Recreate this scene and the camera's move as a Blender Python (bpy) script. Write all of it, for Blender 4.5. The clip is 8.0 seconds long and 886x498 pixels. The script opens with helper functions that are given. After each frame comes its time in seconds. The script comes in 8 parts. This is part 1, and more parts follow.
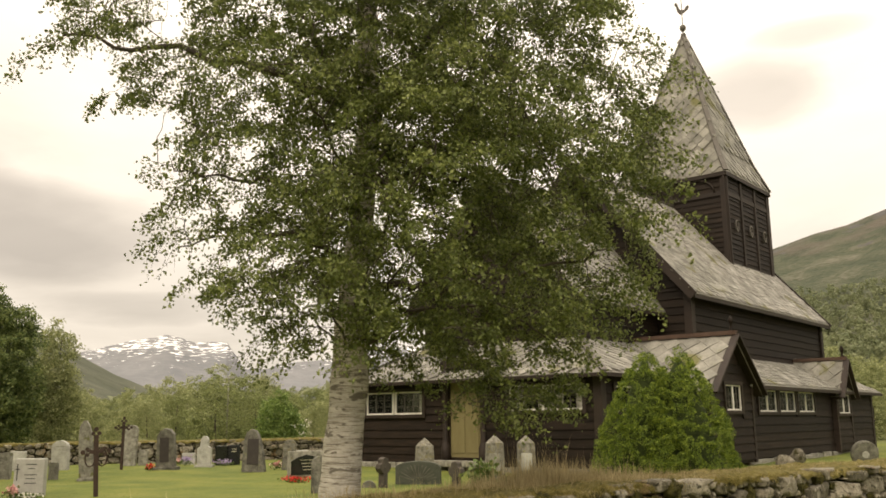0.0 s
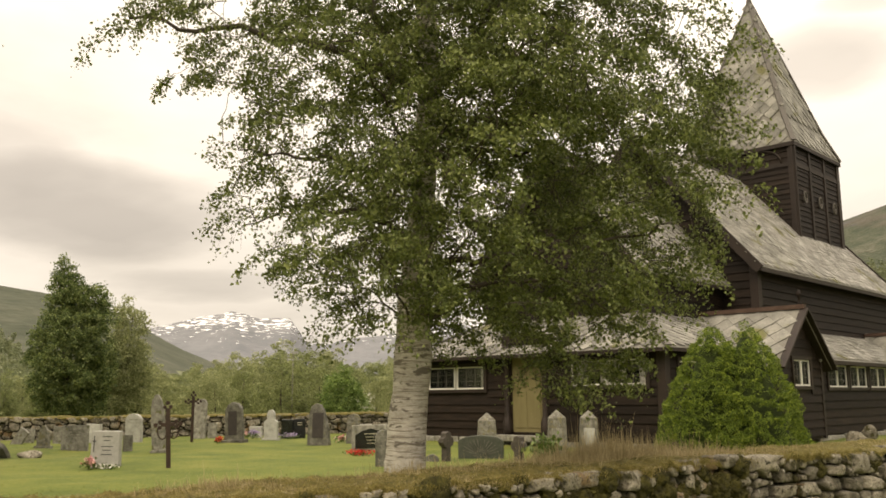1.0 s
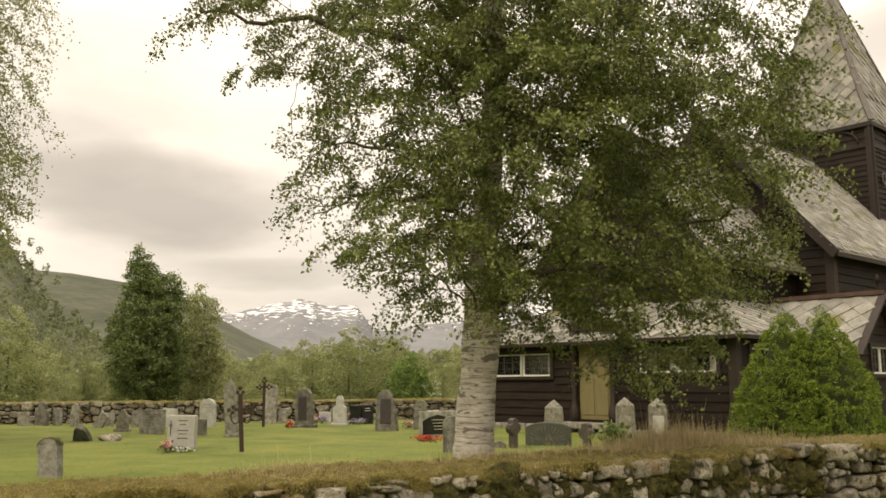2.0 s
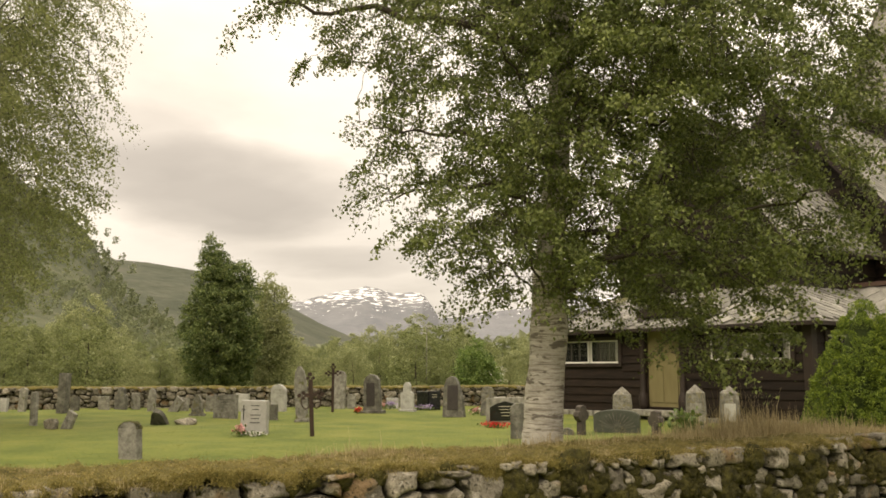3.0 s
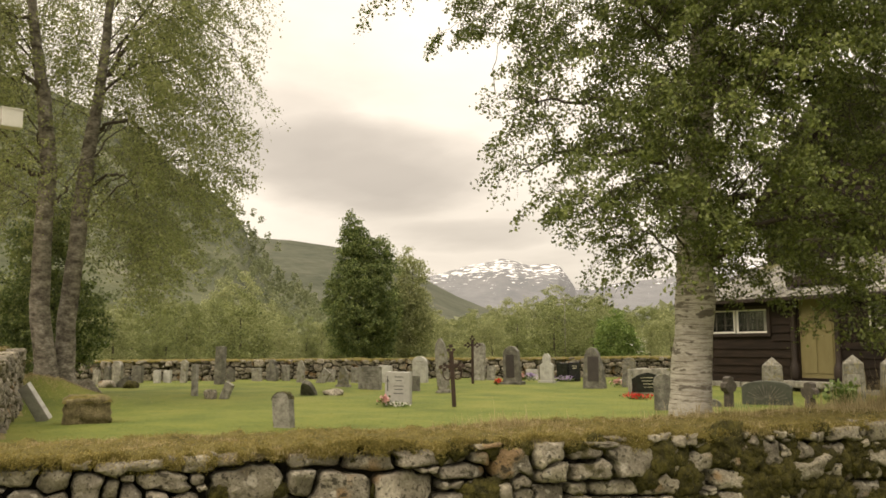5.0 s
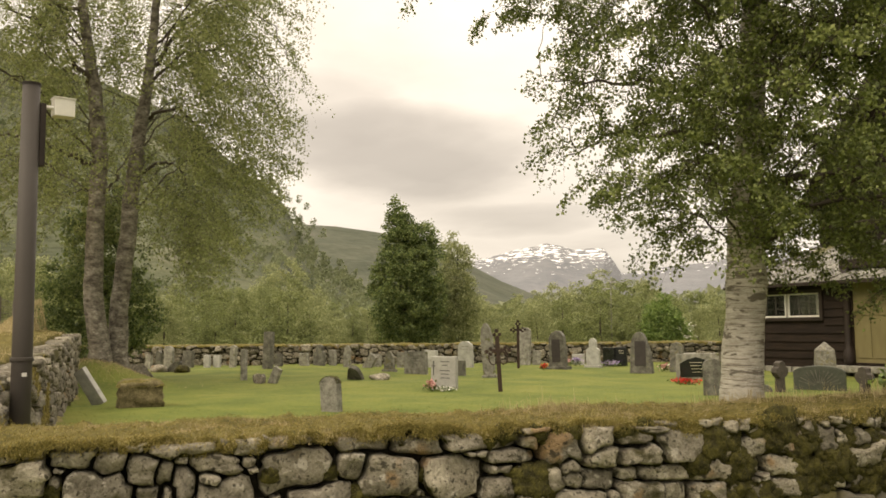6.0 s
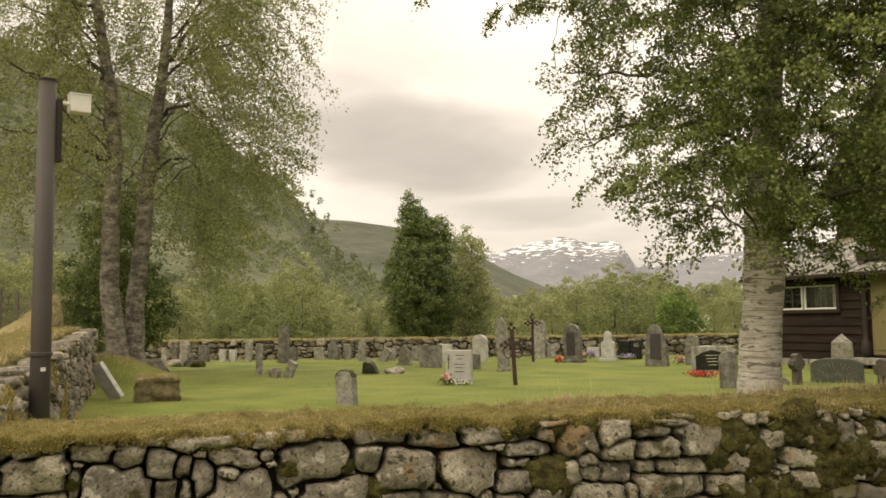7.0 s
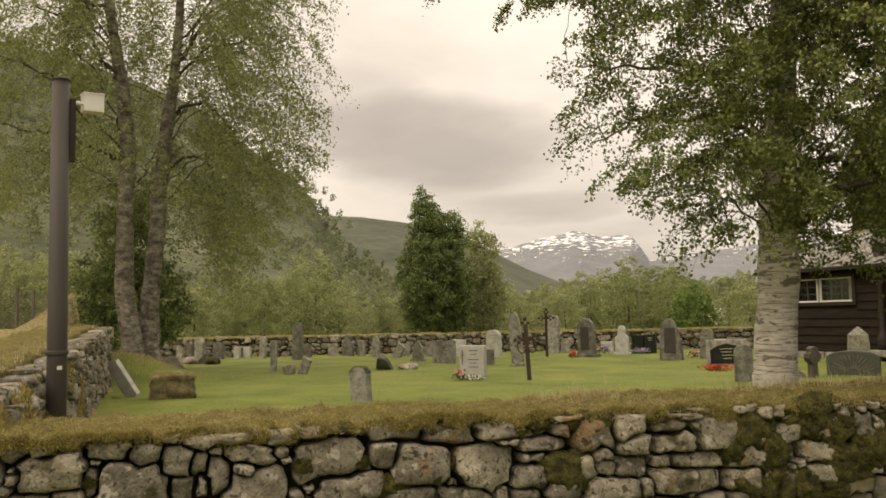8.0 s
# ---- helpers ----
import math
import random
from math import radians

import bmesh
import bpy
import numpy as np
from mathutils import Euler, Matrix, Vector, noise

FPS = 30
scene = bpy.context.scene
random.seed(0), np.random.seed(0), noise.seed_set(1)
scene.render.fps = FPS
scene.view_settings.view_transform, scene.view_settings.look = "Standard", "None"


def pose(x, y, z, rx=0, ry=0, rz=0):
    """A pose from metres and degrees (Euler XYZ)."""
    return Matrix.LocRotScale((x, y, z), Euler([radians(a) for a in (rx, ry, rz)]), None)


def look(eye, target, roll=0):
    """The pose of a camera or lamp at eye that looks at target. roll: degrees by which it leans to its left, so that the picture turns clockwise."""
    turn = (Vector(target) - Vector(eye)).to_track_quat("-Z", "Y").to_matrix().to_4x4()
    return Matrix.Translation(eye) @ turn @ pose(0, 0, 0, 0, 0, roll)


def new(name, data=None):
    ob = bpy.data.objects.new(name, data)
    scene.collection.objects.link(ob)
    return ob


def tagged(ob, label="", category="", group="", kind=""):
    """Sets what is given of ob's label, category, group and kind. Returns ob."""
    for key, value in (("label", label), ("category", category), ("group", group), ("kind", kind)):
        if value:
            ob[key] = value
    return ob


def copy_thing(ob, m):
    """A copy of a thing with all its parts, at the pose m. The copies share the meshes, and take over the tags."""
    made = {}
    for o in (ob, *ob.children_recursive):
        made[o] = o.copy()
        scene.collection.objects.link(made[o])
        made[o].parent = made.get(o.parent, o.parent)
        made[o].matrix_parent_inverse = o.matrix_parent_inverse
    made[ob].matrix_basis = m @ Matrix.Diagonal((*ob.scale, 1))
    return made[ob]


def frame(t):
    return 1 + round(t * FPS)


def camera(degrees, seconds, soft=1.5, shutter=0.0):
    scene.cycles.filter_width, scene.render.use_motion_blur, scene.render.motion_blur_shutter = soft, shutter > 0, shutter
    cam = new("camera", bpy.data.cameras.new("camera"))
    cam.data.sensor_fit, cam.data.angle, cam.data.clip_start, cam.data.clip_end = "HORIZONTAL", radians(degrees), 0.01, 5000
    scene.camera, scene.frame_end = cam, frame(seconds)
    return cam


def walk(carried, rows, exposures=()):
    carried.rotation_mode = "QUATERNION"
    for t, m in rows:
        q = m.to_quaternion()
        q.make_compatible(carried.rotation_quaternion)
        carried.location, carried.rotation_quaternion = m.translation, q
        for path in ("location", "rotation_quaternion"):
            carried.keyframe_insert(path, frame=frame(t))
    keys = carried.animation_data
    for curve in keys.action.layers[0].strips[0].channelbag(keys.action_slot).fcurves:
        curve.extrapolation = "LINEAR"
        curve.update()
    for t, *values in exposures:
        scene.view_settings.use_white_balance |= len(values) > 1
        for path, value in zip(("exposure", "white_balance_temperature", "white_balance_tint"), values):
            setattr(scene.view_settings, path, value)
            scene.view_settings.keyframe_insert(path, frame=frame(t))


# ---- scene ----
cam = camera(53.75, 8.0, soft=1.7)
ROWS = [
    (0.0, 0.0, 0.0, 1.0787, 40.06, 11.177, 0.558),
    (0.5, -0.0057, -0.0051, 1.0753, 41.873, 10.152, 0.549),
    (1.0, -0.0157, -0.0117, 1.0773, 43.992, 9.616, 0.414),
    (1.5, -0.0174, -0.0231, 1.0765, 46.109, 9.226, 0.333),
    (3.0, -0.0252, -0.0518, 1.0732, 52.521, 7.942, -0.013),
    (3.5, -0.0329, -0.0596, 1.0715, 54.621, 7.64, 0.197),
    (4.0, -0.0362, -0.0657, 1.0696, 56.857, 7.248, 0.479),
    (4.5, -0.0413, -0.0732, 1.0690, 59.189, 6.738, 0.447),
    (5.0, -0.0471, -0.0784, 1.0675, 61.446, 6.153, 0.353),
    (6.5, -0.0767, -0.0872, 1.0622, 65.006, 4.938, 0.547),
    (7.0, -0.0809, -0.0913, 1.0612, 65.283, 4.807, 0.681),
    (7.5, -0.0833, -0.0913, 1.0618, 65.759, 4.668, 0.989),
    (8.0, -0.0842, -0.0901, 1.0620, 66.159, 4.531, 1.129),
]
walk(cam, [(t, pose(x, y, z, 90 + pitch, roll, yaw)) for t, x, y, z, yaw, pitch, roll in ROWS],
     [(0.0, 0.11, 8200, 11), (5.0, 0.14, 8200, 11), (7.0, 0.15, 8200, 11), (7.5, 0.15, 8200, 11), (8.0, -0.09, 8300, 13)])

# ---- sky and sun: a bright overcast with grey cloud bellies ----
SUN_AZ, SUN_EL = 188.0, 46.0          # degrees counter-clockwise from +y, and above the horizon


def nd(tree, kind, operation="", noise_dimensions="", data_type=""):
    n = tree.nodes.new(kind)
    if operation:
        n.operation = operation
    if noise_dimensions:
        n.noise_dimensions = noise_dimensions
    if data_type:
        n.data_type = data_type
    return n


def math_node(tree, op, a, b=None):
    n = nd(tree, "ShaderNodeMath", operation=op)
    for i, v in enumerate((a, b)):
        if v is None:
            continue
        if isinstance(v, (int, float)):
            n.inputs[i].default_value = v
        else:
            tree.links.new(v, n.inputs[i])
    return n.outputs[0]


def ramp(tree, fac, stops):
    n = nd(tree, "ShaderNodeValToRGB")
    while len(n.color_ramp.elements) < len(stops):
        n.color_ramp.elements.new(0.5)
    for e, (p, c) in zip(n.color_ramp.elements, stops):
        e.position = p
        e.color = (c[0], c[1], c[2], 1) if isinstance(c, (tuple, list)) else (c, c, c, 1)
    tree.links.new(fac, n.inputs[0])
    return n.outputs[0]


def build_sky():
    world = bpy.data.worlds.new("sky")
    scene.world = world
    world.use_nodes = True
    t = world.node_tree
    t.nodes.clear()
    sky = nd(t, "ShaderNodeTexSky")
    sky.sky_type, sky.sun_disc, sky.sun_elevation, sky.sun_rotation = "NISHITA", False, radians(SUN_EL), radians(-SUN_AZ)
    clear = nd(t, "ShaderNodeBackground")
    clear.inputs[1].default_value = 0.1
    t.links.new(sky.outputs[0], clear.inputs[0])
    tc = nd(t, "ShaderNodeTexCoord")
    sep = nd(t, "ShaderNodeSeparateXYZ")
    t.links.new(tc.outputs["Generated"], sep.inputs[0])
    # clouds lie on a flat layer overhead, so they flatten towards the horizon
    h = math_node(t, "ADD", math_node(t, "MAXIMUM", sep.outputs[2], 0.0), 0.16)
    comb = nd(t, "ShaderNodeCombineXYZ")
    t.links.new(math_node(t, "DIVIDE", sep.outputs[0], h), comb.inputs[0])
    t.links.new(math_node(t, "DIVIDE", sep.outputs[1], h), comb.inputs[1])
    big = nd(t, "ShaderNodeTexNoise")
    big.inputs["Scale"].default_value = 0.75
    big.inputs["Detail"].default_value = 7
    big.inputs["Roughness"].default_value = 0.52
    big.inputs["Distortion"].default_value = 0.25
    shift = nd(t, "ShaderNodeMapping")
    shift.inputs["Location"].default_value = CLOUD_SHIFT
    t.links.new(comb.outputs[0], shift.inputs[0])
    t.links.new(shift.outputs[0], big.inputs["Vector"])
    belly = ramp(t, big.outputs["Fac"], [(0.30, (0.74, 0.73, 0.73)), (0.45, (0.93, 0.92, 0.925)), (0.56, (1.03, 1.02, 1.025)), (0.7, (1.09, 1.08, 1.075))])
    # grey cloud bellies over the valley: bearing, height, half-width, half-height in degrees and depth of grey
    for az, el, wide, tall, deep, seed in CLOUDS:
        a, e = radians(az), radians(el)
        axes = ((-math.sin(a) * math.cos(e), math.cos(a) * math.cos(e), math.sin(e)), (math.cos(a), math.sin(a), 0), (math.sin(a) * math.sin(e), -math.cos(a) * math.sin(e), math.cos(e)))
        got = []
        for ax in axes:
            dot = nd(t, "ShaderNodeVectorMath", operation="DOT_PRODUCT")
            t.links.new(tc.outputs["Generated"], dot.inputs[0])
            dot.inputs[1].default_value = ax
            got.append(dot.outputs["Value"])
        rag = nd(t, "ShaderNodeTexNoise")
        rag.inputs["Scale"].default_value, rag.inputs["Detail"].default_value = 1.6 + seed, 6
        t.links.new(shift.outputs[0], rag.inputs["Vector"])
        u = math_node(t, "POWER", math_node(t, "DIVIDE", got[1], math.sin(radians(wide))), 2.0)
        v = math_node(t, "POWER", math_node(t, "DIVIDE", got[2], math.sin(radians(tall))), 2.0)
        d = math_node(t, "ADD", math_node(t, "ADD", u, v), math_node(t, "MULTIPLY", math_node(t, "SUBTRACT", rag.outputs["Fac"], 0.5), 3.2))
        front = math_node(t, "GREATER_THAN", got[0], 0.0)
        m = math_node(t, "MULTIPLY", ramp(t, math_node(t, "MULTIPLY", d, 0.5), [(0.0, 1.0), (0.35, 0.75), (0.85, 0.0)]), front)
        mx = nd(t, "ShaderNodeMix", data_type="RGBA")
        t.links.new(math_node(t, "MULTIPLY", m, deep), mx.inputs[0])
        t.links.new(belly, mx.inputs[6])
        mx.inputs[7].default_value = (0.41, 0.40, 0.405, 1)
        belly = mx.outputs[2]
    # an overcast sky is brighter overhead than at the horizon
    up = math_node(t, "ADD", math_node(t, "MULTIPLY", math_node(t, "MAXIMUM", sep.outputs[2], 0.0), 1.75), 0.67)
    cloud = nd(t, "ShaderNodeBackground")
    t.links.new(belly, cloud.inputs[0])
    t.links.new(up, cloud.inputs[1])
    mix = nd(t, "ShaderNodeMixShader")
    mix.inputs[0].default_value = 0.93
    t.links.new(clear.outputs[0], mix.inputs[1])
    t.links.new(cloud.outputs[0], mix.inputs[2])
    out = nd(t, "ShaderNodeOutputWorld")
    t.links.new(mix.outputs[0], out.inputs[0])


CLOUD_SHIFT = (0.4, 1.3, 0.0)
CLOUDS = ((67.5, 11.4, 8.0, 2.7, 0.72, 0.0), (73, 14.0, 6, 2.0, 0.4, 0.6), (59, 7.0, 5, 0.9, 0.35, 1.4), (19.5, 20.0, 4.0, 2.0, 0.5, 0.9), (15.5, 23, 3.0, 0.7, 0.4, 1.8), (95, 16, 9, 4, 0.5, 0.3), (-30, 18, 14, 5, 0.6, 0.2), (150, 22, 16, 6, 0.6, 0.5))
build_sky()
sun_data = bpy.data.lights.new("sun", "SUN")
sun_data.energy, sun_data.angle, sun_data.color = 1.5, radians(40), (1.0, 0.95, 0.86)
sun = new("sun", sun_data)
sun.matrix_world = look((-math.sin(radians(SUN_AZ)) * 50, math.cos(radians(SUN_AZ)) * 50, 50 * math.tan(radians(SUN_EL))), (0, 0, 0))


# ---- materials ----
def mat(name, stops, scale=4.0, rough=0.85, bump=0.3, fine=40.0, metal=0.0, spread=0.0, spec=0.3, stretch=(1, 1, 1), depth=0.02, local=False, island=False, detail=6, mossy=None):
    """A surface with colour patches at one scale and grain at a finer one. stops: ramp of base colours; spread: how much separate pieces differ in brightness."""
    m = bpy.data.materials.new(name)
    m.use_nodes = True
    t = m.node_tree
    b = t.nodes["Principled BSDF"]
    tc = nd(t, "ShaderNodeTexCoord")
    geo = nd(t, "ShaderNodeNewGeometry")
    mp = nd(t, "ShaderNodeMapping")
    mp.inputs["Scale"].default_value = stretch
    t.links.new(tc.outputs["Object"] if local else geo.outputs["Position"], mp.inputs[0])
    info = nd(t, "ShaderNodeObjectInfo")
    rnd = geo.outputs["Random Per Island"] if island else info.outputs["Random"]
    n1 = nd(t, "ShaderNodeTexNoise", noise_dimensions="4D")
    n1.inputs["Scale"].default_value, n1.inputs["Detail"].default_value, n1.inputs["Roughness"].default_value = scale, detail, 0.6
    n2 = nd(t, "ShaderNodeTexNoise")
    n2.inputs["Scale"].default_value, n2.inputs["Detail"].default_value = fine, 4
    t.links.new(mp.outputs[0], n1.inputs["Vector"])
    t.links.new(mp.outputs[0], n2.inputs["Vector"])
    if local:
        t.links.new(math_node(t, "MULTIPLY", rnd, 37.0), n1.inputs["W"])
    mixed = math_node(t, "ADD", math_node(t, "MULTIPLY", n1.outputs["Fac"], 0.7), math_node(t, "MULTIPLY", n2.outputs["Fac"], 0.3))
    col = ramp(t, mixed, stops)
    if spread:
        hsv = nd(t, "ShaderNodeHueSaturation")
        t.links.new(col, hsv.inputs["Color"])
        t.links.new(math_node(t, "ADD", math_node(t, "MULTIPLY", rnd, spread), 1.0 - spread / 2), hsv.inputs["Value"])
        col = hsv.outputs[0]
    if mossy:
        n3 = nd(t, "ShaderNodeTexNoise")
        n3.inputs["Scale"].default_value, n3.inputs["Detail"].default_value = mossy[1], 5
        t.links.new(geo.outputs["Position"], n3.inputs["Vector"])
        mx = nd(t, "ShaderNodeMix", data_type="RGBA")
        t.links.new(ramp(t, n3.outputs["Fac"], [(mossy[2], 0.0), (mossy[2] + 0.07, 1.0)]), mx.inputs[0])
        t.links.new(col, mx.inputs[6])
        mx.inputs[7].default_value = (*mossy[0], 1)
        col = mx.outputs[2]
    t.links.new(col, b.inputs["Base Color"])
    b.inputs["Roughness"].default_value, b.inputs["Metallic"].default_value = rough, metal
    b.inputs["Specular IOR Level"].default_value = spec
    if bump:
        bp = nd(t, "ShaderNodeBump")
        bp.inputs["Strength"].default_value, bp.inputs["Distance"].default_value = bump, depth
        t.links.new(mixed, bp.inputs["Height"])
        t.links.new(bp.outputs[0], b.inputs["Normal"])
    return m


def leaf_mat(name, stops, through_light=0.35, rough=0.5, patch=1.6, share=0.4):
    """Leaves: each its own green, a little light shining through."""
    m = bpy.data.materials.new(name)
    m.use_nodes = True
    t = m.node_tree
    b = t.nodes["Principled BSDF"]
    geo = nd(t, "ShaderNodeNewGeometry")
    n = nd(t, "ShaderNodeTexNoise")
    n.inputs["Scale"].default_value = patch
    t.links.new(geo.outputs["Position"], n.inputs["Vector"])
    col = ramp(t, math_node(t, "ADD", math_node(t, "MULTIPLY", geo.outputs["Random Per Island"], 1 - share), math_node(t, "MULTIPLY", n.outputs["Fac"], share)), stops)
    t.links.new(col, b.inputs["Base Color"])
    b.inputs["Roughness"].default_value = rough
    b.inputs["Specular IOR Level"].default_value = 0.35
    tl = nd(t, "ShaderNodeBsdfTranslucent")
    t.links.new(col, tl.inputs[0])
    mix = nd(t, "ShaderNodeMixShader")
    mix.inputs[0].default_value = through_light
    t.links.new(b.outputs[0], mix.inputs[1])
    t.links.new(tl.outputs[0], mix.inputs[2])
    t.links.new(mix.outputs[0], t.nodes["Material Output"].inputs[0])
    return m


def plain(name, colour, rough=0.5, metal=0.0, spec=0.4):
    return mat(name, [(0.3, [c * 0.85 for c in colour]), (0.7, colour)], 9, rough, 0.08, 60, metal, spec=spec)


M = {}
M["tar"] = mat("tarred_wood", [(0.30, (0.0062, 0.0042, 0.0028)), (0.5, (0.0145, 0.0094, 0.0062)), (0.72, (0.031, 0.020, 0.0135))], 2.2, 0.62, 0.5, 26, spread=0.5, stretch=(1, 1, 6), depth=0.008, spec=0.16)
M["tar_dark"] = mat("tarred_trim", [(0.3, (0.014, 0.010, 0.008)), (0.7, (0.036, 0.024, 0.018))], 3, 0.6, 0.4, 30, spread=0.3, depth=0.006)
M["slate"] = mat("slate_shingle", [(0.28, (0.10, 0.097, 0.082)), (0.5, (0.205, 0.198, 0.172)), (0.72, (0.315, 0.305, 0.268))], 2.5, 0.7, 0.35, 22, spread=0.55, depth=0.006, mossy=((0.13, 0.125, 0.05), 1.1, 0.60))
M["slate_bed"] = mat("slate_bed", [(0.3, (0.13, 0.122, 0.105)), (0.7, (0.24, 0.23, 0.20))], 3, 0.85, 0.4, 25)
M["lead"] = mat("weathered_metal", [(0.3, (0.07, 0.062, 0.054)), (0.7, (0.13, 0.116, 0.10))], 3, 0.6, 0.15, 30, spec=0.4)
M["rust"] = mat("rusted_metal", [(0.3, (0.05, 0.028, 0.02)), (0.7, (0.10, 0.062, 0.046))], 4, 0.7, 0.25, 40)
M["door"] = mat("ochre_door_paint", [(0.3, (0.145, 0.123, 0.056)), (0.7, (0.205, 0.176, 0.086))], 2, 0.55, 0.15, 50, stretch=(4, 4, 1), depth=0.004)
M["white"] = mat("white_paint", [(0.3, (0.58, 0.56, 0.51)), (0.7, (0.76, 0.74, 0.69))], 8, 0.5, 0.1, 60)
M["cloth"] = mat("pale_curtain", [(0.3, (0.42, 0.41, 0.37)), (0.7, (0.62, 0.60, 0.54))], 3, 0.9, 0.6, 18, stretch=(9, 9, 0.6), depth=0.03)
M["fieldstone"] = mat("field_stone", [(0.30, (0.065, 0.056, 0.040)), (0.43, (0.15, 0.133, 0.10)), (0.54, (0.23, 0.207, 0.16)), (0.68, (0.37, 0.335, 0.265))], 13, 0.88, 1.0, 70, spread=0.8, depth=0.04, local=True, detail=10, mossy=((0.045, 0.040, 0.013), 3.6, 0.595))
def lichen(m, spots):
    """Adds spots of lichen and mould: (colour, size, threshold) each."""
    t = m.node_tree
    b = t.nodes["Principled BSDF"]
    old = b.inputs["Base Color"].links[0].from_socket
    geo = nd(t, "ShaderNodeNewGeometry")
    for col, scale, cut in spots:
        n = nd(t, "ShaderNodeTexNoise")
        n.inputs["Scale"].default_value, n.inputs["Detail"].default_value = scale, 5
        t.links.new(geo.outputs["Position"], n.inputs["Vector"])
        mx = nd(t, "ShaderNodeMix", data_type="RGBA")
        t.links.new(ramp(t, n.outputs["Fac"], [(cut, 0.0), (cut + 0.05, 0.85)]), mx.inputs[0])
        t.links.new(old, mx.inputs[6])
        mx.inputs[7].default_value = (*col, 1)
        old = mx.outputs[2]
    t.links.new(old, b.inputs["Base Color"])


lichen(M["fieldstone"], (((0.35, 0.325, 0.27), 13.0, 0.61), ((0.21, 0.135, 0.068), 3.1, 0.62), ((0.024, 0.021, 0.012), 24.0, 0.60), ((0.05, 0.042, 0.028), 60.0, 0.60)))
# near-black: the shade deep in the joints is put into this colour
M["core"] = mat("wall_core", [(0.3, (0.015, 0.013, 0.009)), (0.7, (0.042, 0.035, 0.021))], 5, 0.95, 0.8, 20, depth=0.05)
M["moss"] = mat("moss", [(0.30, (0.009, 0.008, 0.002)), (0.46, (0.032, 0.029, 0.007)), (0.58, (0.075, 0.067, 0.016)), (0.72, (0.14, 0.122, 0.034))], 16, 0.95, 1.0, 70, depth=0.03)
M["turf"] = mat("dry_turf", [(0.28, (0.10, 0.088, 0.034)), (0.45, (0.19, 0.158, 0.066)), (0.6, (0.28, 0.228, 0.11)), (0.78, (0.38, 0.31, 0.165))], 6.0, 0.95, 0.9, 34, depth=0.03)
M["lawn"] = mat("lawn", [(0.30, (0.045, 0.068, 0.011)), (0.43, (0.085, 0.112, 0.018)), (0.54, (0.128, 0.148, 0.027)), (0.66, (0.172, 0.174, 0.040)), (0.78, (0.235, 0.21, 0.066))], 0.8, 0.95, 0.8, 14, depth=0.03)
M["bark"] = None
M["grave"] = mat("grave_granite", [(0.34, (0.085, 0.080, 0.064)), (0.5, (0.225, 0.216, 0.182)), (0.66, (0.38, 0.368, 0.318))], 9, 0.8, 0.6, 50, spread=0.3, depth=0.006, mossy=((0.12, 0.12, 0.05), 7, 0.62))
M["grave_pale"] = mat("pale_granite", [(0.33, (0.24, 0.235, 0.21)), (0.5, (0.38, 0.375, 0.34)), (0.68, (0.52, 0.515, 0.47))], 7, 0.7, 0.3, 70, spread=0.15, depth=0.004)
M["grave_dark"] = mat("dark_slate_stone", [(0.34, (0.040, 0.038, 0.030)), (0.5, (0.115, 0.110, 0.090)), (0.66, (0.23, 0.222, 0.186))], 7, 0.75, 0.6, 50, spread=0.25, depth=0.006, mossy=((0.16, 0.16, 0.10), 9, 0.63))
M["soapstone"] = mat("lichen_soapstone", [(0.36, (0.06, 0.055, 0.042)), (0.5, (0.155, 0.148, 0.12)), (0.66, (0.29, 0.28, 0.24))], 12, 0.85, 0.5, 60, spread=0.2, depth=0.008, mossy=((0.17, 0.155, 0.09), 10, 0.56))
M["black"] = mat("polished_black_stone", [(0.3, (0.008, 0.009, 0.008)), (0.7, (0.018, 0.02, 0.018))], 6, 0.2, 0.02, 90, spec=0.5)
M["iron"] = mat("rusty_iron", [(0.3, (0.022, 0.015, 0.012)), (0.7, (0.07, 0.042, 0.03))], 10, 0.75, 0.4, 60, depth=0.004)
M["pole"] = mat("grey_brown_powder_coat", [(0.3, (0.050, 0.043, 0.037)), (0.7, (0.064, 0.055, 0.048))], 3, 0.6, 0.05, 80, spec=0.25)
M["lampwhite"] = plain("white_lamp_housing", (0.72, 0.70, 0.64), 0.4)
M["ink"] = plain("engraved_letters", (0.03, 0.03, 0.03), 0.8)
M["gilt"] = plain("pale_letters", (0.5, 0.46, 0.34), 0.5)
M["red"] = leaf_mat("red_petals", [(0.2, (0.45, 0.02, 0.02)), (0.8, (0.75, 0.07, 0.05))], 0.2)
M["violet"] = leaf_mat("violet_petals", [(0.2, (0.22, 0.14, 0.34)), (0.8, (0.6, 0.5, 0.68))], 0.2)
M["rose"] = leaf_mat("pink_petals", [(0.2, (0.45, 0.12, 0.16)), (0.8, (0.75, 0.5, 0.42))], 0.2)
M["bud"] = leaf_mat("white_petals", [(0.2, (0.6, 0.58, 0.5)), (0.8, (0.85, 0.83, 0.78))], 0.2)
M["herb"] = leaf_mat("herb_leaves", [(0.2, (0.05, 0.085, 0.015)), (0.8, (0.13, 0.18, 0.045))], 0.25)
M["birch_leaf"] = leaf_mat("birch_leaves", [(0.15, (0.050, 0.068, 0.018)), (0.5, (0.135, 0.170, 0.046)), (0.85, (0.285, 0.325, 0.105))], 0.28, patch=2.6, share=0.5)
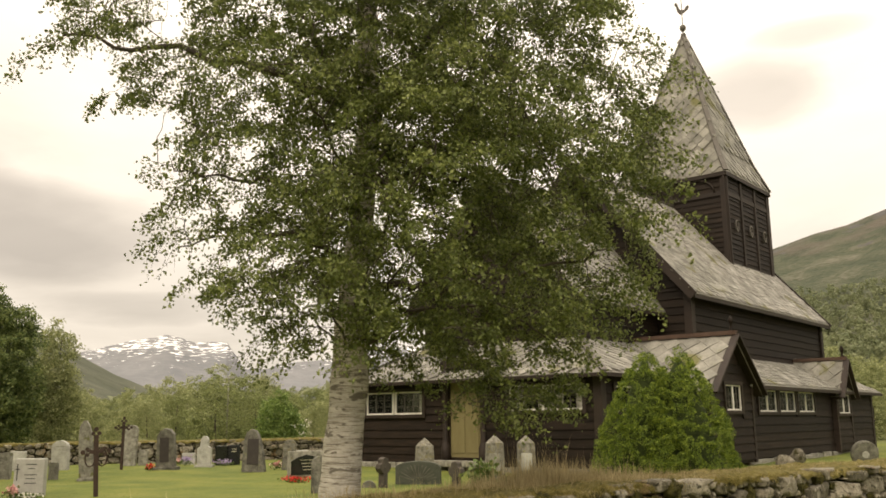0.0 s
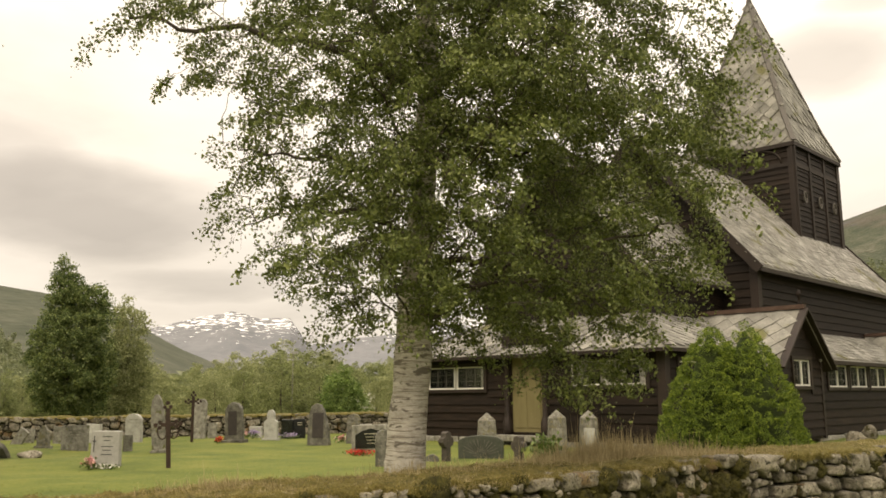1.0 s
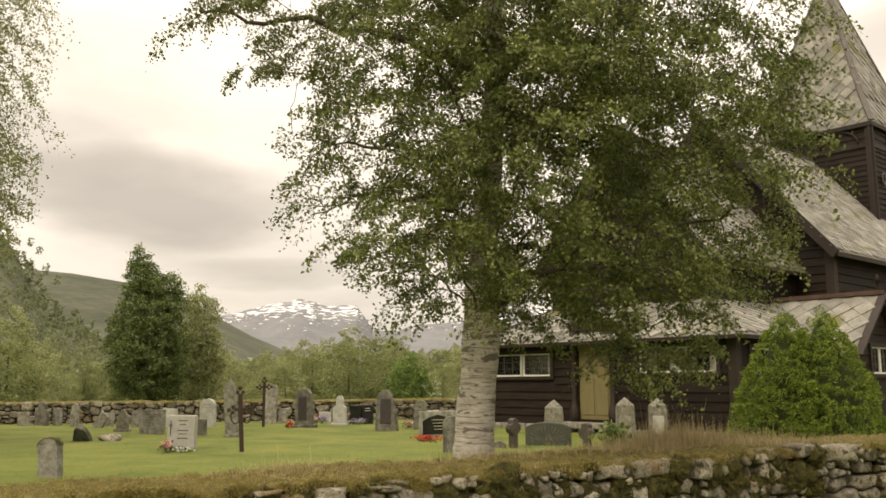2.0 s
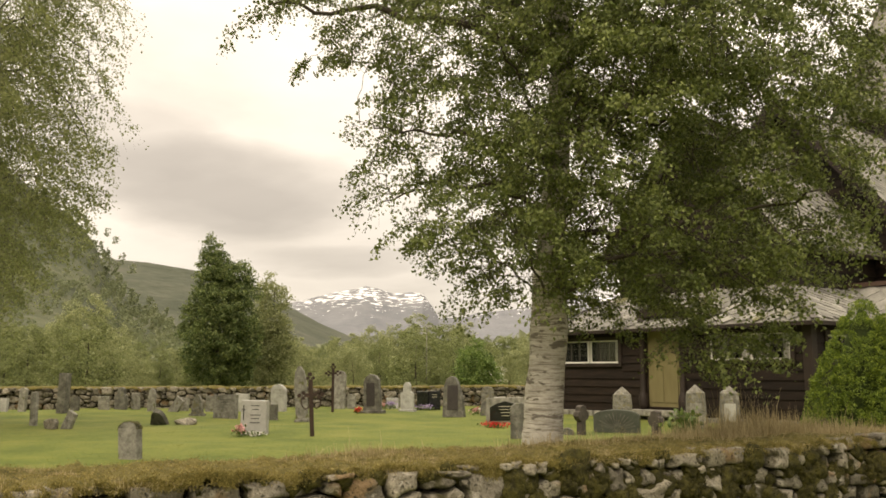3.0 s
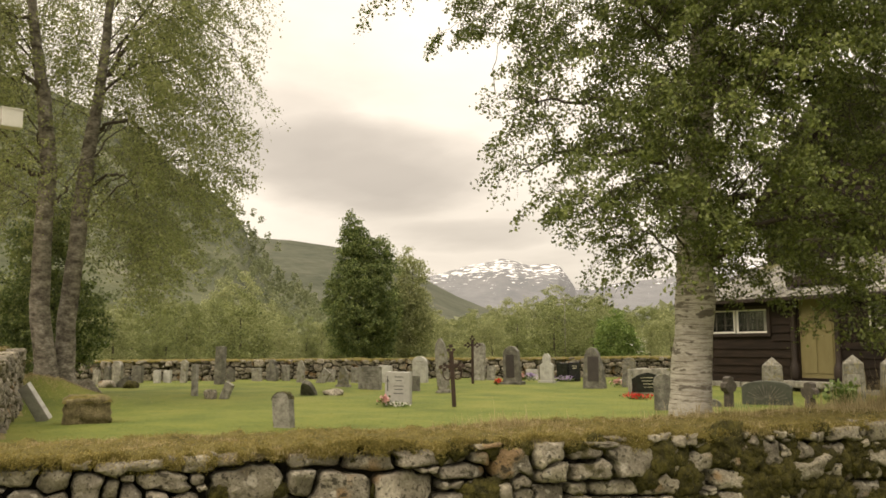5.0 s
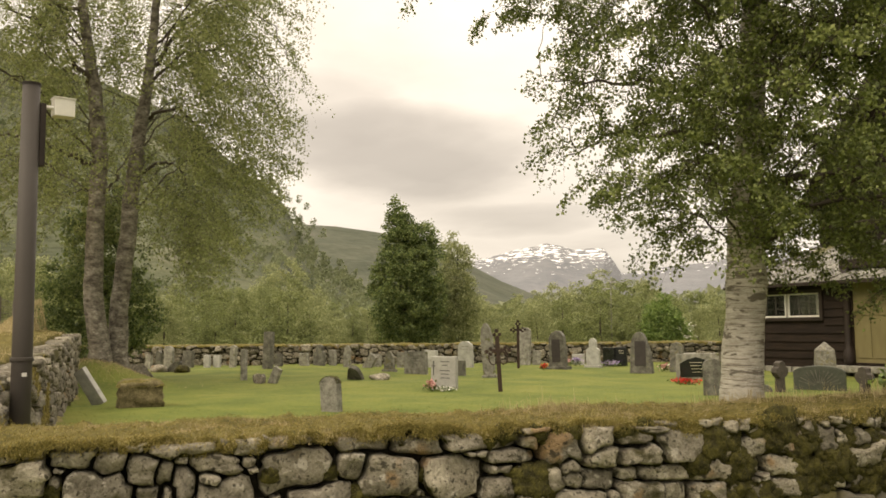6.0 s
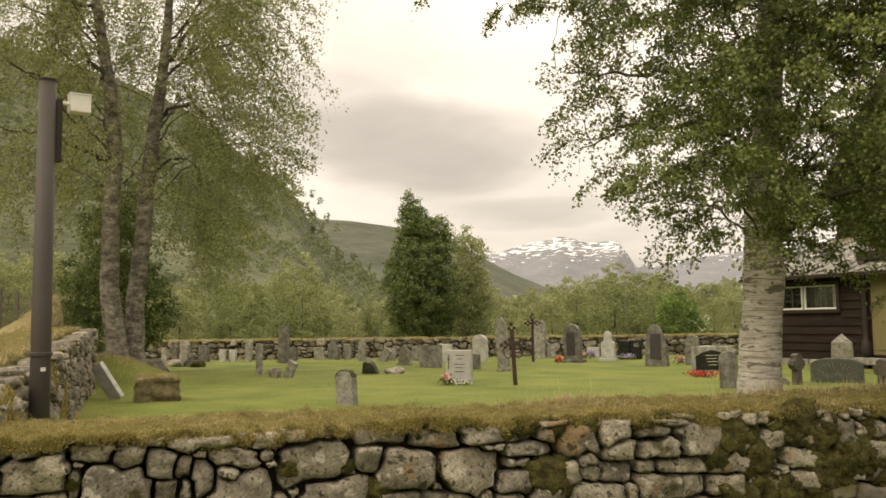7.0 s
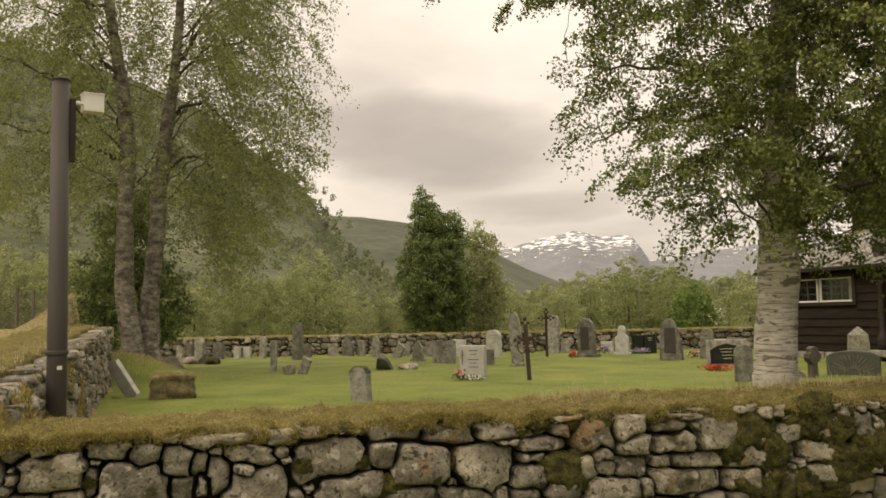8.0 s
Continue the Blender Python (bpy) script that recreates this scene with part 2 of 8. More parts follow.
M["birch_leaf_pale"] = leaf_mat("pale_birch_leaves", [(0.15, (0.135, 0.165, 0.055)), (0.5, (0.235, 0.268, 0.097)), (0.85, (0.36, 0.38, 0.165))], 0.5)
M["alder_leaf"] = leaf_mat("dark_alder_leaves", [(0.15, (0.045, 0.073, 0.026)), (0.5, (0.135, 0.182, 0.060)), (0.85, (0.29, 0.335, 0.12))], 0.40)
# paler than the leaves themselves: the haze of distance is put into the colour
M["wood_leaf"] = leaf_mat("woodland_leaves", [(0.15, (0.155, 0.178, 0.080)), (0.5, (0.305, 0.33, 0.152)), (0.85, (0.47, 0.485, 0.25))], 0.48)
M["shrub_leaf"] = leaf_mat("fresh_shrub_leaves", [(0.15, (0.07, 0.12, 0.03)), (0.5, (0.16, 0.24, 0.06)), (0.85, (0.28, 0.36, 0.11))], 0.35)
M["spruce"] = leaf_mat("bright_spruce_sprays", [(0.25, (0.024, 0.045, 0.006)), (0.5, (0.13, 0.195, 0.022)), (0.8, (0.36, 0.44, 0.06))], 0.15, 0.6, 11.0, 0.6)
M["straw"] = leaf_mat("dry_straw", [(0.15, (0.21, 0.17, 0.085)), (0.5, (0.40, 0.325, 0.18)), (0.85, (0.60, 0.50, 0.31))], 0.25, 0.8, 5.0, 0.5)
M["blade"] = leaf_mat("grass_blades", [(0.15, (0.078, 0.105, 0.018)), (0.5, (0.13, 0.155, 0.027)), (0.85, (0.205, 0.215, 0.052))], 0.3, 0.7)
M["twig"] = mat("birch_twigs", [(0.3, (0.04, 0.032, 0.024)), (0.7, (0.10, 0.083, 0.063))], 6, 0.85, 0.3, 40)


def birch_bark(name, patch):
    """White bark torn by dark horizontal bands, with grey lichen."""
    m = mat(name, [(0.3, (0.22, 0.195, 0.155)), (0.42, (0.38, 0.35, 0.29)), (0.56, (0.54, 0.51, 0.44)), (0.75, (0.66, 0.63, 0.56))], 3.0, 0.85, 0.9, 22, stretch=(2.2, 2.2, 8), depth=0.02)
    t = m.node_tree
    b = t.nodes["Principled BSDF"]
    old = b.inputs["Base Color"].links[0].from_socket
    geo = nd(t, "ShaderNodeNewGeometry")
    for scale, stretch, lo, hi, col in ((4.6, (1, 1, 2.3), patch, patch + 0.03, (0.10, 0.085, 0.065)), (11.0, (0.8, 0.8, 2.2), 0.61, 0.66, (0.15, 0.13, 0.10)), (2.2, (2.6, 2.6, 44), 0.53, 0.64, (0.17, 0.145, 0.112))):
        mp = nd(t, "ShaderNodeMapping")
        mp.inputs["Scale"].default_value = stretch
        n = nd(t, "ShaderNodeTexNoise")
        n.inputs["Scale"].default_value, n.inputs["Detail"].default_value = scale, 7
        t.links.new(geo.outputs["Position"], mp.inputs[0])
        t.links.new(mp.outputs[0], n.inputs["Vector"])
        mx = nd(t, "ShaderNodeMix", data_type="RGBA")
        t.links.new(ramp(t, n.outputs["Fac"], [(lo, 0.0), (hi, 0.95 if stretch[2] < 2.25 or scale < 3 else 0.85)]), mx.inputs[0])
        t.links.new(old, mx.inputs[6])
        mx.inputs[7].default_value = (*col, 1)
        old = mx.outputs[2]
    t.links.new(old, b.inputs["Base Color"])
    return m


M["bark"] = birch_bark("birch_bark", 0.575)
M["bark_grey"] = mat("grey_birch_bark", [(0.38, (0.055, 0.046, 0.035)), (0.47, (0.13, 0.115, 0.09)), (0.56, (0.22, 0.20, 0.162)), (0.66, (0.40, 0.372, 0.318))], 5.0, 0.85, 1.0, 18, stretch=(1.0, 1.0, 1.7), depth=0.03)


def glass_mat():
    m = bpy.data.materials.new("old_window_glass")
    m.use_nodes = True
    t = m.node_tree
    t.nodes.clear()
    tr = nd(t, "ShaderNodeBsdfTransparent")
    gl = nd(t, "ShaderNodeBsdfGlossy")
    gl.inputs["Roughness"].default_value = 0.06
    fr = nd(t, "ShaderNodeFresnel")
    fr.inputs[0].default_value = 1.5
    mix = nd(t, "ShaderNodeMixShader")
    t.links.new(fr.outputs[0], mix.inputs[0])
    t.links.new(tr.outputs[0], mix.inputs[1])
    t.links.new(gl.outputs[0], mix.inputs[2])
    out = nd(t, "ShaderNodeOutputMaterial")
    t.links.new(mix.outputs[0], out.inputs[0])
    return m


M["glass"] = glass_mat()


# ---- mesh helpers ----
class Geo:
    """Collects vertices and faces of one part."""

    def __init__(self, origin=(0, 0, 0)):
        self.v, self.f, self.o = [], [], origin

    def add(self, verts, faces):
        n = len(self.v)
        o = self.o
        self.v += [(p[0] - o[0], p[1] - o[1], p[2] - o[2]) for p in verts]
        self.f += [tuple(i + n for i in q) for q in faces]
        return self

    def box(self, x0, y0, z0, x1, y1, z1):
        x0, x1, y0, y1, z0, z1 = min(x0, x1), max(x0, x1), min(y0, y1), max(y0, y1), min(z0, z1), max(z0, z1)
        return self.add([(x, y, z) for z in (z0, z1) for y in (y0, y1) for x in (x0, x1)],
                        [(0, 2, 3, 1), (4, 5, 7, 6), (0, 1, 5, 4), (2, 6, 7, 3), (0, 4, 6, 2), (1, 3, 7, 5)])

    def beam(self, a, b, w, h, up=(0, 0, 1)):
        """A straight bar of width w and height h from a to b."""
        a, b, up = Vector(a), Vector(b), Vector(up)
        d = (b - a).normalized()
        s = d.cross(up).normalized()
        u = s.cross(d).normalized()
        c = [a + s * i * w / 2 + u * j * h / 2 for i, j in ((-1, -1), (1, -1), (1, 1), (-1, 1))]
        c += [p + (b - a) for p in c]
        return self.add(c, [(3, 2, 1, 0), (4, 5, 6, 7), (0, 1, 5, 4), (1, 2, 6, 5), (2, 3, 7, 6), (3, 0, 4, 7)])

    def slab(self, poly, thick):
        """A flat polygon given a thickness against its normal."""
        p = [Vector(q) for q in poly]
        n = Vector((0, 0, 0))
        for i in range(len(p)):
            n += p[i].cross(p[(i + 1) % len(p)])
        n.normalize()
        k = len(p)
        low = [q - n * thick for q in p]
        return self.add(p + low, [tuple(range(k)), tuple(range(2 * k - 1, k - 1, -1))] + [(i, i + k, (i + 1) % k + k, (i + 1) % k) for i in range(k)])

    def tube(self, pts, radii, sides=6, cap=True):
        pts = [Vector(p) for p in pts]
        n0 = len(pts)
        ring = []
        ref = Vector((0.31, 0.17, 0.93))
        for i, p in enumerate(pts):
            d = (pts[min(i + 1, n0 - 1)] - pts[max(i - 1, 0)]).normalized()
            if abs(d.dot(ref)) > 0.95:
                ref = Vector((0.93, 0.31, 0.17))
            s = d.cross(ref).normalized()
            u = s.cross(d)
            ring += [p + (s * math.cos(2 * math.pi * k / sides) + u * math.sin(2 * math.pi * k / sides)) * radii[i] for k in range(sides)]
        faces = [(i * sides + k, i * sides + (k + 1) % sides, (i + 1) * sides + (k + 1) % sides, (i + 1) * sides + k) for i in range(n0 - 1) for k in range(sides)]
        if cap:
            faces += [tuple(range(sides))[::-1], tuple(range((n0 - 1) * sides, n0 * sides))]
        return self.add(ring, faces)

    def lathe(self, profile, centre=(0, 0), sides=14):
        """profile: (radius, z) from the bottom up, round a vertical axis."""
        ring = [(centre[0] + r * math.cos(2 * math.pi * k / sides), centre[1] + r * math.sin(2 * math.pi * k / sides), z) for r, z in profile for k in range(sides)]
        n = len(profile)
        faces = [(i * sides + k, i * sides + (k + 1) % sides, (i + 1) * sides + (k + 1) % sides, (i + 1) * sides + k) for i in range(n - 1) for k in range(sides)]
        return self.add(ring, faces + [tuple(range(sides))[::-1], tuple(range((n - 1) * sides, n * sides))])


def mesh_of(name, g, material, smooth=False):
    me = bpy.data.meshes.new(name)
    me.from_pydata([tuple(p) for p in g.v], [], g.f)
    me.materials.append(material)
    if smooth:
        me.polygons.foreach_set("use_smooth", [True] * len(me.polygons))
    me.update()
    return me


def part(name, g, material, parent=None, label="", smooth=False, bevel=0.0):
    me = mesh_of(name, g, material, smooth)
    if bevel:
        bm = bmesh.new()
        bm.from_mesh(me)
        bmesh.ops.bevel(bm, geom=[e for e in bm.edges if e.calc_face_angle(0) > 0.6], offset=bevel, segments=2, affect="EDGES", profile=0.6)
        bm.to_mesh(me)
        bm.free()
    ob = new(name, me)
    ob.parent = parent
    if label:
        ob["label"] = label
    return ob


def thing(name, label, category, at=(0, 0, 0), turn=0.0, group="", tilt=(0, 0)):
    ob = new(name)
    ob.empty_display_size = 0.1
    ob.matrix_world = pose(*at, tilt[0], tilt[1], turn)
    return tagged(ob, label, category, group)


def leaves_mesh(name, pos, size, material, fold=0.25, down=0.0, aspect=0.72, rng=None):
    """One small folded leaf at every place in pos. size: length of each."""
    n = len(pos)
    size = np.broadcast_to(size, n)[:, None]
    a = rng.normal(size=(n, 3))
    a[:, 2] -= down
    a /= np.linalg.norm(a, axis=1, keepdims=True)
    b = np.cross(a, rng.normal(size=(n, 3)))
    b /= np.linalg.norm(b, axis=1, keepdims=True)
    c = np.cross(a, b)
    v = np.stack([pos, pos + a * size * 0.45 + b * size * aspect / 2 + c * size * fold, pos + a * size, pos + a * size * 0.45 - b * size * aspect / 2 + c * size * fold], 1).reshape(-1, 3)
    return fast_mesh(name, v, np.arange(4 * n).reshape(n, 4)[:, [0, 1, 2, 0, 2, 3]].reshape(-1, 3), material)


def fast_mesh(name, v, tris, material):
    me = bpy.data.meshes.new(name)
    me.vertices.add(len(v))
    me.vertices.foreach_set("co", np.asarray(v, dtype=np.float32).ravel())
    me.loops.add(tris.size)
    me.loops.foreach_set("vertex_index", tris.astype(np.int32).ravel())
    me.polygons.add(len(tris))
    me.polygons.foreach_set("loop_start", np.arange(0, tris.size, 3, dtype=np.int32))
    me.polygons.foreach_set("loop_total", np.full(len(tris), 3, dtype=np.int32))
    me.materials.append(material)
    me.update(calc_edges=True)
    return me


def link(name, me, parent=None, label=""):
    ob = new(name, me)
    ob.parent = parent
    if label:
        ob["label"] = label
    return ob


# ---- the lie of the land ----
def spline(points, s):
    """Straight pieces between (s, value) pairs."""
    xs, ys = zip(*points)
    return float(np.interp(s, xs, ys))


WALL_FACE = [(-6, -4.55), (-0.3, -4.35), (1.0, -4.22), (2.8, -3.88), (5.0, -3.6), (6.5, -3.42), (8.7, -2.9), (10.5, -2.45), (16, -1.2)]   # y, x of the road-side face
WALL_TOP = 0.56
BANK = [(-17.6, 0.87), (-9.7, 0.13), (-4.0, -0.4)]      # x, y of the side wall's inner face


def ground_z(x, y):
    """Lawn, the lower verge on the camera's side and the dry bank behind the side wall."""
    bump = 0.05 * noise.noise((x * 0.35, y * 0.35, 1.7)) + 0.02 * noise.noise((x * 1.3, y * 1.3, 4.2))
    z = bump - 0.02
    face = spline(WALL_FACE, min(max(y, -6), 16))
    if y < 40:
        out = min(max((x - face + 0.45) / 0.3, 0), 1)
        z -= 0.5 * out
    by = spline(BANK, min(max(x, -17.6), -4))
    if x < -4.2:
        k = min(max((by - 0.35 - y) / 0.3, 0), 1) * min(max((-4.4 - x) / 0.6, 0), 1)
        z += k * (0.62 + min(max(0.036 * (-4.4 - x), 0.0), 0.34) + 0.62 * math.exp(-((x + 17.5) / 3.6) ** 2 - ((y - 0.2) / 0.65) ** 2))
        mound = math.exp(-(((x + 18.9) / 1.3) ** 2 + ((y - 1.2) / 0.95) ** 2))
        z += 0.55 * mound
    far = math.hypot(x, y)
    if far > 120:
        z += 1.6 * noise.noise((x / 160, y / 160, 9.1))
    return z


def axis_steps(lo, hi, step, far):
    mid = list(np.arange(lo, hi, step))
    left, right, d = [lo], [hi], step
    while left[-1] > -far:
        d *= 1.35
        left.append(left[-1] - d)
    d = step
    while right[-1] < far:
        d *= 1.35
        right.append(right[-1] + d)
    return sorted(set(left + mid + right))


def build_ground():
    xs, ys = axis_steps(-36, 2, 0.4, 4600), axis_steps(-8, 40, 0.4, 4600)
    v = [(x, y, ground_z(x, y)) for y in ys for x in xs]
    nx = len(xs)
    f, idx = [], []
    for j in range(len(ys) - 1):
        for i in range(nx - 1):
            f.append((j * nx + i, j * nx + i + 1, (j + 1) * nx + i + 1, (j + 1) * nx + i))
            x, y = (xs[i] + xs[i + 1]) / 2, (ys[j] + ys[j + 1]) / 2
            bank = x < -4.4 and y < spline(BANK, min(max(x, -17.6), -4)) - 0.1
            far = x < -30 or y > 42 or x > 1
            idx.append(1 if bank and x > -40 else 2 if far else 0)
    me = bpy.data.meshes.new("ground")
    me.from_pydata(v, [], f)
    for m in (M["lawn"], M["turf"], M["meadow"]):
        me.materials.append(m)
    me.polygons.foreach_set("material_index", idx)
    me.polygons.foreach_set("use_smooth", [True] * len(f))
    tagged(new("ground", me), "mown green churchyard lawn with rough meadow and a dry bank", "ground", kind="structure")


M["meadow"] = mat("meadow", [(0.3, (0.06, 0.075, 0.02)), (0.7, (0.14, 0.15, 0.05))], 0.15, 0.95, 0.6, 2.0, depth=0.2)
M["forest"] = mat("forested_slope", [(0.36, (0.028, 0.035, 0.018)), (0.47, (0.060, 0.070, 0.036)), (0.57, (0.098, 0.105, 0.058)), (0.70, (0.17, 0.165, 0.118))], 0.02, 0.95, 1.0, 0.16, depth=6)
M["moor"] = mat("open_moorland", [(0.34, (0.036, 0.044, 0.026)), (0.5, (0.062, 0.069, 0.044)), (0.68, (0.105, 0.103, 0.075))], 0.012, 0.95, 0.8, 0.05, depth=10)
M["fell"] = mat("bare_fell", [(0.36, (0.022, 0.030, 0.016)), (0.46, (0.042, 0.052, 0.029)), (0.54, (0.064, 0.070, 0.042)), (0.66, (0.13, 0.12, 0.092))], 0.02, 0.95, 1.0, 0.16, depth=9)


def add_zone(m, low, width, scale, stretch, colour, wander, turn=0.0):
    """Another cover of the slope above a wandering line at the height low."""
    t = m.node_tree
    b = t.nodes["Principled BSDF"]
    old = b.inputs["Base Color"].links[0].from_socket
    geo = nd(t, "ShaderNodeNewGeometry")
    sep = nd(t, "ShaderNodeSeparateXYZ")
    t.links.new(geo.outputs["Position"], sep.inputs[0])
    mp = nd(t, "ShaderNodeMapping")
    mp.inputs["Scale"].default_value = stretch
    mp.inputs["Rotation"].default_value = (turn, turn, 0)
    n = nd(t, "ShaderNodeTexNoise")
    n.inputs["Scale"].default_value, n.inputs["Detail"].default_value = scale, 7
    t.links.new(geo.outputs["Position"], mp.inputs[0])
    t.links.new(mp.outputs[0], n.inputs["Vector"])
    h = math_node(t, "ADD", sep.outputs[2], math_node(t, "MULTIPLY", math_node(t, "SUBTRACT", n.outputs["Fac"], 0.5), wander))
    fac = ramp(t, math_node(t, "DIVIDE", math_node(t, "SUBTRACT", h, low), width), [(0.0, 0.0), (1.0, 1.0)])
    mx = nd(t, "ShaderNodeMix", data_type="RGBA")
    t.links.new(fac, mx.inputs[0])
    t.links.new(old, mx.inputs[6])
    mx.inputs[7].default_value = (*colour, 1)
    t.links.new(mx.outputs[2], b.inputs["Base Color"])


add_zone(M["fell"], 215, 45, 0.012, (1, 1, 2), (0.085, 0.074, 0.056), 260, 0.3)
add_zone(M["fell"], 330, 30, 0.018, (1, 1, 2.6), (0.072, 0.068, 0.066), 900, 0.4)
add_zone(M["moor"], 290, 60, 0.006, (1, 1, 3), (0.075, 0.071, 0.056), 500, 0.2)


def snow_mat():
    m = mat("snow_streaked_rock", [(0.3, (0.12, 0.127, 0.138)), (0.7, (0.20, 0.202, 0.21))], 0.006, 0.9, 0.9, 0.03, depth=20)
    t = m.node_tree
    b = t.nodes["Principled BSDF"]
    old = b.inputs["Base Color"].links[0].from_socket
    geo = nd(t, "ShaderNodeNewGeometry")
    mp = nd(t, "ShaderNodeMapping")
    mp.inputs["Scale"].default_value = (0.8, 0.8, 4.2)
    mp.inputs["Rotation"].default_value = (0.16, 0.1, 0)
    n = nd(t, "ShaderNodeTexNoise")
    n.inputs["Scale"].default_value, n.inputs["Detail"].default_value, n.inputs["Roughness"].default_value = 0.030, 7, 0.62
    t.links.new(geo.outputs["Position"], mp.inputs[0])
    t.links.new(mp.outputs[0], n.inputs["Vector"])
    sep = nd(t, "ShaderNodeSeparateXYZ")
    t.links.new(geo.outputs["Position"], sep.inputs[0])
    high = math_node(t, "MULTIPLY", math_node(t, "SUBTRACT", sep.outputs[2], 300.0), 0.0013)
    fac = ramp(t, math_node(t, "ADD", n.outputs["Fac"], math_node(t, "MINIMUM", high, 0.03)), [(0.555, 0.0), (0.585, 1.0)])
    mx = nd(t, "ShaderNodeMix", data_type="RGBA")
    t.links.new(fac, mx.inputs[0])
    t.links.new(old, mx.inputs[6])
    mx.inputs[7].default_value = (0.86, 0.86, 0.87, 1)
    t.links.new(mx.outputs[2], b.inputs["Base Color"])
    return m


def ridge(name, label, skyline, dist, reach, material, rough, seed, step=0.18, rows=26, power=1.25):
    """A mountain side: its crest runs over the bearings of the skyline (degrees, height in degrees) and its slope comes down towards the valley."""
    lo, hi = min(a for a, _ in skyline), max(a for a, _ in skyline)
    pts = sorted(skyline)
    n = int((hi - lo) / step) + 1
    v = []
    for r in range(rows + 1):
        k = r / rows
        for i in range(n):
            az = lo + (hi - lo) * i / (n - 1)
            el = spline(pts, az)
            d = dist * (1 - reach * k)
            x, y = -math.sin(radians(az)) * d, math.cos(radians(az)) * d
            top = math.tan(radians(el)) * dist
            q = 0.5 * noise.fractal((x / rough + seed, y / rough, 0.3), 0.9, 2.1, 6)
            z = top * (1 - k) ** power + q * rough * (0.10 * math.sqrt(k) + 0.012)
            v.append((x, y, z if r < rows else -30))
    f = [(r * n + i, r * n + i + 1, (r + 1) * n + i + 1, (r + 1) * n + i) for r in range(rows) for i in range(n - 1)]
    # the far side falls away behind the crest
    base = len(v)
    for i in range(n):
        x, y, z = v[i]
        v.append((x * 1.12, y * 1.12, -30))
    f += [(i, base + i, base + i + 1, i + 1) for i in range(n - 1)]
    g = Geo()
    g.v, g.f = v, f
    ob = part(name, g, material, smooth=True)
    return tagged(ob, label, "mountain", kind="structure")


build_ground()
# bearings past 125 lie out of view, added to darken the gallery windows' reflections
ridge("hillside", "steep birch-forested valley side with a rocky shoulder", [(215, 8), (190, 15), (165, 18), (125, 19), (112, 19), (93, 16.6), (86, 15.2), (82, 13.7), (77.2, 10.1), (75.4, 8.9), (74.6, 8.0), (73.9, 6.6), (72.6, 4.6), (68, 1.6), (63, 0)], 640, 0.72, M["forest"], 90, 2.0, 0.12, 40)
ridge("moorland_ridge", "long grey-green moorland ridge", [(84, 7.6), (74, 6.85), (71.4, 6.75), (69.2, 6.45), (66.5, 6.05), (65.1, 5.6), (63.6, 4.75), (60.5, 3.05), (57, 1.6), (53, 0)], 1900, 0.5, M["moor"], 240, 5.0)
ridge("snow_mountain", "distant rocky mountain streaked with old snow", [(70, 2.6), (66, 3.3), (62.4, 4.35), (59.6, 5.1), (58.2, 5.32), (57.6, 5.5), (56.8, 5.35), (55.8, 5.02), (54.7, 5.1), (53.9, 5.08), (53.3, 4.3), (52.8, 3.5), (51.3, 3.45), (50.3, 3.8), (48, 4.0), (44, 4.6), (38, 5.0), (30, 5.5)], 4100, 0.35, snow_mat(), 420, 8.0, 0.1)
ridge("fell_side", "green fell side with bare rocky top", [(52, 0), (46, 2.0), (40, 4.6), (32, 7), (24, 9.2), (20, 9.95), (17.8, 10.6), (16.5, 11.0), (14.6, 11.35), (12.4, 12.1), (6, 13.2), (-6, 12.8), (-25, 9), (-50, 5)], 1300, 0.6, M["fell"], 190, 11.0)

# ---- the church ----
XM = -12.96                          # axis of the church
CH = (XM, 16.22, 0.0)
church = thing("stave_church", "dark tarred wooden stave church with slate roofs and a pointed turret", "church", CH)


def cpart(name, g, material, parent=church, label="", **kw):
    return part(name, g, material, parent, label, **kw)


def cg():
    return Geo(CH)


def rect_wall(along, plane, inward, a0, a1, z0, z1, holes=(), thick=0.14):
    """A wall of real thickness with openings. along: 'x' or 'y'; holes: (a0, a1, z0, z1)."""
    bm = bmesh.new()
    edges = []
    for q0, q1, k0, k1 in [(a0, a1, z0, z1), *holes]:
        ring = [bm.verts.new((u, plane, z) if along == "x" else (plane, u, z)) for u, z in ((q0, k0), (q1, k0), (q1, k1), (q0, k1))]
        edges += [bm.edges.new((ring[i], ring[(i + 1) % 4])) for i in range(4)]
    front = [e for e in bmesh.ops.triangle_fill(bm, edges=edges, use_beauty=True)["geom"] if isinstance(e, bmesh.types.BMFace)]
    back = bmesh.ops.extrude_face_region(bm, geom=front)["geom"]
    way = Vector((0, inward * thick, 0)) if along == "x" else Vector((inward * thick, 0, 0))
    bmesh.ops.translate(bm, verts=[e for e in back if isinstance(e, bmesh.types.BMVert)], vec=way)
    bmesh.ops.recalc_face_normals(bm, faces=bm.faces[:])
    bm.verts.index_update()
    g = cg()
    g.add([v.co[:] for v in bm.verts], [tuple(v.index for v in f.verts) for f in bm.faces])
    bm.free()
    return g


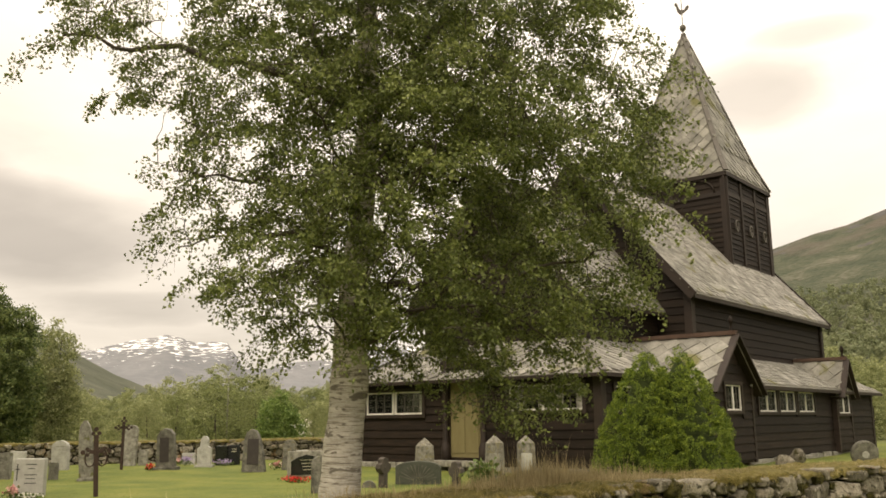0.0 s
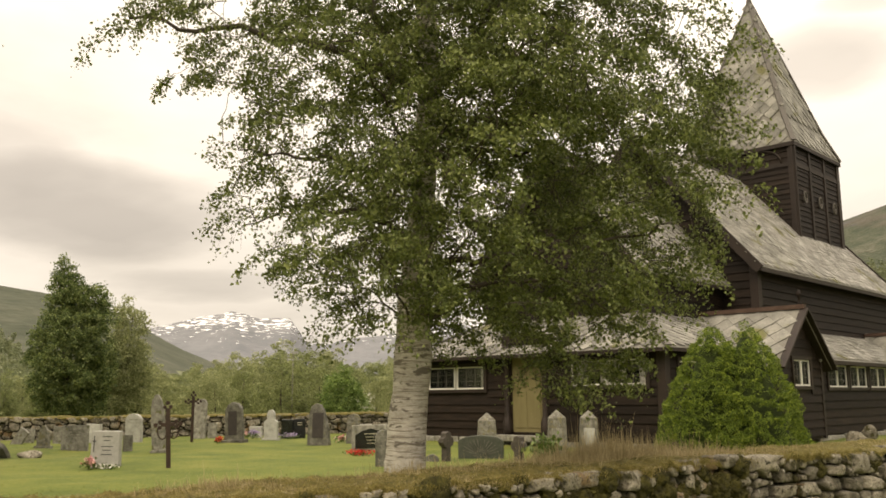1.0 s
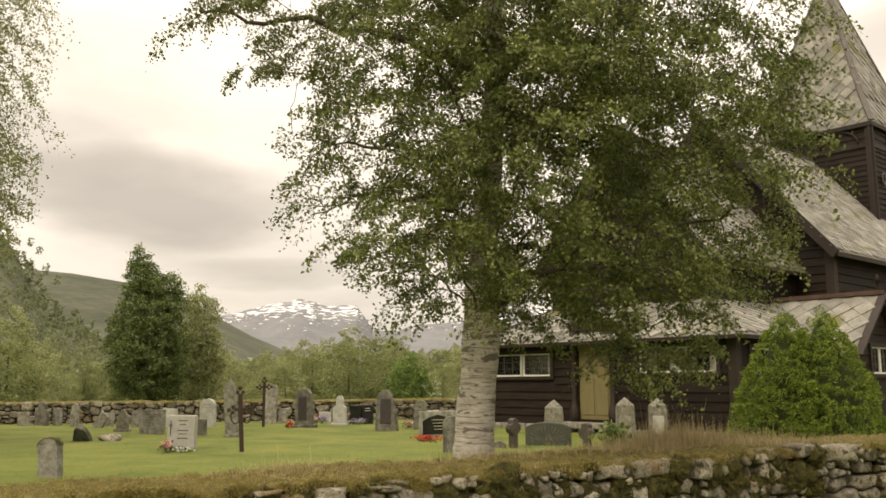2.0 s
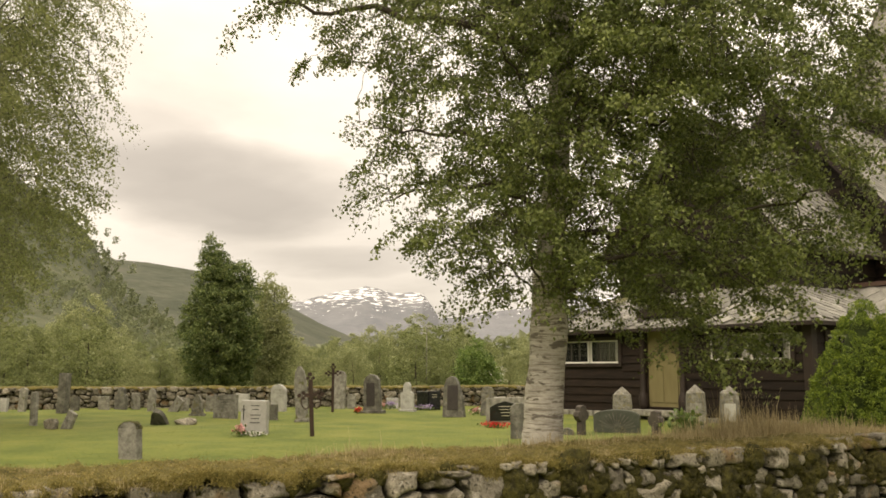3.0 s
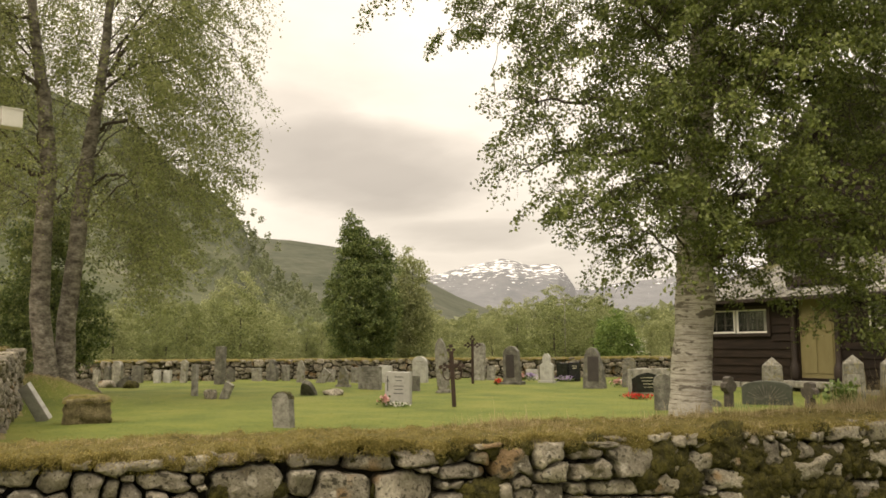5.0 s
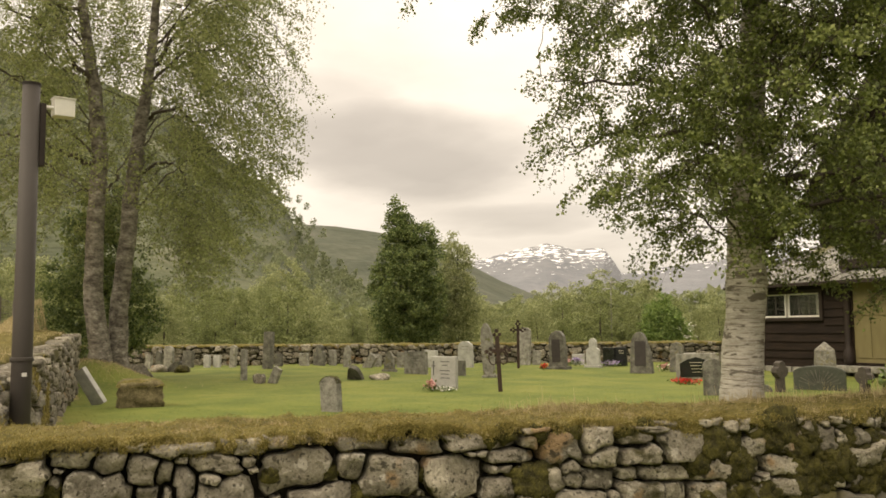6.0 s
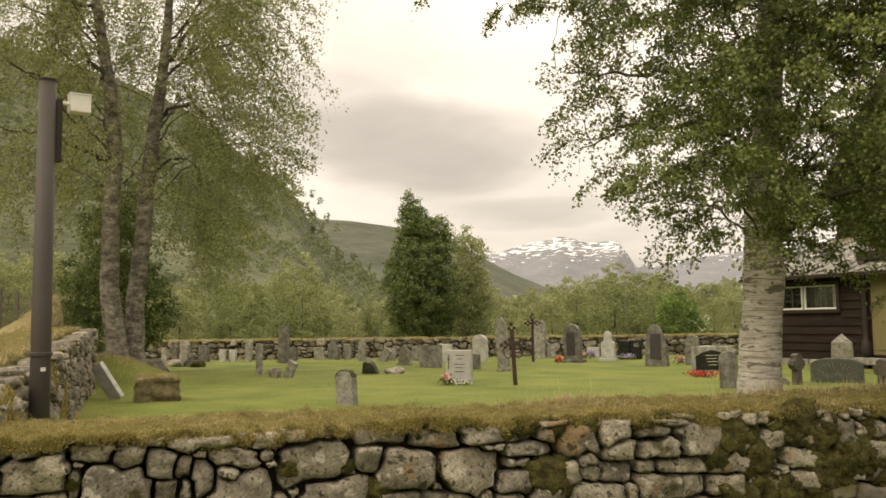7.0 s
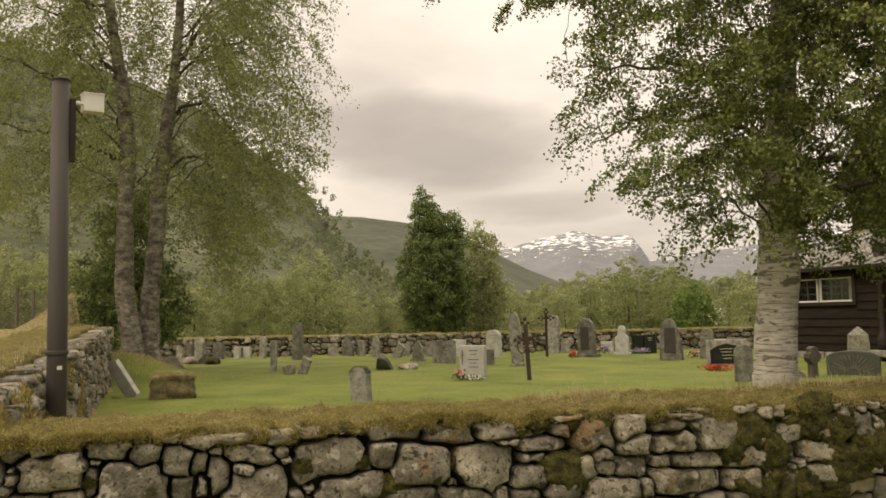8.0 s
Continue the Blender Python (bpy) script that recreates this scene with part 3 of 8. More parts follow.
def boards(parent, along, plane, outward, a0, a1, z0, z1, holes=(), step=0.2, slope=None):
    """Lapped boards, each a piece of its own, cut at the openings. slope: (centre, top z, run per height) of a gable that trims them."""
    z = z0
    n = 0
    while z < z1 - 0.03:
        h = min(step + random.uniform(-0.012, 0.012), z1 - z)
        lo, hi = a0, a1
        if slope:
            c, top, half, bottom = slope
            w = half * (top - (z + h)) / (top - bottom)
            if w < 0.12:
                break
            lo, hi = max(a0, c - w), min(a1, c + w)
        spans = [(lo, hi)]
        for q0, q1, k0, k1 in holes:
            if k0 < z + h - 0.02 and k1 > z + 0.02:
                spans = [s for a, b in spans for s in ((a, min(b, q0)), (max(a, q1), b)) if s[1] - s[0] > 0.04]
        for a, b in spans:
            g = cg()
            t0, t1 = 0.045 + random.uniform(-0.004, 0.006), 0.014
            za, zb = z - 0.02, z + h
            q = [(t0, za), (0.002, za), (0.002, zb), (t1, zb)]
            vs = [((e, plane + outward * t, zz) if along == "x" else (plane + outward * t, e, zz)) for e in (a, b) for t, zz in q]
            fs = [(0, 1, 2, 3), (7, 6, 5, 4), (0, 4, 5, 1), (1, 5, 6, 2), (2, 6, 7, 3), (3, 7, 4, 0)]
            if (along == "x") == (outward > 0):
                fs = [t[::-1] for t in fs]
            g.add(vs, fs)
            cpart("board", g, M["tar"], parent)
            n += 1
        z += h


def slates(parent, p0, across, up, size, inside, keep=300, thick=0.012, name="slate", squash=1.0):
    """Diamond slates laid over a roof slope from p0, each lapping the one below. inside(a, b): whether a place on the slope is roof."""
    across, up, p0 = Vector(across).normalized(), Vector(up).normalized(), Vector(p0)
    n = across.cross(up).normalized()
    if n.z < 0:
        n = -n
    s = size / math.sqrt(2)
    g = Geo()
    c = s * 0.98
    g.add([(0, -c * squash, 0.020), (c, 0, 0.011), (0, c * squash, 0.0), (-c, 0, 0.011), (0, -c * squash, 0.006), (c, 0, -0.002), (0, c * squash, -0.012), (-c, 0, -0.002)],
          [(0, 1, 2, 3), (0, 4, 5, 1), (3, 7, 4, 0), (1, 5, 6, 2), (2, 6, 7, 3)])
    me = mesh_of(name, g, M["slate"])
    basis = Matrix((across, up, n)).transposed().to_4x4()
    places = []
    b, row = 0.0, 0
    while b < 14:
        a = -14 + (s if row % 2 else 0)
        while a < 14:
            if b > s * squash * 0.95 and inside(a, b):
                places.append((a, b))
            a += 2 * s
        b += s * squash
        row += 1
    places.sort(key=lambda q: (p0 + across * q[0] + up * q[1]).length)
    rest = Geo()
    for i, (a, b) in enumerate(places):
        at = p0 + across * a + up * b + n * (0.012 + random.uniform(0, 0.008))
        m = Matrix.Translation(at) @ basis @ pose(0, 0, 0, random.gauss(0, 1.2), random.gauss(0, 1.2), random.gauss(0, 1.6))
        if i < keep:
            ob = link(name, me, parent)
            ob.matrix_basis = Matrix.Translation([-q for q in CH]) @ m
        else:
            o = Vector(CH)
            rest.add([m @ Vector(p) - o for p in g.v], g.f)
    if rest.v:
        me2 = mesh_of(name + "_field", rest, M["slate_far"])
        ob = link(name + "_field", me2, parent)
        tagged(ob, kind="stuff")


M["slate_far"] = mat("slate_shingle_field", [(0.28, (0.12, 0.115, 0.10)), (0.5, (0.24, 0.23, 0.205)), (0.72, (0.36, 0.345, 0.31))], 2.5, 0.7, 0.35, 22, spread=0.55, depth=0.006, island=True, mossy=((0.13, 0.125, 0.05), 1.1, 0.60))


def roof_slope(name, poly, thick=0.07, parent=church, label=""):
    g = cg()
    g.slab(poly, thick)
    return cpart(name, g, M["slate_bed"], parent, label)


def window(along, plane, outward, a0, a1, z0, z1, cols=2, bars=(3, 3), curtain=False, parent=church, glaze="lead", thin=0.005, full=False, mid=0.004):
    """A small-paned casement: dark casing, white sash, glazing bars and glass, set into its opening."""
    def at(a, d, z):
        return (a, plane + outward * d, z) if along == "x" else (plane + outward * d, a, z)

    def bar(g, b0, b1, d0, d1, z_0, z_1):
        p, q = at(b0, d0, z_0), at(b1, d1, z_1)
        g.box(*p, *q)
    g = cg()
    for q in ((a0 - 0.09, a0, z0 - 0.08, z1 + 0.08), (a1, a1 + 0.09, z0 - 0.08, z1 + 0.08), (a0, a1, z1, z1 + 0.08), (a0, a1, z0 - 0.08, z0)):
        bar(g, q[0], q[1], -0.13, 0.07, q[2], q[3])
    w = cpart("window", g, M["tar_dark"], parent, "small-paned casement window with white sash in dark casing")
    e = 0.028
    wid = (a1 - a0) / cols
    for c in range(cols):
        b0, b1 = a0 + c * wid + (0.004 if c == 0 else mid), a0 + (c + 1) * wid - (0.004 if c == cols - 1 else mid)
        g = cg()
        for q in ((b0, b0 + e, z0, z1), (b1 - e, b1, z0, z1), (b0 + e, b1 - e, z1 - e, z1), (b0 + e, b1 - e, z0, z0 + e * 1.4)):
            bar(g, q[0], q[1], 0.0, 0.035, q[2], q[3])
        cpart("sash", g, M["white"], w)
        nx, nz = bars
        for i in range(1, nx):
            x = b0 + e + (b1 - b0 - 2 * e) * i / nx
            g = cg()
            bar(g, x - thin, x + thin, 0.006, 0.024, z0 + e, z1 - e)
            cpart("glazing_bar", g, M[glaze], w)
        for i in range(1, nz):
            z = z0 + e + (z1 - z0 - 2 * e) * i / nz
            g = cg()
            bar(g, b0 + e, b1 - e, 0.008, 0.022, z - thin, z + thin)
            cpart("glazing_bar", g, M[glaze], w)
        g = cg()
        bar(g, b0 + e, b1 - e, 0.012, 0.016, z0 + e, z1 - e)
        pane = cpart("pane", g, M["glass"], w)
        pane.visible_shadow = False
        if curtain:
            g = cg()
            n = 14
            for side in (((b0, (b0 + b1) / 2 + 0.02), ((b0 + b1) / 2 - 0.01, b1)) if full else ((b0, b0 + (b1 - b0) * 0.36), (b1 - (b1 - b0) * 0.30, b1))):
                vs = []
                for i in range(n + 1):
                    a = side[0] + (side[1] - side[0]) * i / n
                    d = -0.16 + 0.016 * math.sin(i * 2.3)
                    vs += [at(a, d, z0 - 0.05), at(a, d, z1 + 0.05), at(a, d - 0.006, z0 - 0.05), at(a, d - 0.006, z1 + 0.05)]
                g.add(vs, [(4 * i, 4 * i + 4, 4 * i + 5, 4 * i + 1) for i in range(n)] + [(4 * i + 3, 4 * i + 7, 4 * i + 6, 4 * i + 2) for i in range(n)])
            cpart("curtain", g, M["cloth"], w)
    return w


X0, X1 = 2 * XM + 9.37, -9.37        # outer walls of the choir's gallery
YF = 16.22
FW = [(-16.16, -14.25, 1.26, 1.81), (-11.66, -9.76, 1.30, 1.85)]
DOOR = (-13.42, -12.5, 0.26, 2.30)
E_Z, T_Z = 2.05, 2.98

# gallery round the choir
w = cpart("front_gallery_wall", rect_wall("x", YF, 1, X0, X1, 0.05, 2.12, FW + [DOOR]), M["tar"])
HF = [(a - 0.09, b + 0.09, c - 0.08, d + 0.08) for a, b, c, d in FW] + [(DOOR[0] - 0.12, DOOR[1] + 0.12, 0, 2.4)]
boards(w, "x", YF, -1, X0 + 0.09, X1 - 0.09, 0.14, 2.12, HF, 0.19)
for a, b, c, d in FW:
    window("x", YF, -1, a, b, c, d, 2, (3, 3), curtain=True, mid=0.035)
SW = (16.8, 17.75, 1.27, 1.80)
w = cpart("side_gallery_wall", rect_wall("y", X1, -1, YF + 0.14, 19.0, 0.05, 2.12, [SW]), M["tar"])
boards(w, "y", X1, 1, YF + 0.1, 19.0, 0.14, 2.12, [(SW[0] - 0.09, SW[1] + 0.09, SW[2] - 0.08, SW[3] + 0.08)], 0.19)
window("y", X1, 1, *SW, 1, (3, 3))
w = cpart("side_gallery_wall", rect_wall("y", X0, 1, YF + 0.14, 21.6, 0.05, 2.12), M["tar"])
for cx in (X0, X1):
    g = cg()
    g.box(cx - 0.1, YF - 0.1, 0.05, cx + 0.1, YF + 0.1, 2.06)
    g.box(cx - 0.13, YF - 0.13, 0.05, cx + 0.13, YF + 0.13, 0.22)
    cpart("corner_post", g, M["tar_dark"], bevel=0.012)

# door with its pillars
g = cg()
g.box(DOOR[0], YF + 0.03, DOOR[2], DOOR[1], YF + 0.09, DOOR[3])
d = cpart("door", g, M["door"], label="ochre painted panelled wooden door, closed")
for (u0, u1, z0, z1) in ((0.09, 0.46, 0.1, 0.94), (0.54, 0.91, 0.1, 0.94), (0.09, 0.46, 1.02, 1.9), (0.54, 0.91, 1.02, 1.9)):
    g = cg()
    wd = DOOR[1] - DOOR[0]
    g.box(DOOR[0] + u0 * wd, YF + 0.012, DOOR[2] + z0, DOOR[0] + u1 * wd, YF + 0.031, DOOR[2] + z1)
    cpart("door_panel", g, M["door"], d, bevel=0.008)
g = cg()
g.tube([(DOOR[0] + 0.08, YF - 0.03, 1.22), (DOOR[0] + 0.08, YF - 0.03, 1.36)], [0.012, 0.012], 6)
cpart("door_handle", g, M["iron"], d)
for cx in (DOOR[0] - 0.1, DOOR[1] + 0.1):
    g = cg()
    g.lathe([(0.10, 0.2), (0.115, 0.3), (0.115, 0.48), (0.085, 0.56), (0.07, 0.62), (0.065, 1.95), (0.085, 2.0), (0.10, 2.12), (0.10, 2.3)], (cx, YF - 0.05), 12)
    cpart("door_pillar", g, M["tar_dark"], smooth=True)
g = cg()
g.box(DOOR[0] - 0.22, YF - 0.1, 2.3, DOOR[1] + 0.22, YF + 0.12, 2.5)
cpart("door_lintel", g, M["tar_dark"], bevel=0.015)
g = cg()
g.box(DOOR[0] - 0.3, YF - 0.42, 0.06, DOOR[1] + 0.3, YF - 0.05, 0.2)
cpart("doorstep", g, M["grave"], bevel=0.03)

# foundation stones under the sills
random.seed(5)
for (ax, plane, sgn, a0, a1) in (("x", YF, -1, X0, X1), ("y", -8.42, 1, 21.5, 33.0), ("y", X1, 1, YF, 19.0)):
    a = a0
    while a < a1:
        ln = random.uniform(0.35, 0.8)
        g = cg()
        lo, hi = plane - sgn * 0.25, plane + sgn * random.uniform(0.02, 0.10)
        top = random.uniform(0.07, 0.12)
        g.box(*((a, lo, -0.25) if ax == "x" else (lo, a, -0.25)), *((min(a + ln, a1), hi, top) if ax == "x" else (hi, min(a + ln, a1), top)))
        cpart("foundation_stone", g, M["grave"], bevel=0.03)
        a += ln + 0.02

# lean-to roofs round the choir, hipped at the corners
XE, YE = X1 + 0.34, YF - 0.35        # eaves
XI, YI = -10.65, 17.49               # where they meet the choir walls
XE0, XI0 = 2 * XM - XE, 2 * XM - XI
r = roof_slope("front_gallery_roof", [(XE0, YE, E_Z), (XE, YE, E_Z), (XI, YI, T_Z), (XI0, YI, T_Z)])
rise = math.hypot(YI - YE, T_Z - E_Z)
kx = (XE - XI) / rise
slates(r, (XM, YE, E_Z), (1, 0, 0), (0, YI - YE, T_Z - E_Z), 0.27, lambda a, b: b < rise and abs(a) < XE - XM - kx * b - 0.05, 120)
r = roof_slope("side_gallery_roof", [(XE, YE, E_Z), (XE, 19.0, E_Z), (XI, 21.6, T_Z), (XI, YI, T_Z)])
rs = math.hypot(XE - XI, T_Z - E_Z)
slates(r, (XE, YE, E_Z), (0, 1, 0), (XI - XE, 0, T_Z - E_Z), 0.27, lambda a, b: b < rs and a > b * (YI - YE) / rs + 0.05 and a < 3.3 + 1.4 * b / rs, 120)
roof_slope("side_gallery_roof", [(XE0, 21.6, E_Z), (XE0, YE, E_Z), (XI0, YI, T_Z), (XI0, 21.6, T_Z)])
for xa, xb in ((XE, XI), (XE0, XI0)):
    g = cg()
    g.beam((xa, YE, E_Z + 0.03), (xb, YI, T_Z + 0.03), 0.14, 0.04)
    cpart("hip_capping", g, M["lead"])
g = cg()
g.beam((XE0 - 0.02, YE - 0.01, E_Z - 0.05), (XE + 0.02, YE - 0.01, E_Z - 0.05), 0.03, 0.07)
cpart("eaves_board", g, M["tar_dark"])
g = cg()
g.beam((XE + 0.01, YE, E_Z - 0.05), (XE + 0.01, 19.0, E_Z - 0.05), 0.03, 0.07)
cpart("eaves_board", g, M["tar_dark"])

# choir: walls, gable and steep roof
CW = XI
CW0 = XI0
CE_Z, CR_Z, YN = 3.86, 7.22, 21.61
cs = (CR_Z - CE_Z) / (XM - 2 * XM + CW + 0.30)          # rise per metre of the roof
w = cpart("choir_front_wall", rect_wall("x", YI, 1, CW0, CW, 2.6, 4.0), M["tar"])
boards(w, "x", YI, -1, CW0, CW, 2.98, 4.0, (), 0.21)
g = cg()
g.slab([(CW0, YI, 4.0), (CW, YI, 4.0), (XM, YI, CR_Z - 0.12)], 0.12)
w = cpart("choir_gable", g, M["tar"])
boards(w, "x", YI, -1, CW0, CW, 4.0, CR_Z, (), 0.21, (XM, CR_Z - 0.12, CW - XM, 4.0))
w = cpart("choir_side_wall", rect_wall("y", CW, -1, YI, YN, 2.6, 4.1), M["tar"])
boards(w, "y", CW, 1, YI + 0.02, YN, 2.98, 4.1, (), 0.21)
cpart("choir_side_wall", rect_wall("y", CW0, 1, YI, YN, 2.6, 4.1), M["tar"])
OX = CW + 0.30
OX0 = 2 * XM - OX
YB = YI - 0.38
r = roof_slope("choir_roof", [(OX, YB, CE_Z), (OX, YN, CE_Z), (XM, YN, CR_Z), (XM, YB, CR_Z)], 0.08)
rc = math.hypot(OX - XM, CR_Z - CE_Z)
slates(r, (OX, YB, CE_Z), (0, 1, 0), (XM - OX, 0, CR_Z - CE_Z), 0.24, lambda a, b: b < rc and 0 < a < YN - YB, 300)
roof_slope("choir_roof", [(XM, YB, CR_Z), (XM, YN, CR_Z), (OX0, YN, CE_Z), (OX0, YB, CE_Z)], 0.08)
for xs in (OX, OX0):
    g = cg()
    g.beam((xs, YB - 0.03, CE_Z - 0.06), (XM, YB - 0.03, CR_Z - 0.02), 0.04, 0.2)
    cpart("barge_board", g, M["tar_dark"])
g = cg()
g.beam((OX + 0.01, YB, CE_Z - 0.07), (OX + 0.01, YN, CE_Z - 0.07), 0.03, 0.08)
cpart("eaves_board", g, M["tar_dark"])
g = cg()
g.beam((XM, YB, CR_Z + 0.03), (XM, YN, CR_Z + 0.03), 0.16, 0.05)
cpart("ridge_capping", g, M["lead"])

# nave
NW, NW0, YR = -9.70, 2 * XM + 9.70, 32.2
NE_Z, NR_Z = 4.27, 8.36
NX = -9.36
NX0 = 2 * XM - NX
ns = (NR_Z - NE_Z) / (NX - XM)
w = cpart("nave_front_wall", rect_wall("x", YN, 1, NW0, NW, 2.2, 4.55), M["tar"])
boards(w, "x", YN, -1, CW + 0.05, NW - 0.1, 2.75, 4.55, (), 0.21)
g = cg()
g.slab([(NW0, YN, 4.55), (NW, YN, 4.55), (XM, YN, NR_Z - 0.15)], 0.12)
w = cpart("nave_gable", g, M["tar"])
boards(w, "x", YN, -1, NW0, NW, 4.55, NR_Z, (), 0.21, (XM, NR_Z - 0.15, NW - XM, 4.55))
w = cpart("nave_side_wall", rect_wall("y", NW, -1, YN + 0.12, YR, 2.2, 4.5), M["tar"])
boards(w, "y", NW, 1, YN + 0.1, YR - 0.1, 2.75, 4.5, (), 0.21)
cpart("nave_side_wall", rect_wall("y", NW0, 1, YN + 0.12, YR, 2.2, 4.5), M["tar"])
g = cg()
g.slab([(NW, YR, 2.2), (NW0, YR, 2.2), (NW0, YR, 4.55), (XM, YR, NR_Z - 0.15), (NW, YR, 4.55)], 0.12)
cpart("nave_rear_wall", g, M["tar"])
for cy in (YN, YR):
    g = cg()
    g.box(NW - 0.11, cy - 0.11, 2.4, NW + 0.11, cy + 0.11, 4.5)
    cpart("corner_post", g, M["tar_dark"], bevel=0.012)
YB2, YR2 = YN - 0.42, YR + 0.15
r = roof_slope("nave_roof", [(NX, YB2, NE_Z), (NX, YR2, NE_Z), (XM, YR2, NR_Z), (XM, YB2, NR_Z)], 0.09)
rn = math.hypot(NX - XM, NR_Z - NE_Z)
slates(r, (NX, YB2, NE_Z), (0, 1, 0), (XM - NX, 0, NR_Z - NE_Z), 0.24, lambda a, b: b < rn and 0 < a < YR2 - YB2, 300)
roof_slope("nave_roof", [(XM, YB2, NR_Z), (XM, YR2, NR_Z), (NX0, YR2, NE_Z), (NX0, YB2, NE_Z)], 0.09)
for xs in (NX, NX0):
    for yy in (YB2 - 0.03, YR2 + 0.03):
        g = cg()
        g.beam((xs, yy, NE_Z - 0.08), (XM, yy, NR_Z - 0.04), 0.05, 0.24)
        cpart("barge_board", g, M["tar_dark"])
g = cg()
g.beam((NX + 0.01, YB2, NE_Z - 0.08), (NX + 0.01, YR2, NE_Z - 0.08), 0.03, 0.09)
cpart("eaves_board", g, M["tar_dark"])
g = cg()
g.beam((XM, YB2, NR_Z + 0.03), (XM, 28.0, NR_Z + 0.03), 0.16, 0.05)
cpart("ridge_capping", g, M["lead"])

# gallery along the nave
GX = -8.42
LW = [(22.45, 23.73, 1.25, 1.80), (23.95, 25.19, 1.25, 1.80), (25.42, 26.80, 1.25, 1.80)]
w = cpart("nave_gallery_wall", rect_wall("y", GX, -1, 21.5, 32.9, 0.05, 1.98, LW), M["tar"])
boards(w, "y", GX, 1, 21.5, 32.82, 0.14, 1.98, [(a - 0.09, b + 0.09, c - 0.08, d + 0.08) for a, b, c, d in LW], 0.2)
for q in LW:
    window("y", GX, 1, *q, 2, (2, 3), curtain=True, glaze="lead", thin=0.006, full=True)
g = cg()
g.box(2 * XM - GX, 32.9, 0.05, GX, 33.04, 1.98)
cpart("rear_gallery_wall", g, M["tar"])
cpart("nave_gallery_wall", rect_wall("y", 2 * XM - GX, 1, 21.5, 32.9, 0.05, 1.98), M["tar"])
g = cg()
g.box(2 * XM - GX, 21.5, 0.05, CW0, 21.64, 1.98)
cpart("front_return_wall", g, M["tar"])
GE, GE_Z, GT_Z = GX + 0.32, 1.90, 2.80
r = roof_slope("nave_gallery_roof", [(GE, 21.4, GE_Z), (GE, 33.25, GE_Z), (NW, 32.2, GT_Z), (NW, 21.4, GT_Z)])
rg = math.hypot(GE - NW, GT_Z - GE_Z)
slates(r, (GE, 21.4, GE_Z), (0, 1, 0), (NW - GE, 0, GT_Z - GE_Z), 0.26, lambda a, b: b < rg and 0.1 < a < 11.85 - 1.05 * b / rg, 300)
ge0, nw0 = 2 * XM - GE, NW0
roof_slope("nave_gallery_roof", [(ge0, 33.25, GE_Z), (ge0, 21.4, GE_Z), (nw0, 21.4, GT_Z), (nw0, 32.2, GT_Z)])
roof_slope("rear_gallery_roof", [(GE, 33.25, GE_Z), (ge0, 33.25, GE_Z), (nw0, 32.2, GT_Z), (NW, 32.2, GT_Z)])
g = cg()
g.beam((GE + 0.01, 21.5, GE_Z - 0.06), (GE + 0.01, 33.25, GE_Z - 0.06), 0.03, 0.08)
cpart("eaves_board", g, M["tar_dark"])
g = cg()
g.box(GX - 0.09, 32.8, 0.05, GX + 0.06, 32.98, 1.98)
cpart("corner_post", g, M["tar_dark"])


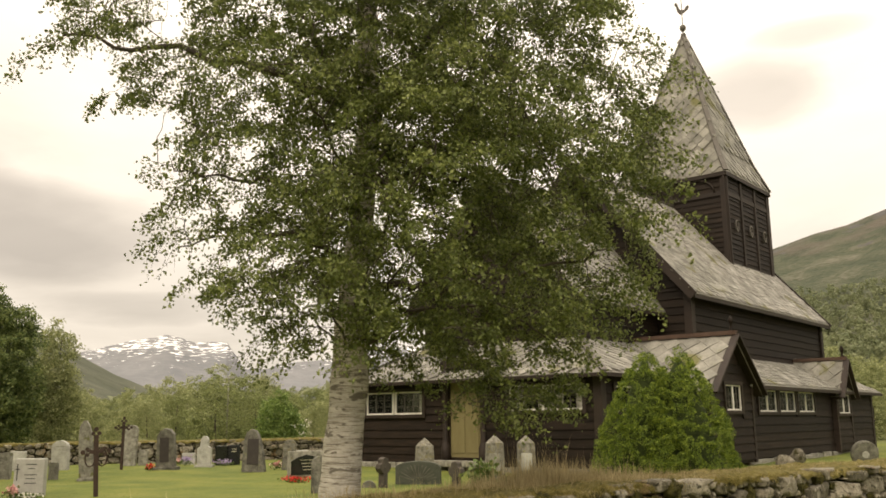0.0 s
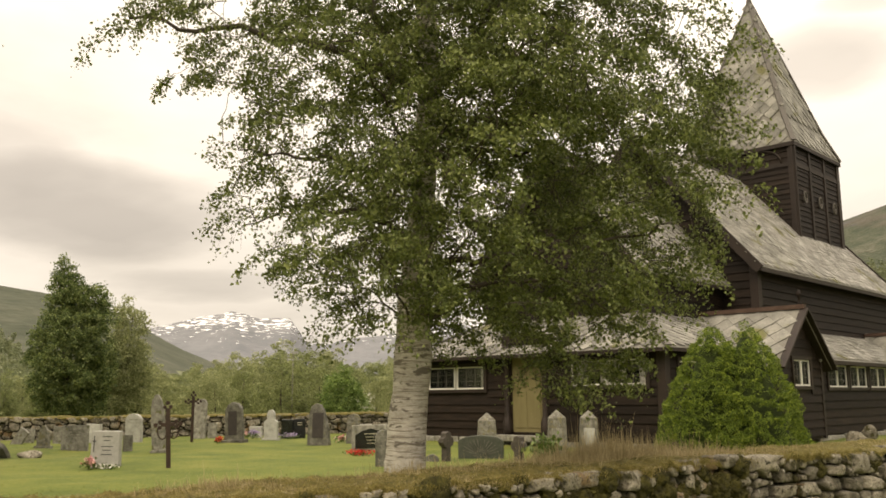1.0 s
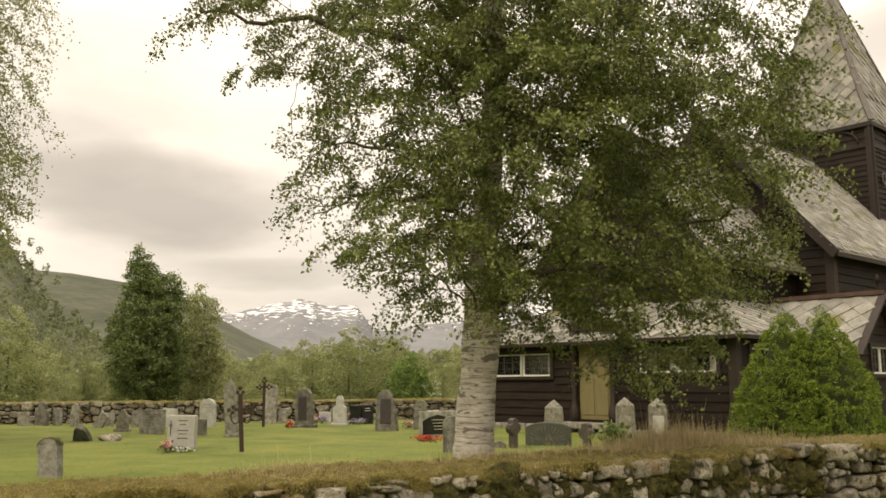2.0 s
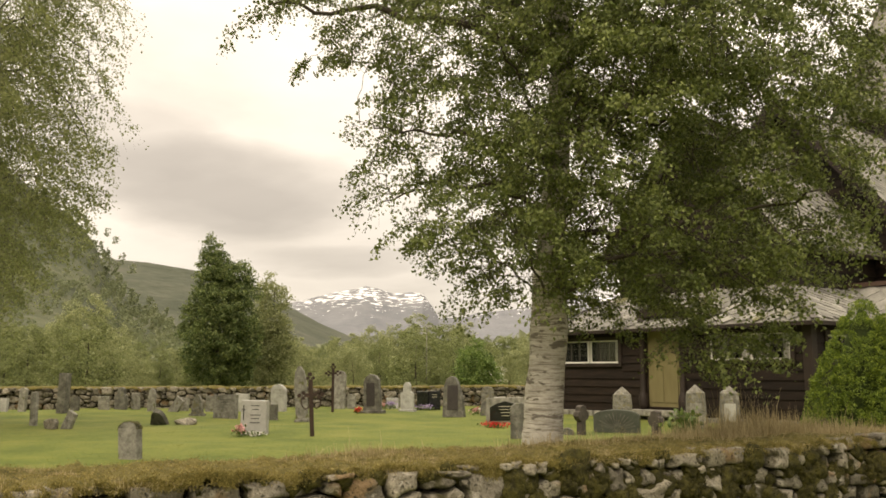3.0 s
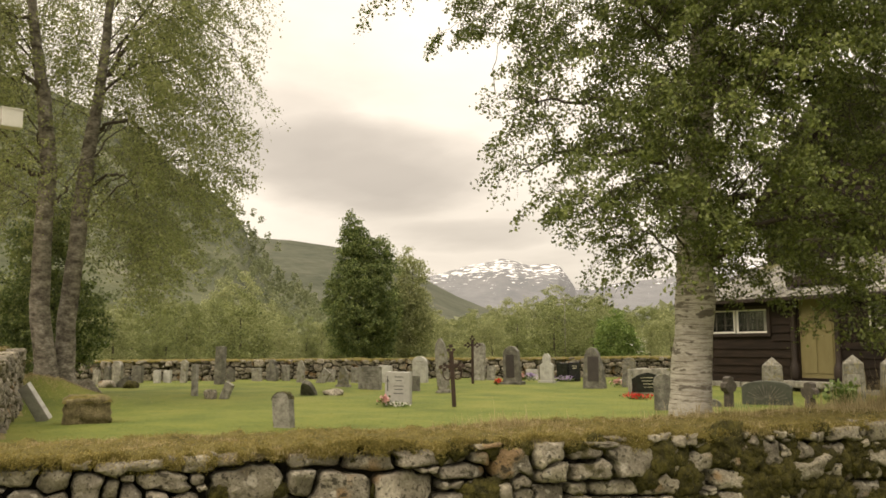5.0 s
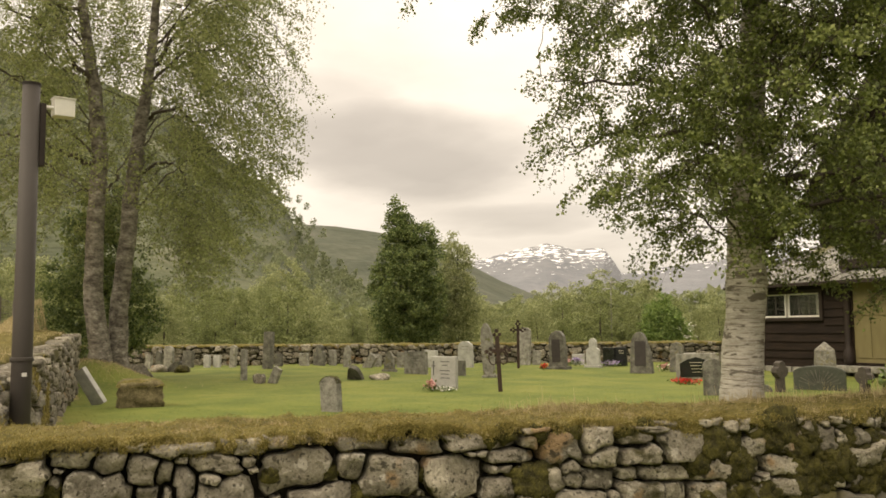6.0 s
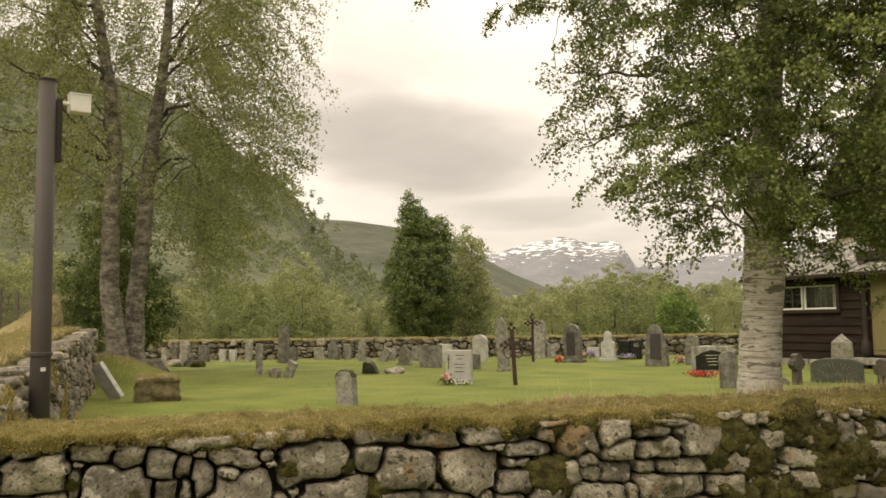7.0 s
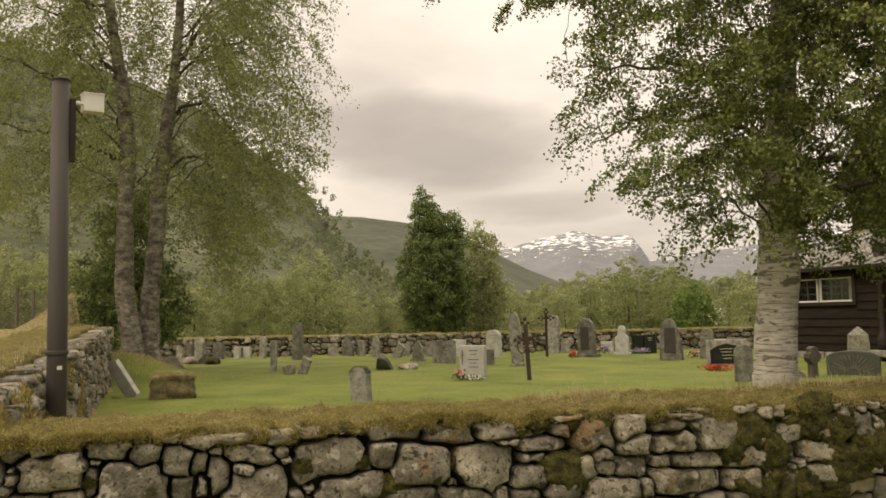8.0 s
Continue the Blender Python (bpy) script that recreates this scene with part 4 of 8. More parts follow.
def side_gable(yc, half, xw, xin, ez, rz, win, over):
    """A small gabled bay that stands out of the gallery, with diamond-slated roof, barge boards and a carved finial."""
    w = cpart("bay_wall", rect_wall("y", xw, -1, yc - half, yc + half, 0.05, ez, [win]), M["tar"])
    boards(w, "y", xw, 1, yc - half + 0.05, yc + half - 0.05, 0.14, ez, [(win[0] - 0.09, win[1] + 0.09, win[2] - 0.08, win[3] + 0.08)], 0.2)
    g = cg()
    g.slab([(xw, yc - half, ez), (xw, yc + half, ez), (xw, yc, rz - 0.12)], 0.12)
    w = cpart("bay_gable", g, M["tar"])
    boards(w, "y", xw, 1, yc - half, yc + half, ez, rz, (), 0.2, (yc, rz - 0.12, half, ez))
    for s in (-1, 1):
        cpart("bay_side_wall", rect_wall("x", yc + s * half, -s, xin, xw - 0.14, 0.05, ez + 0.05), M["tar"])
        g = cg()
        g.box(xw - 0.12, yc + s * half - 0.06, 0.05, xw + 0.05, yc + s * half + 0.06, ez)
        cpart("corner_post", g, M["tar_dark"])
        e = half + over
        ze = rz - (rz - ez) * e / half
        a, b = (xw + 0.2, yc + s * e, ze), (xin, yc + s * e, ze)
        c, d2 = (xin, yc, rz), (xw + 0.2, yc, rz)
        r = roof_slope("bay_roof", [b, c, d2, a] if s > 0 else [a, d2, c, b], 0.06)
        low = [(p[0] - 0.01, p[1], p[2] - 0.075) for p in ([b, c, d2, a] if s > 0 else [a, d2, c, b])]
        g = cg()
        g.slab(low, 0.02)
        cpart("bay_soffit", g, M["tar_dark"], r)
        rl = math.hypot(e, rz - ze)
        slates(r, (xw + 0.2, yc + s * e, ze), (-1, 0, 0), (0, -s * e, rz - ze), 0.36, lambda p, q: q < rl - 0.05 and 0.02 < p < xw + 0.2 - xin - 0.04, 150)
        g = cg()
        g.beam((xw + 0.23, yc + s * (e + 0.02), ze - 0.05), (xw + 0.23, yc, rz), 0.05, 0.18, (1, 0, 0))
        cpart("barge_board", g, M["tar_dark"])
    g = cg()
    g.beam((xin, yc, rz + 0.05), (xw + 0.24, yc, rz + 0.05), 0.14, 0.1)
    cpart("ridge_capping", g, M["rust"], label="rust-brown ridge board")
    g = cg()
    g.lathe([(0.05, rz + 0.04), (0.07, rz + 0.1), (0.03, rz + 0.16), (0.035, rz + 0.26), (0.07, rz + 0.32), (0.055, rz + 0.38), (0.012, rz + 0.46)], (xw + 0.12, yc), 8)
    cpart("finial", g, M["tar"], smooth=True)
    window("y", xw, 1, *win, 2, (2, 3), curtain=True, glaze="lead", thin=0.006, full=True)


side_gable(20.25, 1.22, -8.2, -10.65, 1.95, 3.03, (19.83, 20.76, 1.27, 1.86), 0.28)
side_gable(29.25, 0.72, -8.28, -9.7, 1.82, 2.86, (28.64, 29.84, 1.21, 1.78), 0.07)

# turret and spire
TY, TW, TE_Z = 29.92, 1.92, 9.24
for s, ax in ((-1, "x"), (1, "y"), (1, "x"), (-1, "y")):
    pl = (TY if ax == "x" else XM) + s * TW
    mid = XM if ax == "x" else TY
    w = cpart("turret_wall", rect_wall(ax, pl, -s, mid - TW, mid + TW, 5.6, TE_Z), M["tar"])
    if (ax == "x" and s < 0) or (ax == "y" and s > 0):
        low = 6.0 if ax == "y" else 5.9
        cols = 2 if ax == "x" else 3
        cw = 2 * TW / cols
        for c in range(cols):
            boards(w, ax, pl, s, mid - TW + c * cw + 0.1, mid - TW + (c + 1) * cw - 0.1, low, TE_Z - 0.72, (), 0.17)
            boards(w, ax, pl, s, mid - TW + c * cw + 0.1, mid - TW + (c + 1) * cw - 0.1, TE_Z - 0.62, TE_Z - 0.02, (), 0.2)
        for c in range(cols + 1):
            a = mid - TW + c * cw
            g = cg()
            hw = 0.13 if c in (0, cols) else 0.075
            p, q = (a - hw, pl + s * 0.075, low), (a + hw, pl - s * 0.01, TE_Z)
            if ax == "y":
                p, q = (p[1], p[0], p[2]), (q[1], q[0], q[2])
            g.box(*p, *q)
            cpart("turret_post", g, M["tar_dark"], bevel=0.01)
        g = cg()
        p, q = (mid - TW, pl + s * 0.06, TE_Z - 0.75), (mid + TW, pl, TE_Z - 0.60)
        if ax == "y":
            p, q = (p[1], p[0], p[2]), (q[1], q[0], q[2])
        g.box(*p, *q)
        cpart("turret_rail", g, M["tar_dark"])
        if ax == "x":
            for c in range(cols):
                cx = mid - TW + (c + 0.5) * cw
                pts = [(cx + 0.62 * math.cos(radians(k)), pl + s * 0.07, TE_Z - 0.62 + 0.5 * math.sin(radians(k))) for k in range(0, 181, 20)]
                g = cg()
                g.tube(pts, [0.035] * len(pts), 6)
                cpart("turret_arch", g, M["tar_dark"], smooth=True)
        else:
            for c in range(cols):
                cy = mid - TW + (c + 0.5) * cw
                pts = [(pl + s * 0.09, cy + 0.11 * math.cos(radians(k)), 7.5 + 0.19 * math.sin(radians(k))) for k in range(0, 361, 24)]
                g = cg()
                g.tube(pts, [0.03] * len(pts), 6)
                cpart("sound_hole_ring", g, M["lead"], w, smooth=True)
SE, SZ = 2.06, 15.52
for s, ax in ((-1, "x"), (1, "y"), (1, "x"), (-1, "y")):
    prof = [(SE, TE_Z + 0.04), (SE * 0.80, TE_Z + 0.04 + 1.02), (0.03, SZ)]
    for k, ((h0, z0), (h1, z1)) in enumerate(zip(prof, prof[1:])):
        quad = [(-h0, z0), (h0, z0), (h1, z1), (-h1, z1)]
        hh = [h0, h0, h1, h1]
        if ax == "x":
            poly = [(XM + u * -s, TY + s * e, z) for (u, z), e in zip(quad, hh)]
        else:
            poly = [(XM + s * e, TY + u * s, z) for (u, z), e in zip(quad, hh)]
        r = roof_slope("spire_side", poly, 0.05)
        if (ax == "x" and s < 0) or (ax == "y" and s > 0):
            L = math.hypot(h0 - h1, z1 - z0)
            p0 = (XM, TY + s * h0, z0) if ax == "x" else (XM + s * h0, TY, z0)
            ac = (1, 0, 0) if ax == "x" else (0, 1, 0)
            upv = (0, -s * (h0 - h1), z1 - z0) if ax == "x" else (-s * (h0 - h1), 0, z1 - z0)
            slates(r, p0, ac, upv, 0.33, lambda a, b, h0=h0, h1=h1, L=L: b < L and abs(a) < h0 + (h1 - h0) * b / L - 0.04, 250)
for sx in (-1, 1):
    for sy in (-1, 1):
        g = cg()
        g.beam((XM + sx * SE, TY + sy * SE, TE_Z + 0.07), (XM + sx * SE * 0.8, TY + sy * SE * 0.8, TE_Z + 1.09), 0.17, 0.05)
        g.beam((XM + sx * SE * 0.8, TY + sy * SE * 0.8, TE_Z + 1.09), (XM, TY, SZ + 0.03), 0.17, 0.05)
        cpart("spire_hip", g, M["lead"])
for s in (-1, 1):
    g = cg()
    g.beam((XM - SE, TY + s * (SE - 0.01), TE_Z - 0.03), (XM + SE, TY + s * (SE - 0.01), TE_Z - 0.03), 0.03, 0.13)
    cpart("eaves_board", g, M["tar_dark"])
    g = cg()
    g.beam((XM + s * (SE - 0.01), TY - SE, TE_Z - 0.03), (XM + s * (SE - 0.01), TY + SE, TE_Z - 0.03), 0.03, 0.13)
    cpart("eaves_board", g, M["tar_dark"])
g = cg()
g.box(XM - SE + 0.03, TY - SE + 0.03, TE_Z - 0.02, XM + SE - 0.03, TY + SE - 0.03, TE_Z + 0.02)
cpart("spire_soffit", g, M["tar_dark"])
g = cg()
g.lathe([(0.10, SZ - 0.25), (0.06, SZ), (0.03, SZ + 0.06), (0.025, SZ + 0.12), (0.10, SZ + 0.18), (0.125, SZ + 0.27), (0.10, SZ + 0.36), (0.02, SZ + 0.42), (0.016, SZ + 1.6)], (XM, TY), 10)
cpart("spire_ball", g, M["lead"], smooth=True)
g = cg()
wx, wz = XM - 0.02, SZ + 0.95
g.slab([(wx + dx * 0.62, TY + dx * 0.52, wz + dz) for dx, dz in ((-0.32, 0.30), (-0.22, 0.18), (-0.20, 0.02), (-0.08, -0.10), (0.06, -0.10), (0.18, 0.0), (0.34, 0.10), (0.40, 0.28), (0.26, 0.26), (0.14, 0.10), (-0.04, 0.08), (-0.12, 0.20), (-0.16, 0.34), (-0.26, 0.38))], 0.02)
cpart("weathervane", g, M["lead"], label="cockerel-shaped metal weathervane")


# ---- dry-stone walls ----
def flat_faces(me):
    """Broad faces keep their flat shading, only the narrow edges between them are rounded."""
    acc = [Vector((0, 0, 0)) for _ in me.vertices]
    for p in me.polygons:
        for i in p.vertices:
            acc[i] += p.normal * p.area ** 1.5
    me.normals_split_custom_set_from_vertices([a.normalized() for a in acc])


def stone_meshes(count, seed, name="stone"):
    """Angular, worn field stones of unit size."""
    rng = random.Random(seed)
    out = []
    for i in range(count):
        bm = bmesh.new()
        corners = rng.randint(5, 8)
        start = rng.uniform(0, 6.3)
        ring = []
        for k in range(corners):
            a = start + (k + rng.uniform(-0.3, 0.3)) * 2 * math.pi / corners
            c, d = math.cos(a), math.sin(a)
            reach = 0.5 / (abs(c) ** 4 + abs(d) ** 4) ** 0.25 * rng.uniform(0.88, 1.06)
            ring.append((c * reach, d * reach))
        for x, lo, hi in ((0.5, 0.72, 0.92), (0.30, 0.95, 1.02), (-0.5, 0.8, 0.95)):
            for c, d in ring:
                q = rng.uniform(lo, hi)
                bm.verts.new((x + rng.uniform(-0.05, 0.05), c * q, d * q))
        bm.verts.new((0.53, rng.uniform(-0.2, 0.2), rng.uniform(-0.2, 0.2)))
        hull = bmesh.ops.convex_hull(bm, input=bm.verts[:])
        bmesh.ops.delete(bm, geom=list({v for v in hull["geom_interior"] + hull["geom_unused"] if isinstance(v, bmesh.types.BMVert)}), context="VERTS")
        bmesh.ops.bevel(bm, geom=bm.edges[:], offset=0.05, segments=2, affect="EDGES", clamp_overlap=True)
        for v in bm.verts:
            v.co += noise.noise_vector(v.co * 3 + Vector((i * 7.0, 0, 0))) * 0.02
        bmesh.ops.recalc_face_normals(bm, faces=bm.faces[:])
        me = bpy.data.meshes.new(name)
        bm.to_mesh(me)
        bm.free()
        me.materials.append(M["fieldstone"])
        me.polygons.foreach_set("use_smooth", [True] * len(me.polygons))
        flat_faces(me)
        out.append(me)
    return out


STONES = stone_meshes(14, 3)
M["fieldstone_joined"] = mat("field_stone_joined", [(0.32, (0.055, 0.048, 0.035)), (0.5, (0.15, 0.134, 0.102)), (0.70, (0.27, 0.246, 0.196))], 8, 0.9, 0.9, 40, spread=0.6, depth=0.02, island=True, mossy=((0.07, 0.062, 0.022), 1.6, 0.56))


def wall_core(name, label, line, z0, z1, thick, side):
    """The packed inside of a wall along a line of (x, y) points, with its face at the line. Its near-black colour
    carries the shade of the open joints.
    """
    g = Geo()
    n = len(line)
    v = []
    for i, p in enumerate(line):
        a, b = Vector(line[max(i - 1, 0)]), Vector(line[min(i + 1, n - 1)])
        d = (b - a).normalized()
        s = Vector((d.y, -d.x)) * side
        q = Vector(p)
        for o, z in ((-0.10, z0), (-0.14, z1), (-thick, z1), (-thick, z0)):
            w = q + s * o
            v.append((w.x, w.y, z))
    f = [(4 * i + k, 4 * i + (k + 1) % 4, 4 * i + 4 + (k + 1) % 4, 4 * i + 4 + k) for i in range(n - 1) for k in range(4)]
    f += [(3, 2, 1, 0), tuple(4 * (n - 1) + k for k in range(4))]
    g.add(v, f)
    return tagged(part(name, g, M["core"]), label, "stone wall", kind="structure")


def face_x(y):
    return spline(WALL_FACE, min(max(y, -6), 16))


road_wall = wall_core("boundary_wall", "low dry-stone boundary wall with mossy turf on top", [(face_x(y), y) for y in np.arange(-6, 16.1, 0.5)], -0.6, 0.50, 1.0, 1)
laid = []


def lay(y, z, w, h, turn):
    """Plans one stone in the road-side face: its place along the wall, height, width, height and tilt."""
    laid.append((y, z, w, h, turn))


def fitted_outline(k, plan, rng, joint, top):
    """The face of stone k, reaching out from its middle to the joints with its neighbours."""
    y, z, w, h, turn = plan[k]
    near = [q for i, q in enumerate(plan) if i != k and abs(q[0] - y) < (w + q[2]) and abs(q[1] - z) < (h + q[3])]
    n = 26
    steps = np.linspace(0.06, 0.80, 33)
    ang = np.linspace(0, 2 * math.pi, n, endpoint=False) + rng.uniform(0, 1)
    c, d = math.cos(radians(turn)), math.sin(radians(turn))

    def depth(py, pz, q):
        e, f = math.cos(radians(q[4])), math.sin(radians(q[4]))
        a, b = (py - q[0]) * e + (pz - q[1]) * f, -(py - q[0]) * f + (pz - q[1]) * e
        return (np.abs(a / q[2]) ** 5 + np.abs(b / q[3]) ** 5) ** 0.2
    p, q = np.cos(ang), np.sin(ang)
    reach = 1 / (np.abs(p) ** 5 + np.abs(q) ** 5) ** 0.2
    # broken corners: a few chords cut off the block
    for _ in range(5):
        a0 = rng.uniform(0, 6.28)
        reach = np.minimum(reach, rng.uniform(0.90, 1.15) / np.maximum(np.cos(ang - a0), 0.2))
    a, b = p[:, None] * reach[:, None] * steps * w, q[:, None] * reach[:, None] * steps * h
    py, pz = y + a * c - b * d, z + a * d + b * c
    mine = depth(py, pz, plan[k])
    free = pz < max(top, z + h * 0.45)
    for o in near:
        free &= depth(py, pz, o) > mine
    last = np.where(free.all(1), len(steps) - 1, np.maximum(np.argmin(free, 1) - 1, 0))
    out = []
    for i in range(n):
        oy, oz = py[i, last[i]], pz[i, last[i]]
        ln = math.hypot(oy - y, oz - z)
        f = max(0.3, 1 - joint / max(ln, 0.01))
        oy, oz = y + (oy - y) * f, z + (oz - z) * f
        out.append((oy + 0.007 * noise.noise((oy * 24, oz * 24, 1)), oz + 0.007 * noise.noise((oy * 24, oz * 24, 7))))
    return out


def dressed_stone(poly, rng, proud):
    """A stone with that face: flat and a little slanted in front, broken edges, running back into the wall. Measured from its own middle."""
    cy, cz = sum(p[0] for p in poly) / len(poly), sum(p[1] for p in poly) / len(poly)
    size = math.sqrt(max((max(p[0] for p in poly) - min(p[0] for p in poly)) * (max(p[1] for p in poly) - min(p[1] for p in poly)), 1e-5))
    ga, gb = rng.uniform(-0.24, 0.24), rng.uniform(-0.26, 0.14)
    seed = rng.uniform(0, 99)
    edge = min(0.022, 0.13 * size)
    v, n = [], len(poly)
    for scale, x in ((0.9, -0.22), (1.0, -0.05 - edge), (0.985, -edge * 0.9), (1 - 1.3 * edge / size, -edge * 0.15), (0.6, 0.004), (0.3, 0.006)):
        for py, pz in poly:
            a, b = (py - cy) * scale, (pz - cz) * scale
            q = 0.0
            if x > -0.05:
                q = ga * a + gb * b + 0.022 * noise.noise((a * 8 + seed, b * 8, 0)) + 0.010 * noise.noise((a * 24 + seed, b * 24, 4))
            v.append((x + proud + q, a, b))
    v.append((0.006 + proud, 0, 0))
    f = [(r * n + i, r * n + (i + 1) % n, (r + 1) * n + (i + 1) % n, (r + 1) * n + i) for r in range(5) for i in range(n)]
    f += [(5 * n + i, 5 * n + (i + 1) % n, 6 * n) for i in range(n)]
    return v, f, (cy, cz)


random.seed(21)
lay(-0.26, 0.52, 0.11, 0.12, 25)
lay(-0.14, 0.52, 0.13, 0.09, 12)
lay(-0.03, 0.53, 0.09, 0.05, 0)
lay(-0.11, 0.42, 0.28, 0.18, 5)
lay(0.06, 0.36, 0.05, 0.12, 0)
lay(0.13, 0.50, 0.18, 0.09, -3)
lay(0.24, 0.34, 0.31, 0.21, 0)
lay(0.29, 0.47, 0.15, 0.11, 25)
lay(0.39, 0.54, 0.09, 0.05, 0)
lay(0.42, 0.43, 0.15, 0.13, 0)
lay(0.52, 0.41, 0.08, 0.09, 0)
lay(0.54, 0.31, 0.07, 0.11, -15)
lay(0.60, 0.52, 0.26, 0.07, 3)
lay(0.61, 0.36, 0.13, 0.16, 0)
lay(0.74, 0.44, 0.22, 0.10, -3)
lay(0.72, 0.38, 0.11, 0.07, -15)
lay(0.80, 0.52, 0.05, 0.08, 10)
lay(0.90, 0.52, 0.20, 0.09, 0)
lay(0.77, 0.28, 0.29, 0.19, 0)
lay(1.02, 0.53, 0.16, 0.09, 0)
lay(1.12, 0.39, 0.35, 0.21, 0)
lay(1.38, 0.41, 0.13, 0.13, -10)
lay(1.20, 0.54, 0.17, 0.05, -4)
lay(1.45, 0.51, 0.29, 0.09, 0)
lay(1.56, 0.35, 0.28, 0.21, 0)
lay(1.71, 0.48, 0.28, 0.10, -3)
lay(1.90, 0.32, 0.32, 0.22, 0)
lay(2.02, 0.50, 0.41, 0.09, 2)
lay(2.00, 0.43, 0.12, 0.04, 0)
lay(2.18, 0.41, 0.26, 0.07, 4)
lay(2.12, 0.35, 0.15, 0.07, 0)
lay(2.10, 0.26, 0.18, 0.12, 5)
lay(1.22, 0.26, 0.33, 0.12, 5)
lay(2.32, 0.54, 0.16, 0.03, 5)
lay(2.46, 0.45, 0.22, 0.19, 0)
lay(2.65, 0.48, 0.18, 0.16, 30)
lay(2.69, 0.39, 0.19, 0.14, 0)
lay(2.50, 0.35, 0.10, 0.08, 20)
lay(2.84, 0.48, 0.20, 0.09, 0)
lay(2.89, 0.38, 0.32, 0.12, 0)
lay(2.97, 0.52, 0.21, 0.04, 0)
lay(3.10, 0.54, 0.18, 0.05, -8)
lay(3.18, 0.42, 0.29, 0.20, 0)
lay(3.34, 0.54, 0.16, 0.05, 5)
lay(3.05, 0.28, 0.33, 0.11, 3)
lay(2.67, 0.27, 0.19, 0.12, 0)
lay(2.90, 0.19, 0.36, 0.14, 0)
lay(3.10, 0.18, 0.15, 0.14, 0)
lay(3.45, 0.52, 0.11, 0.07, 25)
lay(3.54, 0.53, 0.09, 0.08, 0)
lay(3.68, 0.51, 0.15, 0.09, 15)
lay(3.57, 0.37, 0.27, 0.10, 28)
lay(3.56, 0.28, 0.19, 0.07, 5)
lay(3.39, 0.46, 0.09, 0.09, -40)
lay(3.95, 0.36, 0.15, 0.07, 10)
lay(4.23, 0.43, 0.12, 0.08, 0)
lay(4.01, 0.08, 0.27, 0.09, 10)
lay(2.75, 0.16, 0.08, 0.14, 0)
lay(3.32, 0.17, 0.21, 0.12, 0)
lay(3.61, 0.14, 0.18, 0.12, 0)
lay(4.64, 0.51, 0.24, 0.09, 0)
lay(4.45, 0.50, 0.15, 0.08, 0)
lay(5.06, 0.51, 0.36, 0.14, 0)
lay(5.40, 0.48, 0.25, 0.10, 0)
lay(5.59, 0.48, 0.28, 0.16, 0)
lay(5.78, 0.46, 0.09, 0.11, -15)
lay(5.16, 0.39, 0.33, 0.14, 0)
lay(4.88, 0.35, 0.24, 0.14, 0)
lay(5.39, 0.36, 0.25, 0.11, 0)
lay(5.74, 0.34, 0.31, 0.17, 0)
lay(5.95, 0.29, 0.24, 0.15, 0)
lay(5.10, 0.28, 0.27, 0.11, 0)
lay(4.86, 0.28, 0.17, 0.11, 0)
lay(5.31, 0.27, 0.23, 0.12, 0)
lay(5.15, 0.21, 0.34, 0.08, 0)
lay(6.04, 0.41, 0.27, 0.11, 0)
lay(6.16, 0.31, 0.19, 0.12, 0)
lay(5.56, 0.21, 0.34, 0.11, 0)
lay(6.47, 0.53, 0.36, 0.11, 0)
lay(6.81, 0.55, 0.31, 0.11, 0)
lay(7.16, 0.52, 0.36, 0.14, 0)
lay(7.57, 0.50, 0.31, 0.11, 0)
lay(7.87, 0.52, 0.23, 0.11, 0)
lay(8.44, 0.47, 0.37, 0.20, 0)
lay(8.81, 0.50, 0.40, 0.14, 0)
lay(9.24, 0.54, 0.39, 0.12, 0)
lay(8.97, 0.38, 0.46, 0.18, 0)
lay(9.46, 0.37, 0.46, 0.16, 0)
lay(9.68, 0.50, 0.37, 0.13, 0)
lay(9.98, 0.40, 0.38, 0.19, 0)
lay(9.96, 0.55, 0.28, 0.09, 0)
lay(8.17, 0.42, 0.24, 0.10, 0)

# the rest of the face, packed in where no stone lies yet
course = 0.5
while course > -0.1:
    y = -5.2 + random.uniform(0, 0.2)
    h = random.uniform(0.10, 0.18)
    while y < 12.5:
        w = random.uniform(0.12, 0.38)
        hh = h * random.uniform(0.8, 1.1)
        z = course - h / 2 + random.uniform(-0.02, 0.02)
        while w > 0.06 and any(abs(y + w / 2 - q[0]) < (w + q[2]) * 0.45 and abs(z - q[1]) < (hh + q[3]) * 0.45 for q in laid):
            w -= 0.03
        if w > 0.06:
            lay(y + w / 2, z, w, hh, random.gauss(0, 6))
            y += w + 0.01
        else:
            y += 0.05
    course -= h
rng = random.Random(8)
for i in range(7000):
    y, z = rng.uniform(-1.2, 11.5), rng.uniform(0.0, 0.53)
    w = rng.uniform(0.05, 0.15)
    h = w * rng.uniform(0.5, 0.95)
    if not any(abs(y - q[0]) < (w + q[2]) * 0.43 and abs(z - q[1]) < (h + q[3]) * 0.43 for q in laid):
        lay(y, z, w, h, rng.gauss(0, 14))
g = Geo()
order = sorted(range(len(laid)), key=lambda k: (laid[k][1] < 0.1 or not -0.5 < laid[k][0] < 10.6, -laid[k][2] * laid[k][3]))
